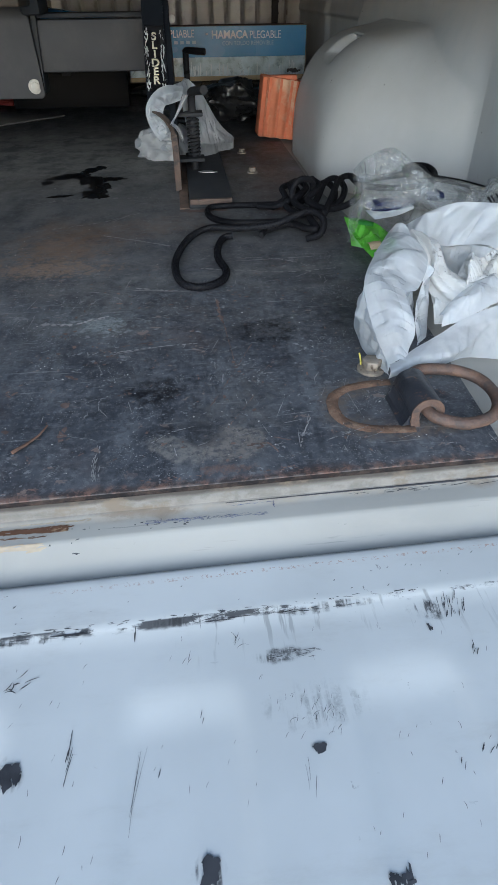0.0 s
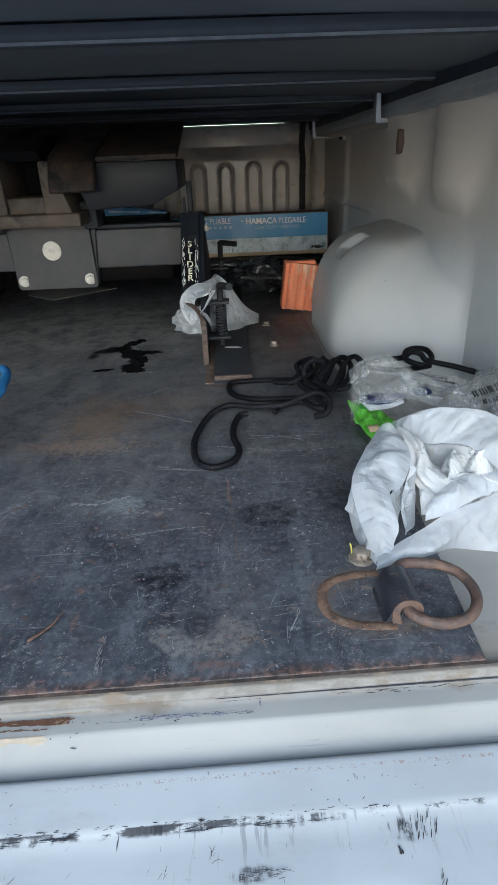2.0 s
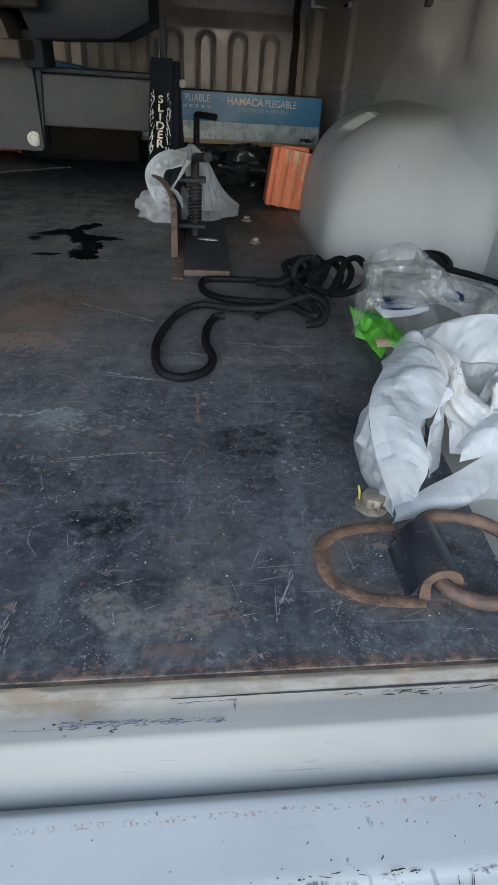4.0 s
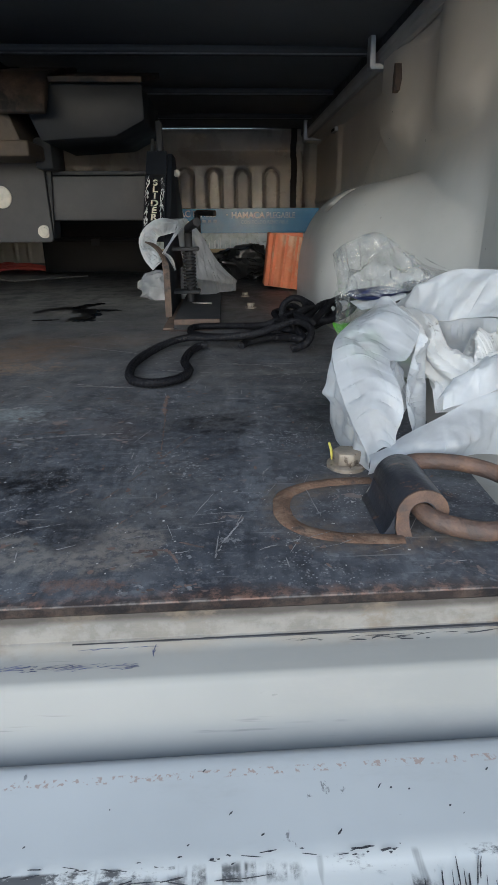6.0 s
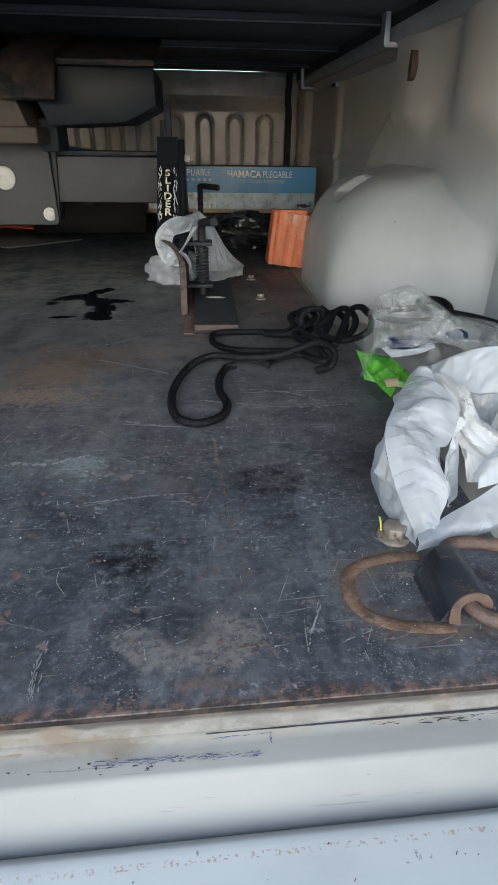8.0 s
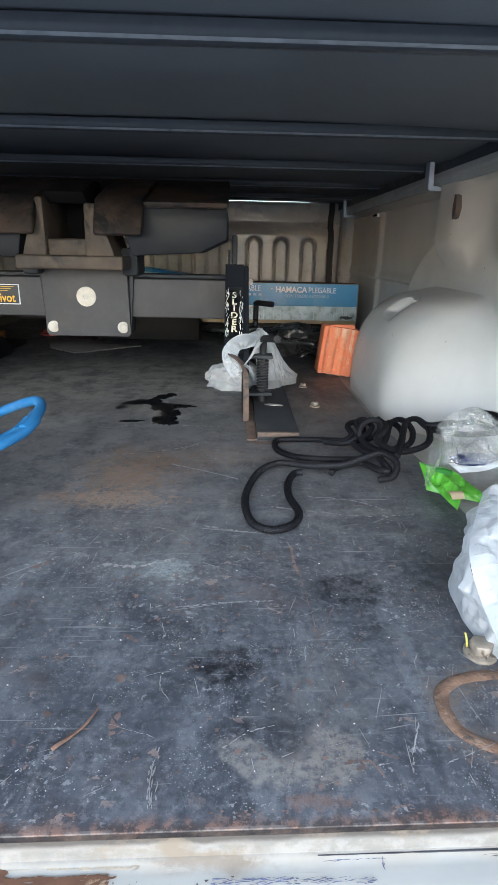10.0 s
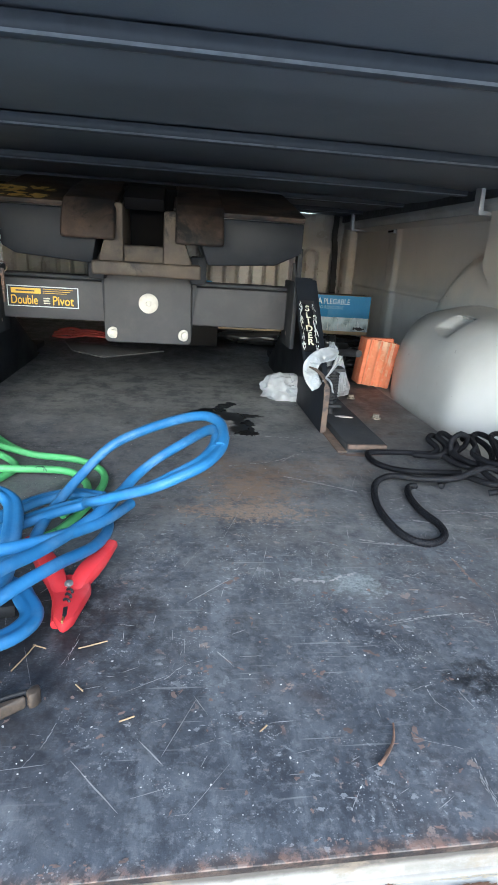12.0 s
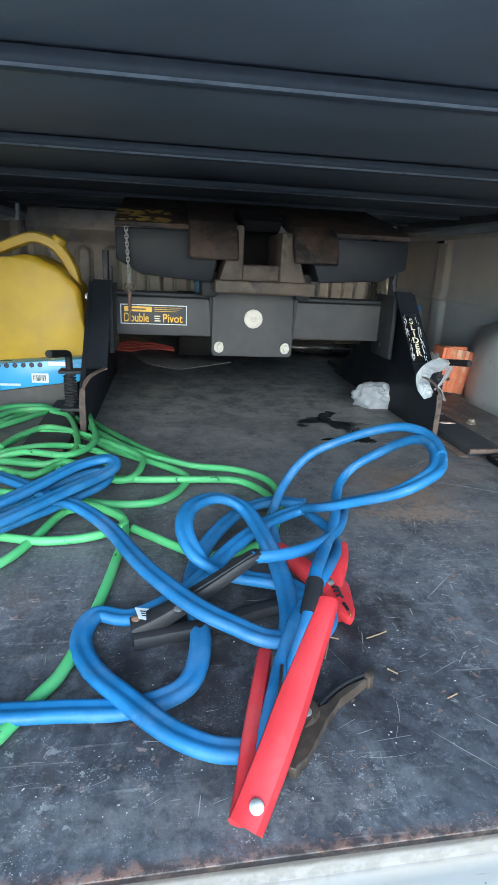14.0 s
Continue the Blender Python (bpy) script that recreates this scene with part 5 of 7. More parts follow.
rope_c = [(0.51, 0.687, 0.012), (0.546, 0.661, 0.02), (0.573, 0.686, 0.03), (0.573, 0.727, 0.035), (0.594, 0.752, 0.035), (0.603, 0.726, 0.03), (0.584, 0.673, 0.034), (0.567, 0.646, 0.03), (0.584, 0.601, 0.028), (0.615, 0.601, 0.03), (0.639, 0.609, 0.04), (0.657, 0.664, 0.045), (0.654, 0.72, 0.045), (0.635, 0.715, 0.04), (0.608, 0.644, 0.036), (0.579, 0.57, 0.03), (0.582, 0.525, 0.024), (0.567, 0.532, 0.022), (0.55, 0.573, 0.016), (0.51, 0.562, 0.012), (0.498, 0.544, 0.01)]
rope_d = [(0.669, 0.672, 0.06), (0.674, 0.633, 0.062), (0.709, 0.634, 0.066), (0.745, 0.631, 0.07), (0.761, 0.661, 0.072), (0.782, 0.673, 0.073), (0.798, 0.659, 0.073), (0.795, 0.618, 0.072), (0.771, 0.577, 0.073), (0.748, 0.576, 0.078), (0.738, 0.594, 0.082), (0.757, 0.619, 0.084), (0.773, 0.615, 0.08), (0.782, 0.602, 0.072), (0.824, 0.574, 0.068), (0.872, 0.54, 0.06)]
rope_e = [(0.669, 0.672, 0.06), (0.676, 0.644, 0.055), (0.692, 0.62, 0.055), (0.726, 0.597, 0.058), (0.757, 0.597, 0.06), (0.789, 0.603, 0.062)]
rope_f = [(x + 0.016, y - 0.035, z + 0.012) for x, y, z in rope_c[4:16]]
rope_g = [(x - 0.012, y + 0.015, max(0.012, z - 0.010)) for x, y, z in rope_c[1:14]]
for pts in (rope_a, rope_b, rope_c, rope_d, rope_e, rope_f, rope_g):
    part("strand", sweep([(x, y, max(0.0062, z - 0.003)) for x, y, z in pts], circle(0.0049, 18), 0.0013, mod=braid), M["rope"], rope)

def facet(x, y, seed):
    """Height of a sheet broken into flat triangles: a jittered lattice with straight creases."""
    x, y = x + 0.9 * noise.noise(Vector((x * 0.4, y * 0.4, seed + 0.3))), y + 0.9 * noise.noise(Vector((x * 0.4, y * 0.4, seed + 40.3)))
    i, j = math.floor(x), math.floor(y)
    u, v = x - i, y - j

    def at(di, dj):
        return noise.cell(Vector((i + di + 0.5, j + dj + 0.5, seed + 0.5))) - 0.5
    if (i + j) % 2:
        return at(0, 0) + u * (at(1, 0) - at(0, 0)) + v * (at(0, 1) - at(0, 0)) if u + v < 1 else at(1, 1) + (1 - u) * (at(0, 1) - at(1, 1)) + (1 - v) * (at(1, 0) - at(1, 1))
    return at(0, 0) + u * (at(1, 0) - at(0, 0)) + v * (at(1, 1) - at(1, 0)) if u > v else at(0, 0) + v * (at(0, 1) - at(0, 0)) + u * (at(1, 1) - at(0, 1))


def loft(a, b, bulge, seed, n=34, m=18, crease=1.0, fine=1.0, bm=None):
    """A sheet of film spanned between two edges, bellied out by bulge and broken by straight sharp folds."""
    bm = bm or bmesh.new()
    rng_ = random.Random(seed * 7 + 1)

    def even(pts):
        line = spline(pts, 0.002)
        return [line[round(i * (len(line) - 1) / n)] for i in range(n + 1)]
    n, m = max(n, 56), max(m, 30)
    ea, eb, bl = even(a), even(b), Vector(bulge)
    run = sum((ea[i + 1].lerp(eb[i + 1], 0.5) - ea[i].lerp(eb[i], 0.5)).length for i in range(n))
    span = sum((ea[i] - eb[i]).length for i in range(n + 1)) / (n + 1)
    folds = []
    for k in range(int((8 + run / 0.009 + span / 0.014) * fine)):
        big = k % 4 == 0
        ang = radians(rng_.gauss(90, 45))
        folds.append((rng_.uniform(0, run), rng_.uniform(0, span), math.sin(ang), math.cos(ang), rng_.uniform(0.008, 0.017) if big else rng_.uniform(0.003, 0.008),
                      rng_.uniform(0.04, 0.085) if big else rng_.uniform(0.025, 0.06), rng_.choice((-0.7, 1.0)) * (rng_.uniform(0.6, 1.0) if big else rng_.uniform(0.3, 0.65))))

    def crumpled(s_, r_):
        h = 0.0
        for s0, r0, sn, cs, wid, ln, amp in folds:
            ds, dr = s_ - s0, r_ - r0
            off = abs(ds * sn - dr * cs)
            if off < wid:
                al = abs(ds * cs + dr * sn)
                if al < ln:
                    h += amp * 0.85 * (wid - off) * (1 - al / ln) ** 0.5
        return h
    rows = []
    for i in range(n + 1):
        row = []
        tang = (ea[min(i + 1, n)].lerp(eb[min(i + 1, n)], 0.5) - ea[max(i - 1, 0)].lerp(eb[max(i - 1, 0)], 0.5))
        nor = tang.cross(eb[i] - ea[i])
        nor = nor.normalized() if nor.length > 1e-9 else Vector((0, 0, 1))
        if nor.dot(bl) < 0:
            nor = -nor
        w = (ea[i] - eb[i]).length
        for j in range(m + 1):
            t = j / m
            p = ea[i].lerp(eb[i], t) + bl * math.sin(math.pi * t)
            fade = min(1.0, w / 0.03) * (0.12 + 0.88 * min(1.0, 4 * t, 4 * (1 - t)))
            s_, r_ = i / n * run, t * w
            h = 0.0040 * facet(s_ / 0.017, r_ / 0.034, seed) + 0.0011 * facet(s_ / 0.0062 * fine ** 0.5, r_ / 0.010 * fine ** 0.5, seed + 3) + 0.95 * crumpled(s_, r_)
            q = p + 0.0016 * crease * noise.noise_vector(p * 14 + Vector((seed * 0.37, 0, 0))) * min(1.0, w / 0.02) + nor * h * crease * fade
            q.z = max(q.z, 0.0015)
            row.append(bm.verts.new(q))
        rows.append(row)
    for r0, r1 in zip(rows, rows[1:]):
        for j in range(m):
            bm.faces.new((r0[j], r0[j + 1], r1[j + 1], r1[j]))
    return bm


# big crumpled white carrier bag
wb = thing("plastic_bag", (0.68, 0.22, 0), "crumpled white plastic carrier bag, open with slack handles", "plastic bag")
rim_out = [(0.611, 0.285, 0.094), (0.583, 0.235, 0.092), (0.557, 0.186, 0.084), (0.557, 0.165, 0.062), (0.564, 0.147, 0.040), (0.577, 0.131, 0.012)]
rim_in = [(0.634, 0.272, 0.090), (0.636, 0.235, 0.090), (0.626, 0.200, 0.086), (0.612, 0.180, 0.072), (0.596, 0.168, 0.073), (0.598, 0.145, 0.060), (0.600, 0.138, 0.044), (0.595, 0.134, 0.027), (0.600, 0.130, 0.010)]
part("side_lobe", loft(rim_out, rim_in, (-0.002, -0.003, 0.012), 2, 120, 60, 0.6), M["bag"], wb)
part("outer_skirt", loft(rim_out, [(0.626, 0.325, 0.010), (0.598, 0.285, 0.008), (0.569, 0.243, 0.009), (0.563, 0.200, 0.006), (0.566, 0.165, 0.004), (0.578, 0.129, 0.003)], (-0.003, -0.002, 0.0), 3, 110, 56, 0.8), M["bag"], wb)
part("inner_flap", loft([(0.627, 0.202, 0.088), (0.618, 0.188, 0.062), (0.615, 0.178, 0.036), (0.622, 0.172, 0.012)], [(0.642, 0.224, 0.080), (0.641, 0.216, 0.056), (0.640, 0.205, 0.032), (0.636, 0.188, 0.012)], (-0.004, -0.008, 0.0), 4, 60, 40, 0.8), M["bag"], wb)
part("inner_wall", loft([(0.632, 0.262, 0.090), (0.622, 0.215, 0.086), (0.606, 0.178, 0.072)], [(0.640, 0.255, 0.030), (0.630, 0.220, 0.024), (0.615, 0.190, 0.014)], (-0.010, 0.006, 0.0), 14, 60, 50, 0.9), M["bag"], wb)
band_up = [(0.575, 0.129, 0.017), (0.587, 0.131, 0.021), (0.602, 0.139, 0.027), (0.632, 0.148, 0.038), (0.66, 0.160, 0.047), (0.70, 0.172, 0.054), (0.75, 0.19, 0.058), (0.83, 0.20, 0.050)]
part("front_band", loft(band_up, [(0.573, 0.120, 0.006), (0.584, 0.122, 0.008), (0.61, 0.127, 0.010), (0.64, 0.138, 0.008), (0.665, 0.148, 0.007), (0.70, 0.143, 0.006), (0.74, 0.138, 0.005), (0.81, 0.15, 0.004)], (0.0, -0.006, 0.004), 5, 130, 40, 0.55), M["bag"], wb)
part("top_sheet", loft([(0.636, 0.160, 0.038), (0.66, 0.161, 0.046), (0.70, 0.175, 0.056), (0.75, 0.19, 0.060), (0.83, 0.20, 0.052)], [(0.638, 0.178, 0.040), (0.665, 0.196, 0.058), (0.70, 0.212, 0.068), (0.76, 0.22, 0.072), (0.84, 0.23, 0.052)], (0.0, -0.003, 0.010), 6, 110, 50, 0.8), M["bag"], wb)
part("inner_floor", loft([(0.642, 0.190, 0.026), (0.69, 0.175, 0.032), (0.75, 0.16, 0.035)], [(0.655, 0.262, 0.040), (0.71, 0.25, 0.050), (0.76, 0.23, 0.05)], (0.0, 0.0, 0.008), 10, 80, 60, 1.6), M["bag_dirty"], wb)


def twisted(i, j):
    """Film wrung into a rope: sharp ridges winding along it, with lumps."""
    a = j / 40 * 2 * math.pi + i * 0.045
    ridges = abs(math.sin(3.5 * a + 1.6 * noise.noise(Vector((i * 0.05, j * 0.1, 1.0))))) + 0.3 * abs(math.sin(7 * a + 3 * noise.noise(Vector((i * 0.04, j * 0.2, 4.0)))))
    return 0.82 + 0.22 * ridges + 0.55 * noise.noise(Vector((i * 0.06, 2 * math.cos(a), 2 * math.sin(a))))


part("wad", sweep([(0.634, 0.282, 0.086), (0.642, 0.266, 0.084), (0.652, 0.243, 0.074), (0.656, 0.224, 0.058), (0.672, 0.210, 0.052), (0.700, 0.204, 0.056), (0.735, 0.205, 0.058)], circle(0.0135, 40), 0.0016, mod=twisted, scale=lambda t: 0.75 + 0.5 * t), M["bag_dirty"], wb, "grubby white wad wrung together inside the bag")
part("wad_knot", loft([(0.672, 0.226, 0.062), (0.690, 0.240, 0.082), (0.720, 0.245, 0.088), (0.760, 0.235, 0.080)], [(0.672, 0.200, 0.048), (0.695, 0.190, 0.060), (0.725, 0.195, 0.066), (0.765, 0.200, 0.060)], (0.0, -0.004, 0.012), 11, 100, 50, 1.6, 1.0), M["bag_dirty"], wb)
peak = [(0.634, 0.306, 0.092), (0.650, 0.286, 0.111), (0.668, 0.266, 0.127), (0.690, 0.260, 0.130), (0.735, 0.25, 0.125), (0.765, 0.21, 0.105), (0.785, 0.17, 0.07), (0.79, 0.14, 0.03)]
part("back_rim", loft(peak, [(0.637, 0.298, 0.090), (0.648, 0.272, 0.088), (0.664, 0.248, 0.088), (0.680, 0.240, 0.092), (0.705, 0.225, 0.094), (0.725, 0.19, 0.082), (0.735, 0.165, 0.06), (0.74, 0.145, 0.03)], (0.002, -0.002, 0.006), 8, 120, 44, 0.6), M["bag"], wb)
part("back_drop", loft(peak, [(0.63, 0.330, 0.02), (0.645, 0.328, 0.02), (0.67, 0.315, 0.02), (0.70, 0.31, 0.02), (0.76, 0.285, 0.02), (0.81, 0.24, 0.015), (0.83, 0.19, 0.012), (0.82, 0.15, 0.01)], (0.004, 0.012, 0.006), 9, 90, 40), M["bag"], wb)
part("inner_back", loft([(0.648, 0.272, 0.088), (0.664, 0.248, 0.088), (0.680, 0.240, 0.092), (0.705, 0.225, 0.094), (0.725, 0.19, 0.082)], [(0.655, 0.275, 0.04), (0.68, 0.262, 0.04), (0.70, 0.257, 0.04), (0.735, 0.235, 0.05), (0.755, 0.20, 0.05)], (0.0, 0.008, -0.004), 12, 80, 40, 1.2), M["bag"], wb)

# clear bags with printed warnings behind it
cb = thing("plastic_bag", (0.70, 0.42, 0), "crumpled clear plastic bag with small black print", "plastic bag")
ridge1 = [(0.590, 0.383, 0.137), (0.608, 0.392, 0.148), (0.634, 0.395, 0.156), (0.650, 0.397, 0.152), (0.676, 0.399, 0.137), (0.702, 0.400, 0.122), (0.740, 0.410, 0.112), (0.775, 0.42, 0.10)]
front1 = [(0.597, 0.366, 0.094), (0.614, 0.361, 0.097), (0.634, 0.358, 0.100), (0.655, 0.357, 0.101), (0.676, 0.359, 0.104), (0.695, 0.358, 0.095), (0.735, 0.355, 0.075), (0.775, 0.365, 0.055)]
part("film", loft(ridge1, front1, (-0.002, -0.010, 0.002), 31, 130, 60, 1.8, 2.2), M["clear"], cb)
part("torn_strip", loft([(0.612, 0.384, 0.088), (0.640, 0.374, 0.094), (0.664, 0.368, 0.098)], [(0.622, 0.372, 0.080), (0.646, 0.362, 0.087), (0.666, 0.360, 0.095)], (0.0, -0.003, 0.002), 35, 50, 20, 0.6), M["bag"], cb, "torn milky strip")
part("back_film", loft(ridge1, [(0.615, 0.47, 0.015), (0.645, 0.49, 0.012), (0.675, 0.495, 0.012), (0.71, 0.49, 0.012), (0.745, 0.485, 0.012), (0.78, 0.48, 0.012)], (0.0, 0.012, 0.010), 32, 110, 56, 1.8, 2.2), M["clear"], cb)
part("blue_print", crumple((0.640, 0.378, 0.096), (0.030, 0.014, 0.007), 33, 0.4, 3, ridge=6, bm=crumple((0.694, 0.372, 0.106), (0.012, 0.010, 0.006), 36, 0.4, 3, ridge=6)), M["navy"], cb, "folded navy blue print inside")
cb2 = thing("plastic_bag", (0.84, 0.42, 0), "crumpled greyish clear bag with black printed lines", "plastic bag")
ridge2 = [(0.745, 0.415, 0.085), (0.780, 0.395, 0.112), (0.815, 0.40, 0.118), (0.85, 0.41, 0.105), (0.875, 0.42, 0.08)]
front2 = [(0.748, 0.345, 0.045), (0.780, 0.330, 0.050), (0.815, 0.328, 0.055), (0.85, 0.335, 0.05), (0.872, 0.35, 0.04)]
part("film", loft(ridge2, front2, (0.0, -0.012, 0.010), 37, 110, 56, 1.8, 2.2), M["clear"], cb2)
part("back_film", loft(ridge2, [(0.76, 0.48, 0.012), (0.79, 0.49, 0.012), (0.82, 0.49, 0.012), (0.85, 0.48, 0.012), (0.87, 0.47, 0.012)], (0.0, 0.012, 0.010), 38, 110, 56, 1.8, 2.2), M["clear"], cb2)
rng = random.Random(21)
for holder, top, low, rows_ in ((cb, ridge1, front1, ((0.55, 0.80, 0.10, 0.17), (0.62, 0.84, 0.22, 0.27))), (cb2, ridge2, front2, ((0.18, 0.70, 0.20, 0.32), (0.24, 0.58, 0.40, 0.48), (0.26, 0.54, 0.55, 0.62), (0.28, 0.52, 0.69, 0.75)))):
    tl, ll = spline(top, 0.002), spline(low, 0.002)
    for u0, u1, t0, t1 in rows_:
        bm = bmesh.new()
        u = u0
        while u < u1:
            w = rng.uniform(0.008, 0.022)
            quad = []
            for uu, tt in ((u, t0), (u + w, t0), (u + w, t1), (u, t1)):
                a, b = tl[int(uu * (len(tl) - 1))], ll[int(uu * (len(ll) - 1))]
                quad.append(bm.verts.new(a.lerp(b, tt) + Vector((0, -0.014, 0.010)) * math.sin(math.pi * tt) + Vector((0, -0.004, 0.003))))
            bm.faces.new(quad)
            u += w + rng.uniform(0.004, 0.010)
        tagged(part("print_bar", bm, M["print_black"], holder), "row of small black print")

# green snack packet and a yellow one
gp = thing("packet", (0.65, 0.46, 0), "shiny green foil packet, half under the bags", "packet")
part("foil", loft([(0.615, 0.495, 0.045), (0.635, 0.478, 0.047), (0.655, 0.462, 0.045), (0.67, 0.45, 0.035)], [(0.6155, 0.490, 0.042), (0.621, 0.452, 0.032), (0.628, 0.420, 0.024), (0.637, 0.395, 0.018)], (0.0, -0.003, 0.004), 41, crease=0.7), M["green_pack"], gp)
part("back_film", loft([(0.615, 0.495, 0.045), (0.635, 0.478, 0.047), (0.655, 0.462, 0.045), (0.67, 0.45, 0.035)], [(0.630, 0.49, 0.004), (0.655, 0.47, 0.004), (0.69, 0.45, 0.004), (0.71, 0.43, 0.004)], (0.004, 0.006, 0.0), 42, crease=0.5), M["green_pack"], gp)
part("print_bar", loft([(0.628, 0.470, 0.0475), (0.648, 0.455, 0.0485)], [(0.627, 0.459, 0.0455), (0.645, 0.444, 0.0465)], (0.0, -0.001, 0.003), 43, 8, 4, 0.3), M["dark_green"], gp)
part("print_band", loft([(0.629, 0.424, 0.031), (0.645, 0.418, 0.035)], [(0.634, 0.408, 0.027), (0.648, 0.402, 0.031)], (0.0, -0.002, 0.004), 44, 8, 4, 0.3), M["box_tan"], gp)
yp = thing("packet", (0.80, 0.28, 0), "yellow and navy printed packet under the bags", "packet")
part("foil", crumple((0.805, 0.285, 0.035), (0.06, 0.045, 0.032), 47, 0.3, 4, ridge=5), M["yellow_pack"], yp)
part("print_band", crumple((0.80, 0.262, 0.025), (0.055, 0.03, 0.027), 49, 0.3, 4, ridge=5), M["navy"], yp)

# bag tied to the hitch pin
hb = thing("plastic_bag", (0.40, 1.0, 0), "small white plastic bag knotted to the hitch pin", "plastic bag")
HOLE = [(0.388, 0.852, 0.151), (0.372, 0.850, 0.147), (0.358, 0.850, 0.143), (0.353, 0.850, 0.128), (0.356, 0.848, 0.116), (0.364, 0.846, 0.102)]
RIM = [(0.394, 0.860, 0.170), (0.364, 0.848, 0.175), (0.338, 0.848, 0.163), (0.322, 0.85, 0.138), (0.328, 0.847, 0.108), (0.345, 0.843, 0.086)]
part("knotted_handle", loft(RIM, HOLE, (0.0, -0.004, 0.001), 14, 44, 20, 1.7), M["bag"], hb)
part("handle_back", loft([(x, y + 0.004, z) for x, y, z in RIM], [(x, y + 0.003, z) for x, y, z in HOLE], (0.0, 0.004, 0.0), 15, 40, 12, 1.0), M["bag"], hb)
part("strap", ribbon([(0.398, 0.854, 0.160), (0.388, 0.842, 0.146), (0.376, 0.838, 0.128), (0.362, 0.840, 0.108)], 0.014, 4, 0.3, 0.004, 8), M["bag"], hb)
part("loose_end", ribbon([(0.366, 0.840, 0.116), (0.376, 0.838, 0.110), (0.383, 0.836, 0.098), (0.387, 0.836, 0.086)], 0.013, 4, 0.2, 0.004, 6), M["bag"], hb)
part("drape", loft([(0.388, 0.90, 0.170), (0.401, 0.955, 0.173), (0.430, 0.958, 0.148), (0.463, 1.002, 0.090), (0.501, 1.085, 0.046)], [(0.398, 0.945, 0.075), (0.410, 0.945, 0.066), (0.425, 0.948, 0.060), (0.455, 0.99, 0.052), (0.496, 1.075, 0.034)], (0.0, -0.006, 0.0), 16, 36, 22, 0.7), M["bag"], hb)
part("drape_back", loft([(0.401, 0.958, 0.172), (0.430, 0.962, 0.147), (0.463, 1.008, 0.089), (0.501, 1.089, 0.045)], [(0.42, 1.03, 0.02), (0.45, 1.05, 0.018), (0.475, 1.08, 0.018), (0.502, 1.10, 0.02)], (0.0, 0.010, 0.006), 17, 30, 20, 1.3), M["bag"], hb)
part("over_pin", loft([(0.352, 0.848, 0.164), (0.374, 0.868, 0.172), (0.392, 0.90, 0.174), (0.403, 0.94, 0.174)], [(0.366, 0.852, 0.145), (0.384, 0.875, 0.150), (0.396, 0.905, 0.150), (0.408, 0.945, 0.150)], (0.002, -0.004, 0.008), 18, 24, 10, 1.0), M["bag"], hb)
tl = crumple((0.330, 1.112, 0.026), (0.050, 0.036, 0.036), 53, 0.34, 5, ridge=4)
part("tail", crumple((0.372, 1.108, 0.024), (0.046, 0.030, 0.042), 57, 0.34, 5, ridge=4, bm=tl), M["bag"], hb)

# terracotta tile leaning on the wheel well
tile = thing("roof_tile", (0.632, 1.29, 0), "orange terracotta tile piece with a ridged pale face", "roof tile")
part("body", slab([(0.578, 0.012), (0.672, 0.0), (0.690, 0.128), (0.592, 0.142)], "y", 1.272, 1.325, 0.003), M["terracotta"], tile)
part("left_ridge", slab([(0.578, 0.012), (0.590, 0.0105), (0.604, 0.140), (0.592, 0.142)], "y", 1.262, 1.273, 0.003), M["terracotta"], tile)
part("right_ridge", slab([(0.661, 0.0015), (0.672, 0.0), (0.690, 0.128), (0.677, 0.130)], "y", 1.264, 1.273, 0.003), M["terracotta"], tile)
bm = bmesh.new()
grid = []
for i in range(41):
    u = i / 40
    row = []
    for j in range(9):
        v = j / 8
        x = (0.586 + 0.078 * u) * (1 - v) + (0.600 + 0.080 * u) * v
        z = (0.011 - 0.010 * u) * (1 - v) + (0.141 - 0.012 * u) * v
        row.append(bm.verts.new((x, 1.2695 - 0.0035 * math.cos(u * 6 * math.pi), z)))
    grid.append(row)
for a, b in zip(grid, grid[1:]):
    for j in range(8):
        bm.faces.new((a[j], a[j + 1], b[j + 1], b[j]))
part("fluted_face", bm, surface("terracotta_face", (0.58, 0.20, 0.10), 0.8, var=0.2, blotch=14, grain=120, wear=(0.60, 0.40, 0.27), wear_at=(0.46, 0.62), wear_scale=12, bump=0.4), tile, "pale worn fluted face")
part("top_slot", box(0.60, 0.68, 1.288, 1.308, 0.128, 0.1405, 0.002), M["terracotta"], tile)

# long carton on a dark tool roll at the front
roll = single("tool_roll", crumple((0.535, 1.99, 0.030), (0.31, 0.075, 0.034), 61, 0.12, 5, ridge=5), M["dark_lump"], "dark folded tool roll under the carton", "tool roll")
case = thing("tool_case", (0.025, 1.92, 0), "black steel tool case with a folded lid lip, dusty", "tool case")
part("body", box(-0.165, 0.215, 1.875, 1.94, 0.0, 0.108, 0.004), M["under_beam_black"], case)
part("lid", box(-0.169, 0.219, 1.870, 1.944, 0.108, 0.118, 0.003), M["under_beam_black"], case)
part("latch", box(0.01, 0.04, 1.864, 1.871, 0.092, 0.114, 0.001), M["hitch"], case)
# added black box: fills the dark space under the beam, carries the flat carton
filler_box = thing("dark_filler_box", (0.02, 2.03, 0), "black box added to fill the dark space behind the tool case", "storage bin")
part("body", box(-0.165, 0.200, 1.966, 2.090, 0.0, 0.215, 0.008), M["under_beam_black"], filler_box)
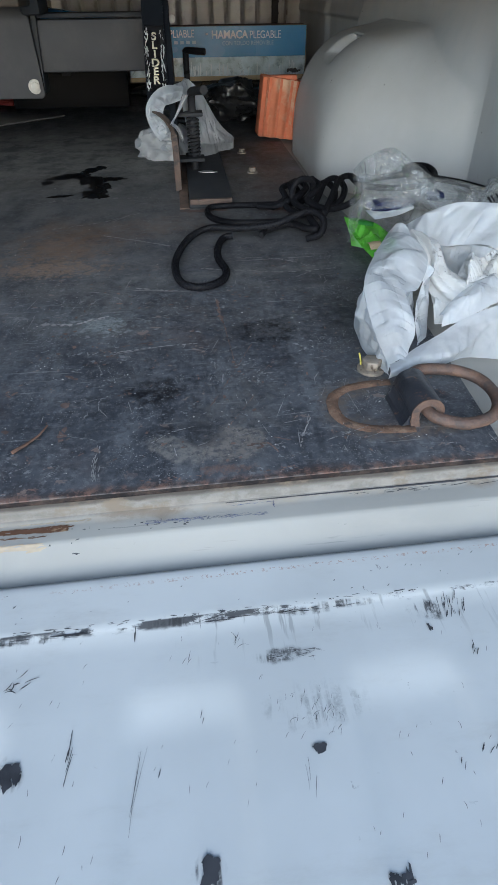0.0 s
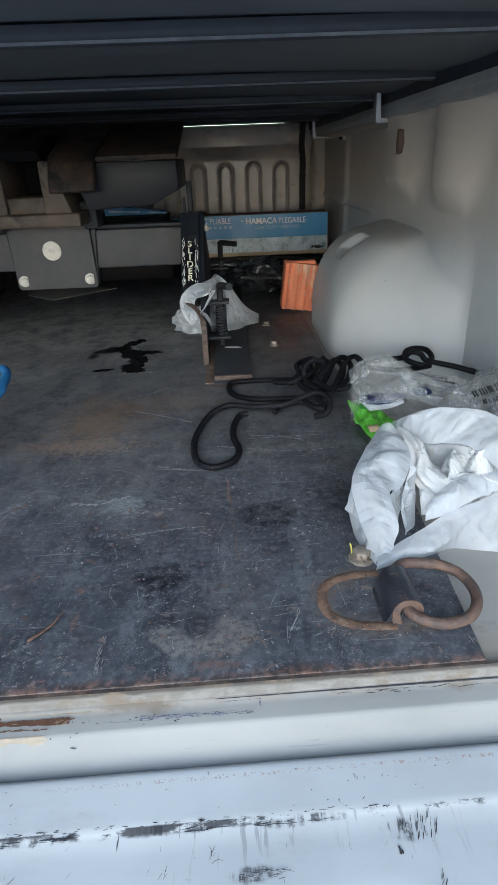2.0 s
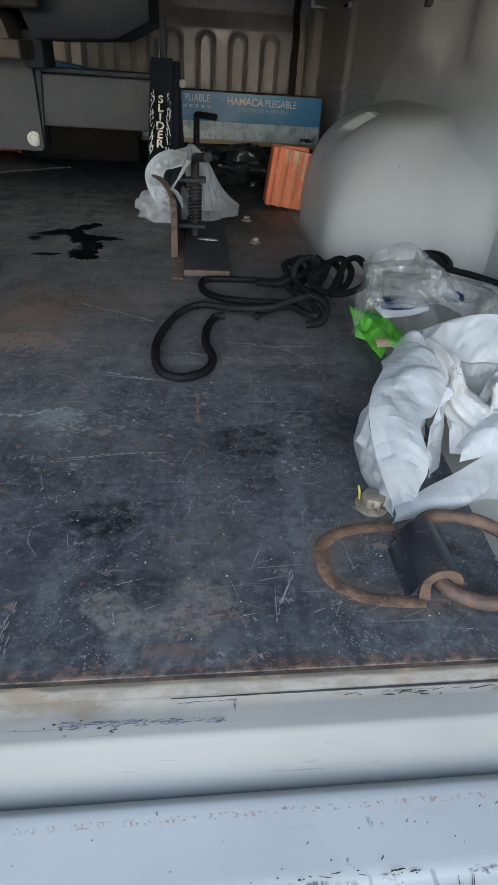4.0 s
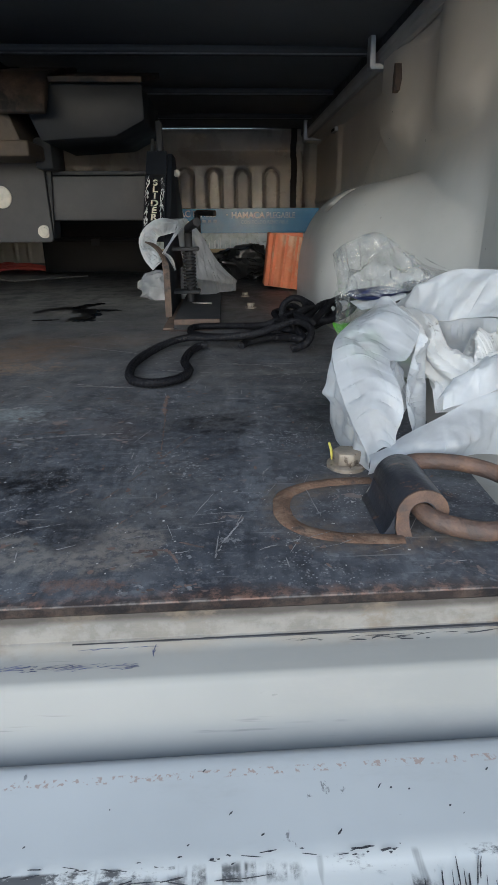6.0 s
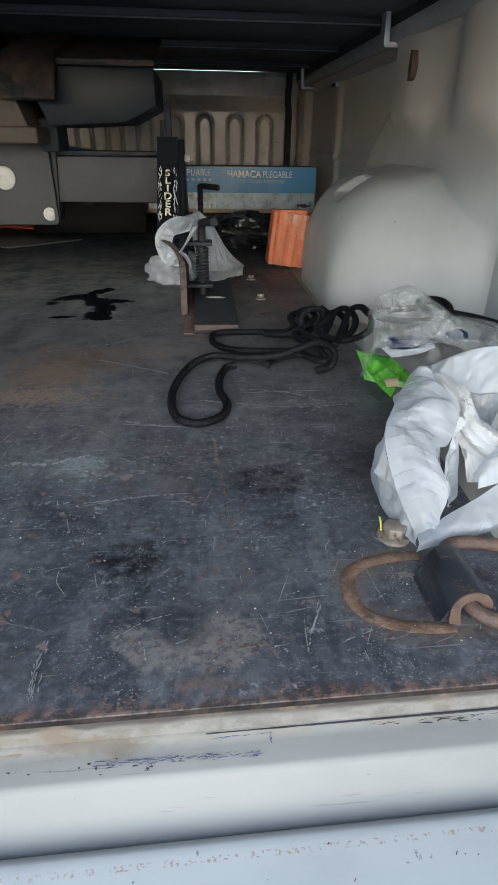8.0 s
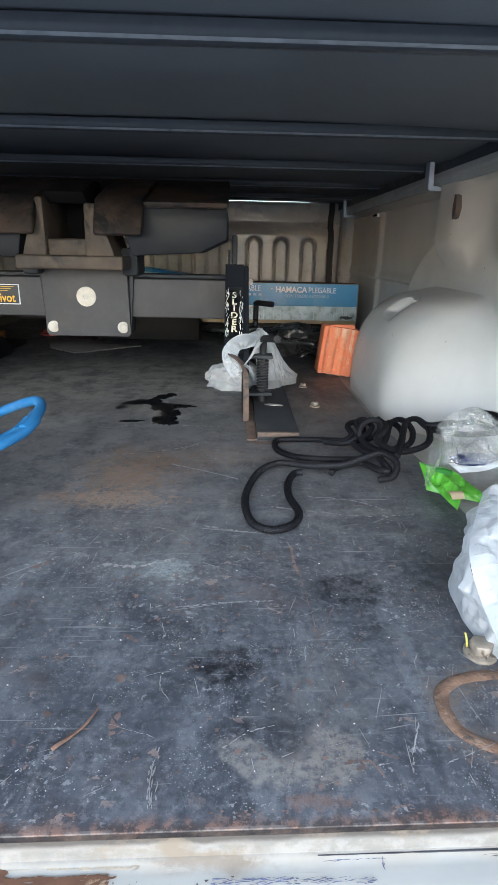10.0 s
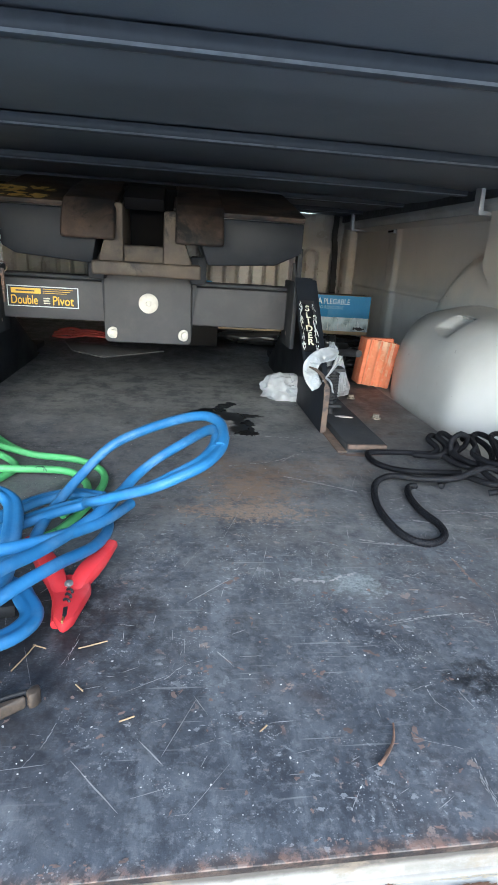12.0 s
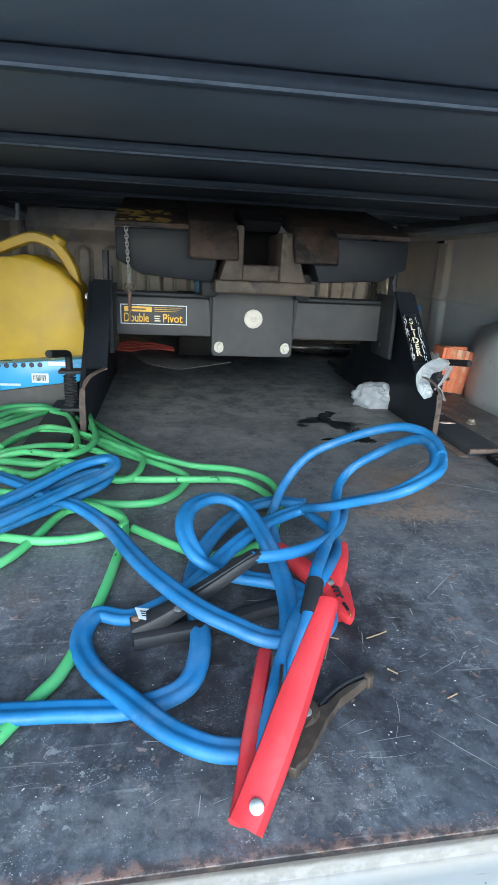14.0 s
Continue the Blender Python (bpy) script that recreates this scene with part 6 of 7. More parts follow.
part("rim", box(-0.170, 0.205, 1.960, 2.095, 0.215, 0.225, 0.003), M["under_beam_black"], filler_box)
flat = thing("carton", (0.06, 2.03, 0.226), "flattened blue carton lying on the black box", "cardboard box")
part("body", slab([(-0.10, 0.2255), (0.198, 0.2255), (0.198, 0.233), (-0.10, 0.274)], "y", 1.978, 2.080, 0.0015), M["box_blue"], flat)
part("print_band", slab([(-0.02, 0.2375), (0.10, 0.2325), (0.10, 0.2385), (-0.02, 0.2455)], "y", 1.9768, 1.9785), M["print_pale"], flat)
carton = thing("carton", (0.52, 2.0, 0.058), "long blue and silver hammock carton, film wrapped", "cardboard box")
part("body", box(0.222, 0.826, 1.952, 2.05, 0.060, 0.213, 0.002), M["box_side"], carton)
part("blue_face", box(0.224, 0.824, 1.9495, 1.9525, 0.128, 0.2115), M["box_blue"], carton)
part("print_face", box(0.224, 0.824, 1.9495, 1.9525, 0.074, 0.1277), M["box_silver"], carton)
part("lower_edge", box(0.224, 0.824, 1.9495, 1.9525, 0.0615, 0.0737), M["box_tan"], carton)
part("end_tape", box(0.8242, 0.8275, 1.955, 2.048, 0.08, 0.20), M["box_tan"], carton)
tm = pose(0, 0, 0, 90)


def face_text(t, x, z, size, mat, sq=1.0, bold=0.0):
    text_part("print", t, size, Matrix.Translation((x, 1.9488, z)) @ tm, mat, carton, "", sq, bold)


face_text("HAMACA", 0.505, 0.188, 0.030, M["print_white"], 0.96, 0.0009)
face_text("PLEGABLE", 0.632, 0.187, 0.030, M["print_white"], 0.80)
face_text("CON TOLDO REMOVIBLE", 0.540, 0.165, 0.0165, M["print_pale"], 0.92)
face_text("HAMAC", 0.255, 0.193, 0.030, M["print_white"], 0.96, 0.0009)
face_text("PLIABLE", 0.365, 0.192, 0.030, M["print_white"], 0.80)
for i in range(5):
    part("print_bar", box(0.36 + 0.02 * i, 0.372 + 0.02 * i, 1.9484, 1.9492, 0.165, 0.174), M["print_pale"], carton)
part("bullet", lathe([(0.0035, 0), (0.0035, 0.0004)], Matrix.Translation((0.490, 1.9490, 0.191)) @ tm, 10), M["print_white"], carton)
rng = random.Random(5)
bm = bmesh.new()
for i in range(40):
    x, w = rng.uniform(0.42, 0.80), rng.uniform(0.001, 0.004)
    box(x, x + w, 1.9486, 1.9492, 0.076, rng.uniform(0.085, 0.118), 0, 2, bm)
tagged(part("pale_streaks", bm, surface("pale_marks", (0.60, 0.64, 0.66), 0.3, var=0.2), carton), kind="stuff")
bm = bmesh.new()
for i in range(9):
    ragged(0.768 + 0.005 * i + rng.uniform(-0.002, 0.002), 0.0, 0.0, rng.uniform(0.003, 0.006), rng.uniform(0.003, 0.007), rng.uniform(0, 90), 8, 0.5, rng, bm)
bm.transform(Matrix.Translation((0, 1.9486, 0.086)) @ tm)
part("dark_emblem", bm, M["print_black"], carton, smooth=False)

# black sack lumps before the carton
single("bin_liner", crumple((0.545, 1.62, 0.040), (0.10, 0.085, 0.058), 63, 0.4, 5, ridge=5), M["dark_lump"], "crumpled black plastic sack", "plastic sack")
single("bin_liner", crumple((0.66, 1.60, 0.025), (0.06, 0.06, 0.035), 64, 0.4, 4, ridge=5), M["dark_lump"], "small crumpled black plastic sack", "plastic sack")

# yellow jug
jug = thing("jug", (-0.54, 1.22, 0), "yellow plastic fuel jug with a moulded handle, grubby", "jug")
bm = slab([(-0.67, 0.0), (-0.425, 0.0), (-0.410, 0.02), (-0.403, 0.16), (-0.409, 0.270), (-0.456, 0.317), (-0.522, 0.347), (-0.581, 0.337), (-0.66, 0.322), (-0.70, 0.27), (-0.70, 0.02)], "y", 1.135, 1.30, 0.016, seg=4)
part("body", bm, M["jug"], jug)
part("handle", sweep([(-0.665, 1.217, 0.30), (-0.640, 1.217, 0.340), (-0.596, 1.217, 0.358), (-0.56, 1.217, 0.373), (-0.52, 1.217, 0.384), (-0.472, 1.217, 0.365), (-0.438, 1.217, 0.315), (-0.428, 1.217, 0.262)],
     [(-0.020, -0.009), (-0.014, -0.013), (0.014, -0.013), (0.020, -0.009), (0.020, 0.009), (0.014, 0.013), (-0.014, 0.013), (-0.020, 0.009)], 0.01), M["jug"], jug)
part("cap", lathe([(0.018, 0), (0.018, 0.012), (0.012, 0.016)], Matrix.Translation((-0.468, 1.21, 0.374)) @ pose(0, 0, 0, 0, 30, 0), 18), M["jug"], jug)
part("rib", sweep([(-0.688, 1.134, 0.065), (-0.55, 1.132, 0.068), (-0.414, 1.134, 0.075)], circle(0.004, 8), 0.02), M["jug"], jug)

# sky-blue carton before the jug
bc = thing("carton", (-0.53, 1.09, 0), "sky-blue carton with small printed symbols and a barcode", "cardboard box")
bm = slab([(-0.66, 0.030), (-0.402, 0.066), (-0.402, 0.118), (-0.66, 0.097)], "y", 1.072, 1.128, 0.002)
part("body", bm, M["sky_carton"], bc)
part("barcode_label", box(-0.520, -0.482, 1.0705, 1.0722, 0.060, 0.082), M["print_white"], bc)
rng = random.Random(8)
x = -0.516
bm = bmesh.new()
while x < -0.487:
    w = rng.uniform(0.0006, 0.002)
    box(x, x + w, 1.0700, 1.0708, 0.064, 0.078, 0, 2, bm)
    x += w + rng.uniform(0.0008, 0.002)
part("bar_lines", bm, M["print_black"], bc)
part("pale_label", box(-0.480, -0.440, 1.0705, 1.0722, 0.101, 0.110), M["print_white"], bc)
for i in range(6):
    part("symbol", lathe([(0.006, 0), (0.006, 0.0006)], Matrix.Translation((-0.592 + 0.0185 * i, 1.0722, 0.098 + 0.0008 * i)) @ tm, 8), M["navy"], bc)
part("print_bar", box(-0.60, -0.545, 1.0705, 1.0722, 0.052, 0.057), M["print_white"], bc)

# added block: props up the carton and fills the dark space below it
single("dark_support_block", slab([(-0.65, 0.0005), (-0.42, 0.0005), (-0.42, 0.062), (-0.65, 0.030)], "y", 1.080, 1.125, 0.003), M["rubber"], "dark block added to fill the dark space under the blue carton", "foam")

# under the beam: dull red cord, rubber mat scrap, paper scraps
rr = thing("cord", (-0.28, 1.9, 0), "bundle of dull red cord", "cord")
for i in range(6):
    part("turn", sweep([(-0.40, 1.93 + 0.02 * i, 0.007 + 0.004 * (i % 3)), (-0.34, 1.89 + 0.025 * i, 0.010 + 0.008 * (i % 3)), (-0.27, 1.93 + 0.018 * i, 0.008 + 0.007 * ((i + 1) % 3)), (-0.18, 1.93 + 0.015 * i, 0.008)], circle(0.005, 7), 0.01), M["red_rope"], rr)
single("rubber_mat", slab([(-0.34, 1.84), (0.02, 1.72), (-0.17, 1.56), (-0.28, 1.66)], "z", 0.0004, 0.004, 0.001), M["rubber"], "curled scrap of grey rubber mat", "mat")
single("paper_scrap", crumple((0.40, 2.05, 0.012), (0.04, 0.03, 0.012), 71, 0.6, 4), M["bag_dirty"], "crumpled pale paper scrap", "paper")
single("wood_block", box(-0.50, -0.465, 1.70, 1.76, 0.0004, 0.045, 0.003), surface("orange_wood", (0.42, 0.19, 0.05), 0.7, var=0.25), "small orange-brown wood block", "wood block")

# ---- green extension cord ----
cord = thing("extension_cord", (-0.3, 0.7, 0), "bright green extension cord lying in loose coils", "extension cord")
G1 = [(-0.554, 0.922, 0.008), (-0.507, 1.016, 0.008), (-0.418, 1.005, 0.008), (-0.329, 0.865, 0.008), (-0.244, 0.740, 0.008), (-0.173, 0.663, 0.008), (-0.086, 0.634, 0.008), (-0.040, 0.581, 0.008), (-0.038, 0.502, 0.008),
      (-0.069, 0.393, 0.008), (-0.112, 0.357, 0.008), (-0.141, 0.345, 0.008), (-0.176, 0.354, 0.008), (-0.251, 0.418, 0.010)]
G2 = [(-0.509, 0.756, 0.010), (-0.465, 0.825, 0.014), (-0.377, 0.808, 0.016), (-0.305, 0.724, 0.014), (-0.184, 0.614, 0.012), (-0.183, 0.561, 0.008), (-0.219, 0.508, 0.008), (-0.284, 0.500, 0.008), (-0.367, 0.523, 0.010), (-0.453, 0.546, 0.010)]
G3 = [(-0.33, 0.60, 0.010), (-0.25, 0.575, 0.016), (-0.176, 0.566, 0.019), (-0.099, 0.578, 0.012), (-0.063, 0.545, 0.010), (-0.050, 0.48, 0.016), (-0.07, 0.42, 0.016)]
G4 = [(-0.46, 0.97, 0.018), (-0.415, 0.917, 0.025), (-0.377, 0.778, 0.026), (-0.367, 0.681, 0.026), (-0.403, 0.626, 0.024), (-0.479, 0.648, 0.022)]
G5 = [(-0.470, 0.614, 0.020), (-0.413, 0.589, 0.020), (-0.370, 0.639, 0.022), (-0.281, 0.562, 0.020), (-0.249, 0.624, 0.020), (-0.272, 0.695, 0.022), (-0.423, 0.831, 0.024), (-0.478, 0.793, 0.022), (-0.500, 0.726, 0.020)]
G6 = [(-0.345, 0.062, 0.008), (-0.312, 0.124, 0.008), (-0.296, 0.156, 0.008), (-0.281, 0.227, 0.008), (-0.268, 0.323, 0.010), (-0.261, 0.407, 0.014), (-0.280, 0.458, 0.016), (-0.342, 0.469, 0.014), (-0.372, 0.397, 0.010), (-0.397, 0.343, 0.008), (-0.45, 0.29, 0.008), (-0.56, 0.27, 0.008)]
G7 = [(-0.58, 0.43, 0.010), (-0.48, 0.415, 0.012), (-0.412, 0.399, 0.012), (-0.356, 0.385, 0.012), (-0.295, 0.393, 0.014), (-0.262, 0.423, 0.018), (-0.312, 0.468, 0.022), (-0.367, 0.479, 0.018), (-0.433, 0.473, 0.012), (-0.58, 0.48, 0.010)]
G8 = [(-0.60, 1.00, 0.010), (-0.56, 1.045, 0.010), (-0.50, 1.052, 0.010), (-0.47, 1.02, 0.010), (-0.50, 0.95, 0.012), (-0.56, 0.86, 0.012), (-0.62, 0.83, 0.010)]
G10 = [(x - 0.022, y - 0.030, z + 0.010) for x, y, z in G1[:5]] + [(-0.173, 0.660, 0.009), (-0.12, 0.645, 0.008)]
G11 = [(x + 0.030, y + 0.020, z + 0.008) for x, y, z in G4] + [(-0.52, 0.66, 0.012)]
G9 = [(-0.60, 0.70, 0.010), (-0.52, 0.70, 0.014), (-0.43, 0.73, 0.02), (-0.35, 0.70, 0.026), (-0.30, 0.65, 0.022), (-0.34, 0.60, 0.016), (-0.44, 0.66, 0.016), (-0.52, 0.66, 0.012)]
for pts in (G1, G2, G3, G4, G5, G6, G7, G8, G9, G10, G11):
    part("strand", sweep([(x, y, max(0.006, z - 0.001)) for x, y, z in pts], circle(0.0058, 10), 0.007), M["green"], cord)

# ---- blue jumper cables ----
jc = thing("jumper_cable", (-0.1, 0.25, 0), "thick blue jumper cables in a tangle, with red and black clamps", "jumper cable")
B1 = [(-0.62, 0.62, 0.020), (-0.50, 0.56, 0.040), (-0.42, 0.50, 0.045), (-0.360, 0.452, 0.040), (-0.319, 0.424, 0.038), (-0.277, 0.366, 0.038), (-0.234, 0.270, 0.044), (-0.202, 0.209, 0.050), (-0.175, 0.171, 0.052), (-0.149, 0.153, 0.048), (-0.120, 0.140, 0.042), (-0.087, 0.145, 0.036),
      (-0.062, 0.165, 0.030), (-0.051, 0.193, 0.028), (-0.063, 0.220, 0.028), (-0.083, 0.244, 0.028), (-0.144, 0.256, 0.036), (-0.174, 0.254, 0.058), (-0.188, 0.285, 0.075), (-0.179, 0.326, 0.082), (-0.146, 0.361, 0.077),
      (-0.111, 0.358, 0.062), (-0.093, 0.286, 0.050), (-0.088, 0.237, 0.042), (-0.092, 0.180, 0.043), (-0.100, 0.14, 0.040)]
B2 = [(0.121, 0.352, 0.147), (0.116, 0.330, 0.141), (0.100, 0.302, 0.135), (0.075, 0.288, 0.126), (0.046, 0.290, 0.111), (0.014, 0.315, 0.091), (-0.016, 0.345, 0.070), (-0.034, 0.381, 0.050), (-0.082, 0.358, 0.044), (-0.128, 0.314, 0.038), (-0.168, 0.273, 0.024), (-0.198, 0.243, 0.018),
      (-0.242, 0.222, 0.011), (-0.276, 0.229, 0.011), (-0.286, 0.191, 0.011), (-0.270, 0.150, 0.011), (-0.238, 0.106, 0.018), (-0.205, 0.072, 0.018), (-0.175, 0.055, 0.016), (-0.146, 0.053, 0.012)]
B3 = [(-0.40, 0.115, 0.011), (-0.34, 0.107, 0.011), (-0.286, 0.105, 0.011), (-0.242, 0.103, 0.011), (-0.207, 0.112, 0.011), (-0.185, 0.133, 0.011), (-0.175, 0.180, 0.012), (-0.177, 0.227, 0.012), (-0.181, 0.271, 0.012), (-0.160, 0.347, 0.020),
      (-0.112, 0.415, 0.030), (-0.063, 0.440, 0.035), (-0.02, 0.42, 0.04)]
B4 = [(-0.60, 0.26, 0.030), (-0.52, 0.325, 0.040), (-0.46, 0.38, 0.045), (-0.414, 0.417, 0.050), (-0.376, 0.463, 0.055), (-0.333, 0.516, 0.062), (-0.292, 0.532, 0.066), (-0.287, 0.502, 0.060), (-0.341, 0.432, 0.056), (-0.400, 0.364, 0.050), (-0.45, 0.32, 0.045), (-0.52, 0.255, 0.040), (-0.60, 0.19, 0.030)]
B5 = [(-0.62, 0.31, 0.016), (-0.53, 0.375, 0.022), (-0.47, 0.42, 0.026), (-0.414, 0.450, 0.030), (-0.37, 0.50, 0.038), (-0.325, 0.535, 0.045), (-0.298, 0.535, 0.045), (-0.30, 0.50, 0.040), (-0.35, 0.45, 0.032), (-0.43, 0.38, 0.024), (-0.52, 0.305, 0.020), (-0.62, 0.22, 0.014)]
for pts in (B1, B2, B3, B4, B5):
    part("twin_cable", sweep(pts, twin(0.0056), 0.005), M["blue"], jc)
S1 = [(0.119, 0.330, 0.143), (0.124, 0.352, 0.149), (0.121, 0.384, 0.154), (0.104, 0.416, 0.152), (0.073, 0.437, 0.140), (0.030, 0.451, 0.120), (-0.011, 0.455, 0.097), (-0.044, 0.437, 0.067), (-0.066, 0.400, 0.046), (-0.075, 0.360, 0.040), (-0.079, 0.312, 0.036)]
S2 = [(0.112, 0.328, 0.140), (0.118, 0.352, 0.145), (0.115, 0.380, 0.146), (0.103, 0.405, 0.134), (0.082, 0.424, 0.114), (0.050, 0.432, 0.090), (0.025, 0.412, 0.075), (0.008, 0.372, 0.068), (-0.012, 0.311, 0.068), (-0.047, 0.232, 0.074), (-0.070, 0.178, 0.085), (-0.078, 0.155, 0.082)]
S3 = [(0.02, 0.37, 0.055), (0.000, 0.321, 0.060), (-0.021, 0.281, 0.068), (-0.055, 0.240, 0.076), (-0.090, 0.217, 0.080), (-0.125, 0.212, 0.080)]
S4 = [(-0.03, 0.41, 0.04), (-0.005, 0.36, 0.034), (-0.01, 0.30, 0.040), (-0.038, 0.235, 0.055), (-0.068, 0.185, 0.058), (-0.094, 0.150, 0.050), (-0.112, 0.115, 0.038), (-0.124, 0.085, 0.032), (-0.137, 0.052, 0.024), (-0.149, 0.022, 0.013)]
S5 = [(-0.086, 0.134, 0.072), (-0.094, 0.120, 0.060), (-0.102, 0.110, 0.044), (-0.107, 0.102, 0.028)]
for pts in (S1, S2, S3, S4, S5):
    part("single_core", sweep(pts, circle(0.0063, 10), 0.006), M["blue"], jc)


def rounded(w, h, r=0.35):
    k = min(w, h) * r
    out = []
    for cx, cy, a0 in ((w / 2 - k, h / 2 - k, 0), (-w / 2 + k, h / 2 - k, 90), (-w / 2 + k, -h / 2 + k, 180), (w / 2 - k, -h / 2 + k, 270)):
        for d in (0, 45, 90):
            out.append((cx + k * math.cos(radians(a0 + d)), cy + k * math.sin(radians(a0 + d))))
    return out


# small red clamp, lying open on the plate
c1 = part("clamp", sweep([(-0.082, 0.318, 0.036), (-0.066, 0.296, 0.030), (-0.045, 0.262, 0.022), (-0.036, 0.238, 0.016), (-0.031, 0.207, 0.010)], rounded(0.017, 0.013), 0.005, scale=lambda t: 0.9 + 0.45 * math.sin(math.pi * min(1, t * 1.25)) ** 2), M["red"], jc, "red clamp")
part("lever", sweep([(0.004, 0.318, 0.031), (-0.002, 0.300, 0.028), (-0.018, 0.268, 0.022), (-0.024, 0.240, 0.016), (-0.0265, 0.207, 0.010)], rounded(0.016, 0.013), 0.005, scale=lambda t: 0.8 + 0.5 * math.sin(math.pi * min(1, t * 1.25)) ** 2), M["red"], c1)
part("rivet", lathe([(0.0055, 0), (0.0055, 0.002), (0.003, 0.004)], Matrix.Translation((-0.030, 0.252, 0.0222)), 14), M["steel"], c1)
part("cheek", slab([(-0.050, 0.272), (-0.0326, 0.266), (-0.014, 0.272), (-0.008, 0.250), (-0.0165, 0.203), (-0.022, 0.193), (-0.027, 0.191), (-0.035, 0.203), (-0.045, 0.243)], "z", 0.010, 0.0225, 0.004), M["red"], c1)
part("spring", sweep([(-0.0270 + 0.0028 * math.cos(t), 0.222 + 0.0013 * t, 0.0230 + 0.0022 * math.sin(t)) for t in [0.6 * k for k in range(28)]], circle(0.0013, 5), 0.003), M["black_grip"], c1)
part("jaw_gap", slab([(-0.0285, 0.214), (-0.0245, 0.216), (-0.0232, 0.204), (-0.0250, 0.192), (-0.0268, 0.203)], "z", 0.018, 0.0231, 0.0004), M["print_black"], c1)
part("copper_teeth", box(-0.0262, -0.0244, 0.193, 0.200, 0.020, 0.0237, 0.0004), M["copper"], c1)
# big red clamp, leaning up on the tangle
c2 = part("clamp", sweep([(-0.086, 0.090, 0.112), (-0.091, 0.081, 0.106), (-0.112, 0.054, 0.074), (-0.136, 0.022, 0.040), (-0.152, 0.002, 0.019), (-0.157, -0.004, 0.013)], rounded(0.0215, 0.017, 0.4), 0.004, scale=lambda t: 0.70 + 0.40 * min(1, t * 2.0)), M["red"], jc, "large red clamp grip")
part("lever", sweep([(-0.122, 0.137, 0.028), (-0.131, 0.105, 0.030), (-0.145, 0.058, 0.024), (-0.156, 0.018, 0.014), (-0.161, 0.002, 0.010)], rounded(0.013, 0.013, 0.4), 0.005), M["red"], c2)
part("rivet", lathe([(0.0048, 0), (0.0048, 0.0015), (0.0027, 0.0028)], Matrix.Translation((-0.1505, -0.003, 0.0285)) @ pose(0, 0, 0, 40, -25, 0), 16), M["steel"], c2)
part("sleeve", sweep([(-0.0755, 0.161, 0.0835), (-0.081, 0.146, 0.078), (-0.087, 0.132, 0.0705)], circle(0.0082, 12), 0.004), M["black_grip"], c2)
part("steel_plate", sweep([(-0.114, 0.105, 0.037), (-0.126, 0.06, 0.034), (-0.139, 0.03, 0.026)], rounded(0.003, 0.014), 0.006), M["bronze"], c2)
# bronze clamp flat on the plate
c3 = part("clamp", slab([(-0.084, 0.084), (-0.078, 0.0905), (-0.068, 0.0975), (-0.055, 0.1062), (-0.038, 0.1155), (-0.0355, 0.1115), (-0.052, 0.1018), (-0.066, 0.0925), (-0.073, 0.0872), (-0.082, 0.0745), (-0.0915, 0.0610), (-0.105, 0.0420), (-0.116, 0.0310), (-0.123, 0.0340), (-0.117, 0.0470), (-0.107, 0.0590), (-0.103, 0.0720), (-0.096, 0.0820)], "z", 0.006, 0.0165, 0.0022), M["bronze"], jc, "dull bronze clamp")
part("lever", slab([(-0.116, 0.1060), (-0.100, 0.1000), (-0.0885, 0.0880), (-0.0865, 0.0780), (-0.093, 0.0695), (-0.104, 0.0650), (-0.114, 0.0520), (-0.121, 0.0380), (-0.1265, 0.0360), (-0.127, 0.0490), (-0.124, 0.0670), (-0.121, 0.0860)], "z", 0.009, 0.0215, 0.0025), M["bronze"], c3)
part("rivet", lathe([(0.0050, 0), (0.0050, 0.0012), (0.0030, 0.0026)], Matrix.Translation((-0.0995, 0.0765, 0.0212)), 16), M["steel"], c3)
part("jaw_gap", slab([(-0.1060, 0.0640), (-0.1085, 0.0560), (-0.1165, 0.0420), (-0.1200, 0.0440), (-0.1140, 0.0580)], "z", 0.012, 0.0223, 0.0006), M["print_black"], c3)
for k in range(4):
    part("copper_tooth", tube((-0.1165 - 0.0030 * k, 0.0530 - 0.0040 * k, 0.0205), (-0.1195 - 0.0030 * k, 0.0500 - 0.0040 * k, 0.0230), 0.0013, 6), M["copper"], c3)
part("arm_grip", sweep([(-0.036, 0.1195, 0.014), (-0.056, 0.1100, 0.015), (-0.073, 0.0985, 0.015), (-0.085, 0.0880, 0.014)], rounded(0.003, 0.006), 0.005), M["black_grip"], c3)
part("tip_cap", slab([(-0.0375, 0.1170), (-0.0350, 0.1225), (-0.0300, 0.1255), (-0.0265, 0.1200), (-0.0290, 0.1140), (-0.0340, 0.1115)], "z", 0.004, 0.018, 0.002), M["bronze"], c3)
# black clamp under the blue turns
c4 = part("clamp", sweep([(-0.118, 0.215, 0.081), (-0.128, 0.212, 0.078), (-0.165, 0.209, 0.052), (-0.205, 0.206, 0.026), (-0.238, 0.201, 0.012)], rounded(0.021, 0.016, 0.3), 0.005, scale=lambda t: 0.65 + 0.5 * t), M["black_grip"], jc, "black clamp with a paper tag")
part("lever", sweep([(-0.078, 0.236, 0.009), (-0.11, 0.226, 0.010), (-0.165, 0.203, 0.011), (-0.238, 0.187, 0.010)], rounded(0.016, 0.014, 0.3), 0.006), M["black_grip"], c4)
part("seam", sweep([(-0.125, 0.2055, 0.088), (-0.165, 0.2015, 0.0625), (-0.195, 0.1985, 0.044)], rounded(0.0016, 0.0016), 0.006), M["hitch"], c4)
bm = box(-0.0075, 0.0075, -0.008, 0.008, 0, 0.0006)
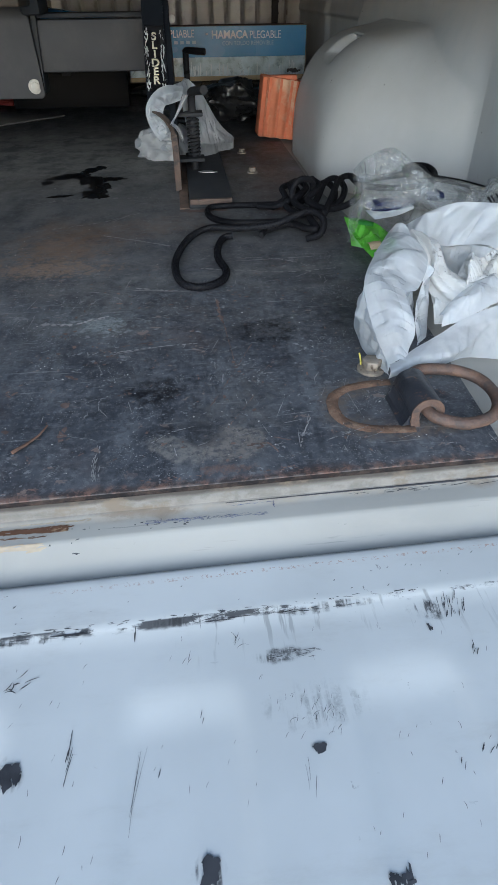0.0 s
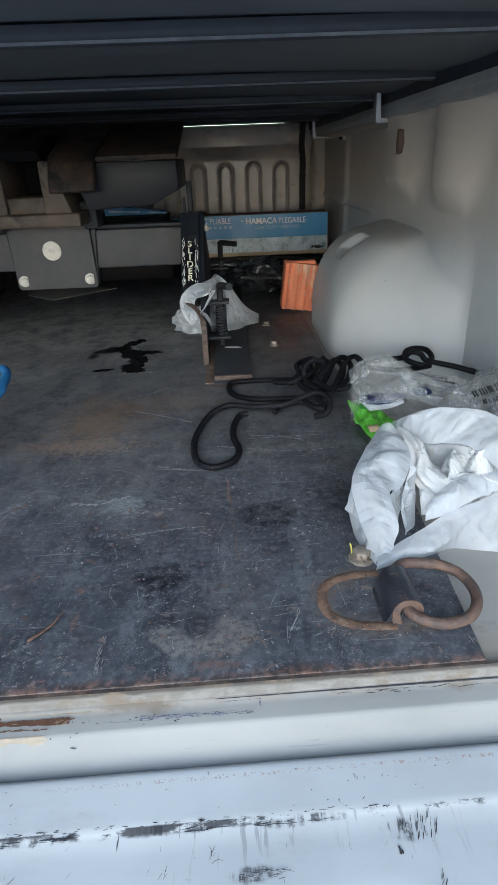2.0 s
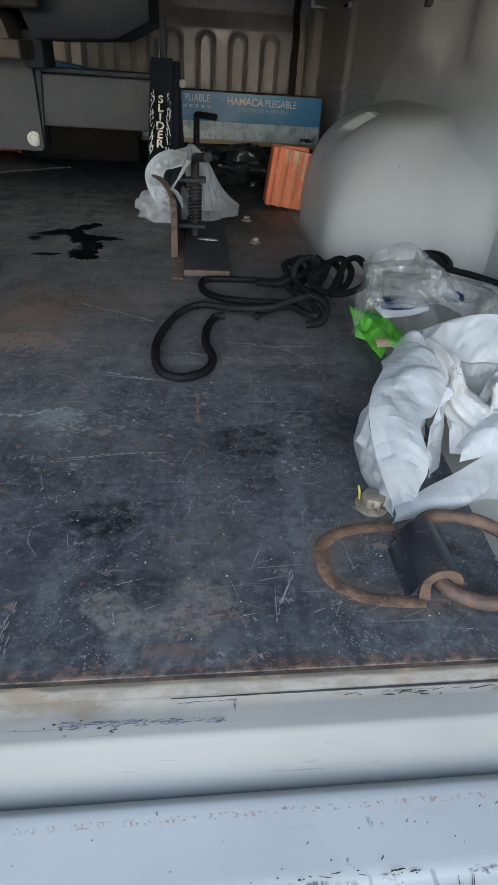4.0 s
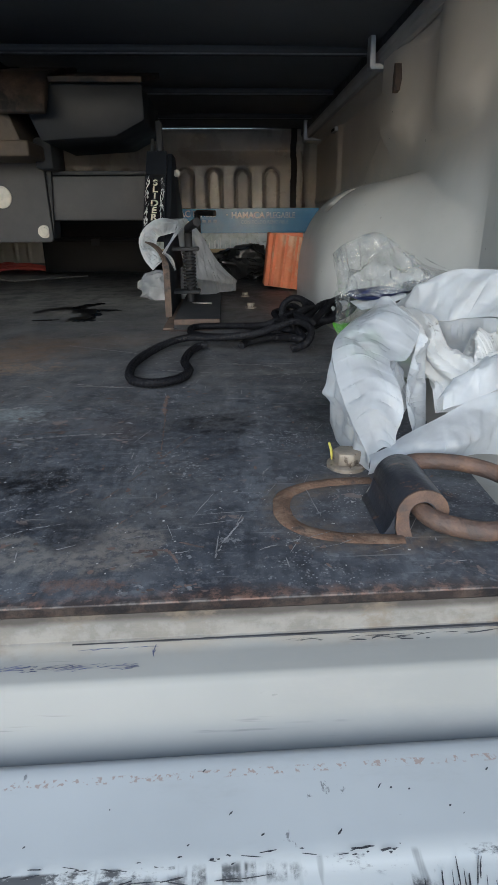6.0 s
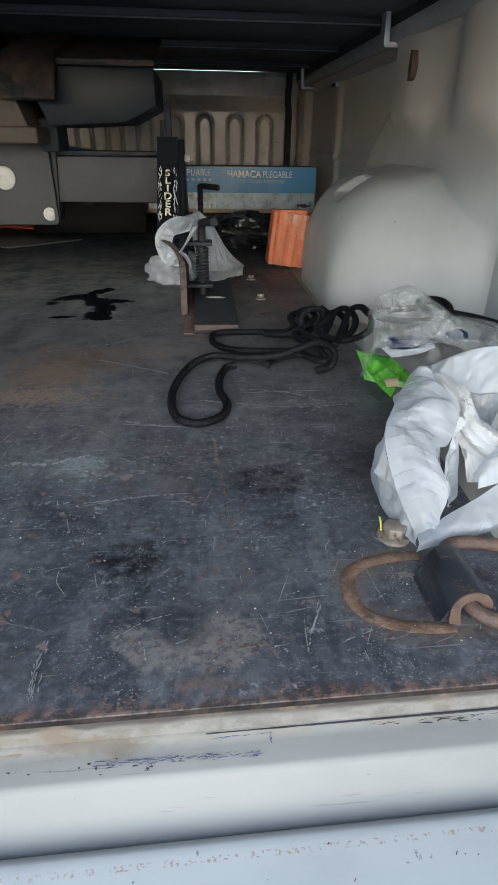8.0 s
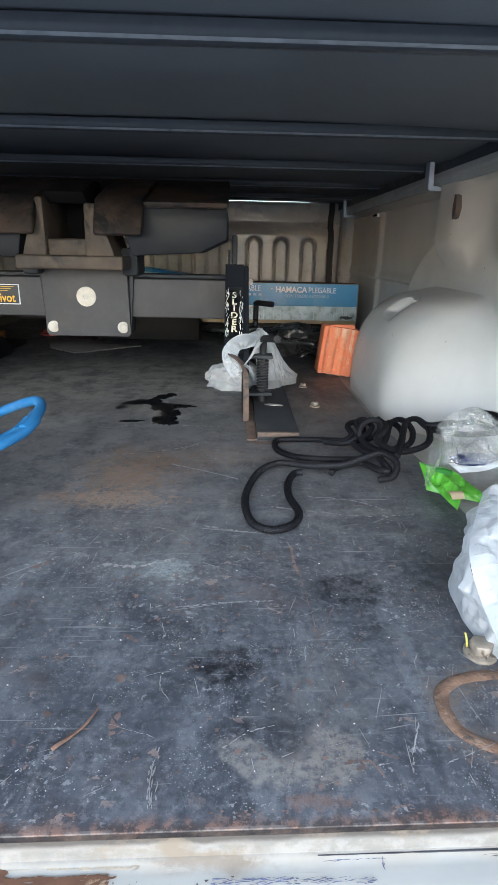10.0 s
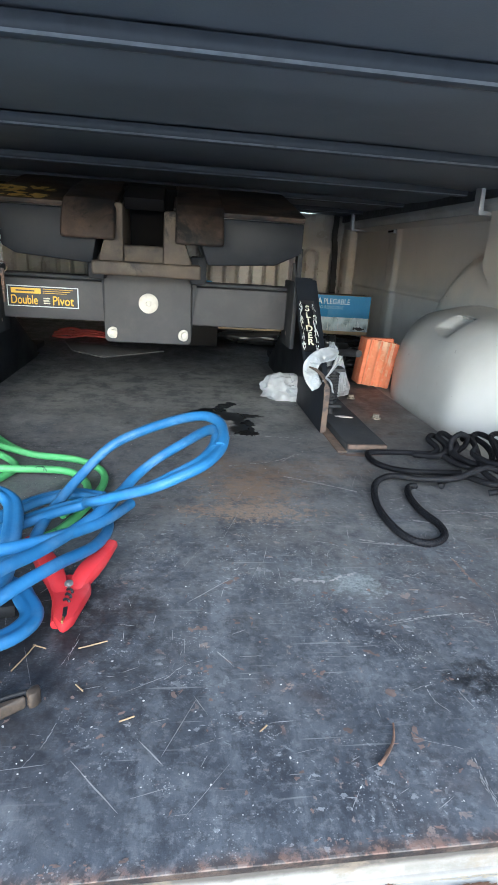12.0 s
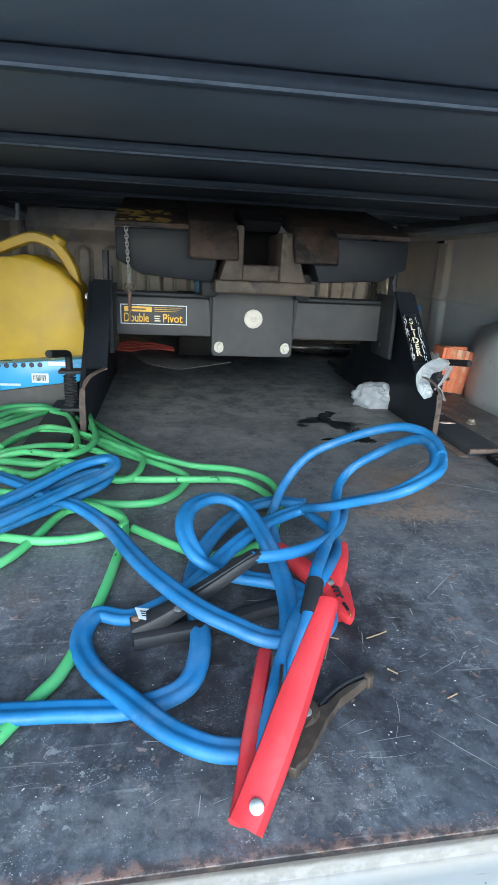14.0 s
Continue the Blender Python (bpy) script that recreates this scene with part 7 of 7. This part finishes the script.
bm.transform(Matrix.Translation((-0.2285, 0.205, 0.0262)) @ pose(0, 0, 0, 8, 22, 20))
tg = part("tag", bm, M["print_white"], c4, "small white tag")
for i in range(3):
    bm = box(-0.0035, 0.0035, -0.004 + 0.0032 * i, -0.0026 + 0.0032 * i, 0.0007, 0.001)
    bm.transform(Matrix.Translation((-0.2285, 0.205, 0.0262)) @ pose(0, 0, 0, 8, 22, 20))
    part("print_bar", bm, M["print_black"], tg)
part("rivet", lathe([(0.0042, 0), (0.0042, 0.0018), (0.002, 0.003)], Matrix.Translation((-0.236, 0.1995, 0.0245)), 12), M["rust"], c4)
part("rivet", lathe([(0.0042, 0), (0.0042, 0.0018), (0.002, 0.003)], Matrix.Translation((-0.196, 0.196, 0.036)), 12), M["steel"], c4)

# ---- litter and marks ----
lit = thing("straw", (0, 0.2, 0), "dry straw stalks and bark bits on the plate", "straw")
for pts in ([(-0.060, 0.157, 0.002), (-0.052, 0.175, 0.003), (-0.048, 0.188, 0.003)], [(-0.050, 0.188, 0.003), (-0.038, 0.184, 0.002)], [(-0.010, 0.183, 0.002), (0.002, 0.186, 0.003), (0.014, 0.192, 0.002)],
            [(0.14, 0.085, 0.0015), (0.146, 0.090, 0.002)], [(0.034, 0.10, 0.0015), (0.045, 0.104, 0.002)], [(-0.005, 0.14, 0.0015), (0.002, 0.132, 0.002)]):
    part("stalk", sweep(pts, circle(0.0007, 5), 0.004), M["straw"], lit)
single("twig", sweep([(0.222, 0.050, 0.0030), (0.232, 0.060, 0.0034), (0.240, 0.071, 0.0030), (0.2455, 0.086, 0.0026)], circle(0.0014, 7), 0.003, scale=lambda t: 1.15 - 0.65 * t, mod=lambda i, j: 1 + 0.35 * noise.noise(Vector((i * 0.4, j, 3)))), surface("brown_bark", (0.15, 0.085, 0.058), 0.8, var=0.4, blotch=120, bump=0.3), "curved brown bark twig lying on the deck plate", "twig")
leaf = single("leaf_bit", sweep([(0.5545, 0.153, 0.0035), (0.5535, 0.155, 0.011), (0.552, 0.156, 0.016)], rounded(0.002, 0.0015), 0.003), surface("yellow_leaf", (0.42, 0.38, 0.08), 0.6), "tiny yellow leaf stalk on a bolt", "leaf")

rng = random.Random(12)
bm = bmesh.new()
for i in range(1100):
    x, y = rng.uniform(-0.35, 0.65), 0.02 + 1.1 * rng.random() ** 1.6
    s = rng.choice((0.0002, 0.0003, 0.0003, 0.0004, 0.0005, 0.0008))
    ragged(x, max(y, rim_y(x) + 0.004), 0.0007, s * rng.uniform(0.8, 1.8), s, rng.uniform(0, 180), 5, 0.35, rng, bm)
tagged(part("grit", bm, M["chip"], plate, "pale grit", smooth=False), kind="stuff")
bm = bmesh.new()
for i in range(420):
    x, y = rng.uniform(-0.35, 0.65), 0.02 + 1.0 * rng.random() ** 1.4
    a = rng.choice((8, 15, 20, -10, 75, 80, 100, 60)) + rng.uniform(-12, 12)
    L = rng.uniform(0.002, 0.010) if rng.random() < 0.93 else rng.uniform(0.01, 0.03)
    ragged(x, max(y, rim_y(x) + L + 0.003), 0.0005, L, rng.uniform(0.00015, 0.0004), a, 8, 0.3, rng, bm)
for x, y, L, a, w in ((0.46, 0.09, 0.022, 68, 0.0007), (0.405, 0.215, 0.02, 70, 0.0008), (0.32, 0.215, 0.06, 12, 0.0009), (0.343, 0.368, 0.045, -10, 0.0026), (0.303, 0.562, 0.062, -29, 0.0030), (0.273, 0.680, 0.032, 50, 0.0030), (0.50, 0.46, 0.09, 2, 0.0018),
                      (0.12, 0.165, 0.014, -55, 0.0014), (0.18, 0.34, 0.025, 75, 0.0007), (0.15, 0.43, 0.05, 70, 0.0006), (0.30, 0.40, 0.02, 78, 0.0006), (0.06, 0.07, 0.02, -50, 0.0010), (0.02, 0.05, 0.03, -48, 0.0012), (0.47, 0.045, 0.02, 85, 0.0007),
                      (0.095, 0.115, 0.018, -62, 0.0010), (0.11, 0.27, 0.05, 42, 0.0010)):
    ragged(x, y, 0.00055, L * 0.7, w * 0.45, a, 14, 0.6, rng, bm)


def streak(pts, w, keep=0.7):
    """A broken line of flakes along a curve."""
    line = spline(pts, 0.003)
    for p, q in zip(line, line[1:]):
        if rng.random() < keep:
            a = math.degrees(math.atan2(q.y - p.y, q.x - p.x))
            ragged(p.x + rng.uniform(-w, w) * 0.4, p.y + rng.uniform(-w, w) * 0.4, 0.0006, rng.uniform(0.0015, 0.0035), w * rng.uniform(0.3, 1), a + rng.uniform(-10, 10), 7, 0.5, rng, bm)


for pts, w, keep in (([(0.294, 0.055, 0), (0.2915, 0.030, 0), (0.2945, 0.006, 0)], 0.0008, 0.75), ([(0.2952, 0.050, 0), (0.2928, 0.030, 0), (0.2955, 0.008, 0)], 0.0007, 0.65), ([(0.2962, 0.044, 0), (0.2943, 0.026, 0), (0.2970, 0.006, 0)], 0.0006, 0.55), ([(0.2985, 0.030, 0), (0.2980, 0.018, 0), (0.3000, 0.004, 0)], 0.0006, 0.55), ([(0.387, 0.223, 0), (0.34, 0.220, 0), (0.29, 0.212, 0)], 0.0012, 0.75), ([(0.249, 0.591, 0), (0.304, 0.562, 0), (0.356, 0.531, 0)], 0.0022, 0.7), ([(0.313, 0.379, 0), (0.345, 0.369, 0), (0.375, 0.363, 0)], 0.0022, 0.75), ([(0.40, 0.437, 0), (0.447, 0.424, 0), (0.52, 0.41, 0), (0.590, 0.415, 0)], 0.0020, 0.6),
                     ([(0.163, 0.634, 0), (0.24, 0.66, 0), (0.30, 0.70, 0)], 0.0024, 0.55), ([(0.45, 0.47, 0), (0.50, 0.462, 0), (0.54, 0.44, 0), (0.55, 0.41, 0), (0.52, 0.385, 0)], 0.0016, 0.5), ([(0.485, 0.071, 0), (0.475, 0.05, 0), (0.467, 0.027, 0)], 0.0010, 0.8),
                     ([(0.10, 0.78, 0), (0.20, 0.80, 0), (0.33, 0.79, 0)], 0.003, 0.5), ([(0.28, 0.30, 0), (0.24, 0.285, 0), (0.20, 0.29, 0)], 0.0035, 0.7)):
    streak(pts, w, keep)
for k in range(85):
    x, y, a, L = rng.uniform(-0.1, 0.62), 0.03 + 0.85 * rng.random() ** 1.2, radians(rng.choice((10, 20, 65, 80, 105, 150)) + rng.uniform(-15, 15)), rng.uniform(0.01, 0.045) * (1.6 if k % 6 == 0 else 1)
    b = rng.uniform(-0.25, 0.25)
    streak([(x, y, 0), (x + L * 0.5 * math.cos(a + b), y + L * 0.5 * math.sin(a + b), 0), (x + L * math.cos(a), y + L * math.sin(a), 0)], rng.uniform(0.0002, 0.0006), rng.uniform(0.5, 0.9))
tagged(part("scratches", bm, M["scratch"], plate, "pale scratches", smooth=False), kind="stuff")
bm = bmesh.new()
for pts, w, keep in (([(0.415, 0.332, 0), (0.416, 0.300, 0), (0.419, 0.27, 0)], 0.0026, 0.8), ([(0.419, 0.27, 0), (0.422, 0.22, 0), (0.425, 0.17, 0)], 0.0008, 0.8), ([(0.447, 0.217, 0), (0.420, 0.155, 0), (0.394, 0.100, 0)], 0.0007, 0.75),
                     ([(0.300, 0.226, 0), (0.333, 0.232, 0), (0.382, 0.241, 0)], 0.0010, 0.7), ([(0.437, 0.113, 0), (0.420, 0.085, 0), (0.401, 0.054, 0)], 0.0006, 0.6), ([(0.425, 0.039, 0), (0.442, 0.040, 0), (0.450, 0.026, 0)], 0.0018, 0.8),
                     ([(0.450, 0.048, 0), (0.461, 0.043, 0), (0.471, 0.042, 0)], 0.0009, 0.8), ([(0.258, 0.066, 0), (0.259, 0.074, 0), (0.261, 0.083, 0)], 0.0044, 1.0), ([(0.256, 0.118, 0), (0.261, 0.122, 0)], 0.0040, 1.0), ([(0.206, 0.084, 0), (0.213, 0.079, 0)], 0.0030, 0.9), ([(0.200, 0.140, 0), (0.206, 0.150, 0)], 0.0030, 0.9), ([(0.252, 0.172, 0), (0.262, 0.163, 0)], 0.0030, 0.9), ([(0.128, 0.284, 0), (0.144, 0.294, 0)], 0.0045, 0.9), ([(0.09, 0.205, 0), (0.106, 0.212, 0)], 0.004, 0.9), ([(0.12, 0.165, 0), (0.135, 0.15, 0)], 0.0016, 0.7)):
    streak(pts, w, keep)
for x, y, r_, n_ in ((0.445, 0.345, 0.010, 5), (0.29, 0.20, 0.010, 4), (0.225, 0.215, 0.010, 4), (0.31, 0.13, 0.006, 3), (0.14, 0.215, 0.010, 4), (0.10, 0.16, 0.008, 3), (0.19, 0.15, 0.008, 3), (0.26, 0.25, 0.03, 9), (0.45, 0.15, 0.05, 9), (0.30, 0.35, 0.06, 12),
                     (0.05, 0.12, 0.06, 10), (0.45, 0.006, 0.02, 14), (0.36, 0.004, 0.03, 16), (0.20, 0.0, 0.04, 16), (0.02, -0.004, 0.04, 16), (-0.12, -0.006, 0.06, 16)):
    for k in range(n_):
        px, py = x + rng.uniform(-1, 1) * r_, y + rng.uniform(-1, 1) * (r_ if y > 0.02 else 0.003)
        ragged(px, max(py, rim_y(px) + 0.0025), 0.0006, rng.uniform(0.0008, 0.0035) * (1 if y > 0.02 else 0.6), rng.uniform(0.0006, 0.0022) * (1 if y > 0.02 else 0.5), rng.uniform(0, 180) if y > 0.02 else 2, 9, 0.5, rng, bm)
for k in range(240):
    px, py = rng.uniform(-0.1, 0.62), 0.02 + 0.75 * rng.random() ** 1.3
    ragged(px, max(py, rim_y(px) + 0.004), 0.0006, rng.uniform(0.0006, 0.003), rng.uniform(0.0004, 0.0015), rng.choice((15, 70, 100, 40)) + rng.uniform(-20, 20), 8, 0.5, rng, bm)
tagged(part("rust_marks", bm, M["rust_mark"], plate, "rust-pink marks", smooth=False), kind="stuff")
bm = bmesh.new()
for x, y, rx, ry, a in ((0.190, 0.935, 0.030, 0.032, 20), (0.150, 0.985, 0.040, 0.016, 12), (0.120, 0.962, 0.028, 0.012, 0), (0.228, 0.945, 0.034, 0.014, -8), (0.180, 1.022, 0.016, 0.034, -35), (0.198, 1.044, 0.012, 0.016, 0),
                        (0.212, 0.885, 0.022, 0.040, 10), (0.205, 0.835, 0.026, 0.030, 25), (0.222, 0.815, 0.016, 0.016, 0), (0.140, 0.828, 0.024, 0.008, 8), (0.100, 0.930, 0.012, 0.014, 0), (0.172, 0.962, 0.030, 0.018, -30)):
    ragged(x, y, 0.0004, rx, ry, a, 30, 0.26, rng, bm)
part("oil_stain", bm, M["oil"], plate, "wet black oil stain", smooth=False)

# scuffs on the sill and the tailgate
floor_ob = bpy.data.objects["bed_floor"]


def sill_z(x, y):
    y -= sk(x)
    if y > -0.030:
        return -0.0217
    for (y1, z1), (y0, z0) in zip(SILL[1:], SILL[2:]):
        if y0 <= y <= y1:
            return z0 + (z1 - z0) * (y - y0) / max(1e-6, y1 - y0) + 0.0006
    return -0.0515


def on_gate(x, y):
    return gate_height(x, y - sk(x)) + 0.0007


def marks(name, spec, zf, mat, parent, seed, along=False):
    """Flakes strewn round places: x, y, spread across, spread along, length, width, angle, count."""
    r = random.Random(seed)
    b = bmesh.new()
    for x, y, sx, sy, ln, w, a, n_ in spec:
        for k in range(n_):
            px = x + r.uniform(-1, 1) * sx
            py = y + r.uniform(-1, 1) * sy + (sk(px) if along else 0)
            f = r.uniform(0.25, 1) ** 1.5
            ragged(px, py, zf, ln * f, w * r.uniform(0.35, 1), a + r.uniform(-12, 12) + 3, 9, 0.5, r, b)
    tagged(part(name, b, mat, parent, smooth=False), kind="stuff")


marks("blue_scuffs", ((0.425, -0.0085, 0.012, 0.0006, 0.008, 0.0003, 0, 22), (0.385, -0.021, 0.05, 0.002, 0.004, 0.00028, 0, 110), (0.440, -0.012, 0.0006, 0.003, 0.0006, 0.003, 0, 4)), sill_z, M["blue_scuff"], floor_ob, 1)
marks("dark_scuffs", ((0.35, -0.025, 0.02, 0.002, 0.0022, 0.0007, 0, 7), (0.30, -0.022, 0.06, 0.004, 0.0016, 0.0008, 0, 14), (0.56, -0.006, 0.05, 0.0004, 0.012, 0.0003, 0, 12), (0.54, -0.008, 0.04, 0.002, 0.006, 0.0005, 0, 14),
                      (0.63, -0.007, 0.03, 0.001, 0.008, 0.0004, 0, 6), (0.05, -0.035, 0.25, 0.006, 0.003, 0.0006, 0, 30), (0.208, -0.0135, 0.0012, 0.001, 0.003, 0.002, 0, 6)), sill_z, M["scuff"], floor_ob, 2)
part("seam_gap", sweep([(x, sk(x) - 0.0112, -0.0203) for x in (0.40, 0.45, 0.50, 0.55, 0.60, 0.66, 0.72)], [(-0.0007, -0.0006), (0.0007, -0.0006), (0.0007, 0.0004), (-0.0007, 0.0004)], 0.004, mod=lambda i, j: 0.3 + 0.7 * min(1, i / 40) + 0.3 * noise.noise(Vector((i * 0.4, 0, 5)))), M["scuff"], floor_ob, "dark open seam")
marks("rust_patch", ((0.232, -0.0195, 0.042, 0.0022, 0.010, 0.0013, 0, 90), (0.225, -0.0265, 0.030, 0.0006, 0.008, 0.0006, 0, 26), (0.200, -0.018, 0.012, 0.0022, 0.006, 0.0012, 0, 24)), lambda x, y: sill_z(x, y) + 0.0003, M["rust_patch"], floor_ob, 11)
marks("rust_hole", ((0.208, -0.0150, 0.0035, 0.0012, 0.0035, 0.0020, 0, 9),), lambda x, y: sill_z(x, y) + 0.0003, M["rust_patch"], floor_ob, 15)
marks("rust_bleed", ((0.222, -0.034, 0.030, 0.0020, 0.009, 0.0009, 0, 60), (0.25, -0.012, 0.04, 0.0012, 0.006, 0.0006, 0, 40)), sill_z, M["stain_tan"], floor_ob, 12)
marks("rim_scuffs", ((0.36, -0.1045, 0.05, 0.0014, 0.003, 0.0004, 0, 26), (0.25, -0.1045, 0.05, 0.0016, 0.003, 0.0004, 0, 24), (0.48, -0.1045, 0.06, 0.0016, 0.003, 0.0004, 0, 30), (0.0, -0.1045, 0.25, 0.0014, 0.003, 0.0004, 0, 60)), on_gate, M["scuff"], gate, 6, True)
marks("shelf_freckles", ((0.42, -0.085, 0.18, 0.015, 0.0014, 0.0004, 40, 22), (0.0, -0.085, 0.25, 0.015, 0.0014, 0.0004, 40, 24)), on_gate, M["scuff"], gate, 8, True)


def strokes(name, spec, zf, mat, parent, seed):
    """Thin tapering rub lines: x, y, spread across, spread along, length, width, angle, bend, count."""
    r = random.Random(seed)
    b = bmesh.new()
    for x, y, sx, sy, ln, w, a, bend_, n_ in spec:
        for k in range(n_):
            px, py = x + r.uniform(-1, 1) * sx, y + r.uniform(-1, 1) * sy
            ang, step, turn = radians(a + r.gauss(0, 5)), ln * r.uniform(0.35, 1) / 7, radians(bend_ * r.uniform(-1, 1)) / 7
            wid = w * r.uniform(0.4, 1)
            rows = []
            for i in range(8):
                half = wid * math.sin(math.pi * (0.12 + 0.76 * i / 7)) * r.uniform(0.5, 1.1) * 0.5
                nx, ny = -math.sin(ang) * half, math.cos(ang) * half
                rows.append([b.verts.new((px + q * nx, py + q * ny, zf(px + q * nx, py + q * ny) + 0.00002 * (k % 7))) for q in (1, -1)])
                px, py, ang = px + step * math.cos(ang), py + step * math.sin(ang), ang + turn
            for c, d in zip(rows, rows[1:]):
                b.faces.new((c[0], c[1], d[1], d[0]))
    tagged(part(name, b, mat, parent, smooth=False), kind="stuff")


strokes("rub_strokes", ((0.550, -0.117, 0.013, 0.009, 0.012, 0.0008, 74, 10, 22), (0.432, -0.137, 0.015, 0.004, 0.014, 0.0006, 0, 15, 18), (0.396, -0.125, 0.004, 0.005, 0.012, 0.0006, 55, 100, 3),
                        (0.332, -0.205, 0.0008, 0.030, 0.050, 0.0004, 86, 5, 3), (0.294, -0.196, 0.0010, 0.008, 0.022, 0.0011, 84, 10, 4), (0.372, -0.174, 0.001, 0.003, 0.009, 0.0007, 70, 20, 2), (0.438, -0.178, 0.022, 0.014, 0.006, 0.0004, 60, 90, 34),
                        (0.521, -0.217, 0.001, 0.003, 0.008, 0.0010, 70, 30, 2), (0.539, -0.212, 0.004, 0.003, 0.008, 0.0011, 50, 40, 3), (0.555, -0.150, 0.004, 0.004, 0.007, 0.0011, 60, 40, 4), (0.254, -0.140, 0.009, 0.006, 0.010, 0.0011, 30, 100, 8),
                        (0.330, -0.119, 0.0006, 0.004, 0.018, 0.0008, 88, 8, 2), (0.363, -0.136, 0.004, 0.004, 0.007, 0.0005, 75, 40, 3), (0.432, -0.216, 0.003, 0.008, 0.014, 0.0004, 82, 10, 3), (0.346, -0.201, 0.002, 0.003, 0.006, 0.0008, 60, 40, 2), (0.374, -0.109, 0.001, 0.003, 0.008, 0.0006, 85, 15, 2),
                        (0.267, -0.1075, 0.022, 0.0008, 0.018, 0.0010, 1, 5, 14), (0.383, -0.1065, 0.015, 0.0008, 0.016, 0.0011, 1, 5, 9), (0.455, -0.1055, 0.030, 0.0008, 0.014, 0.0008, 1, 5, 13), (0.20, -0.109, 0.04, 0.0008, 0.018, 0.0009, 1, 5, 12), (0.05, -0.112, 0.12, 0.0010, 0.020, 0.0009, 1, 5, 28),
                        (0.42, -0.19, 0.20, 0.07, 0.005, 0.0004, 75, 60, 60), (0.05, -0.17, 0.25, 0.07, 0.006, 0.0005, 75, 60, 60), (0.56, -0.23, 0.08, 0.05, 0.005, 0.0006, 70, 60, 16)), on_gate, M["scuff"], gate, 17)
marks("rub_spots", ((0.442, -0.197, 0.003, 0.0015, 0.0040, 0.0020, 0, 10), (0.264, -0.194, 0.004, 0.005, 0.0050, 0.0040, 75, 14), (0.375, -0.248, 0.003, 0.004, 0.0055, 0.0036, 80, 16), (0.469, -0.262, 0.006, 0.002, 0.0045, 0.0026, 80, 12), (0.533, -0.127, 0.001, 0.003, 0.0030, 0.0016, 75, 5)), on_gate, M["scuff"], gate, 18)
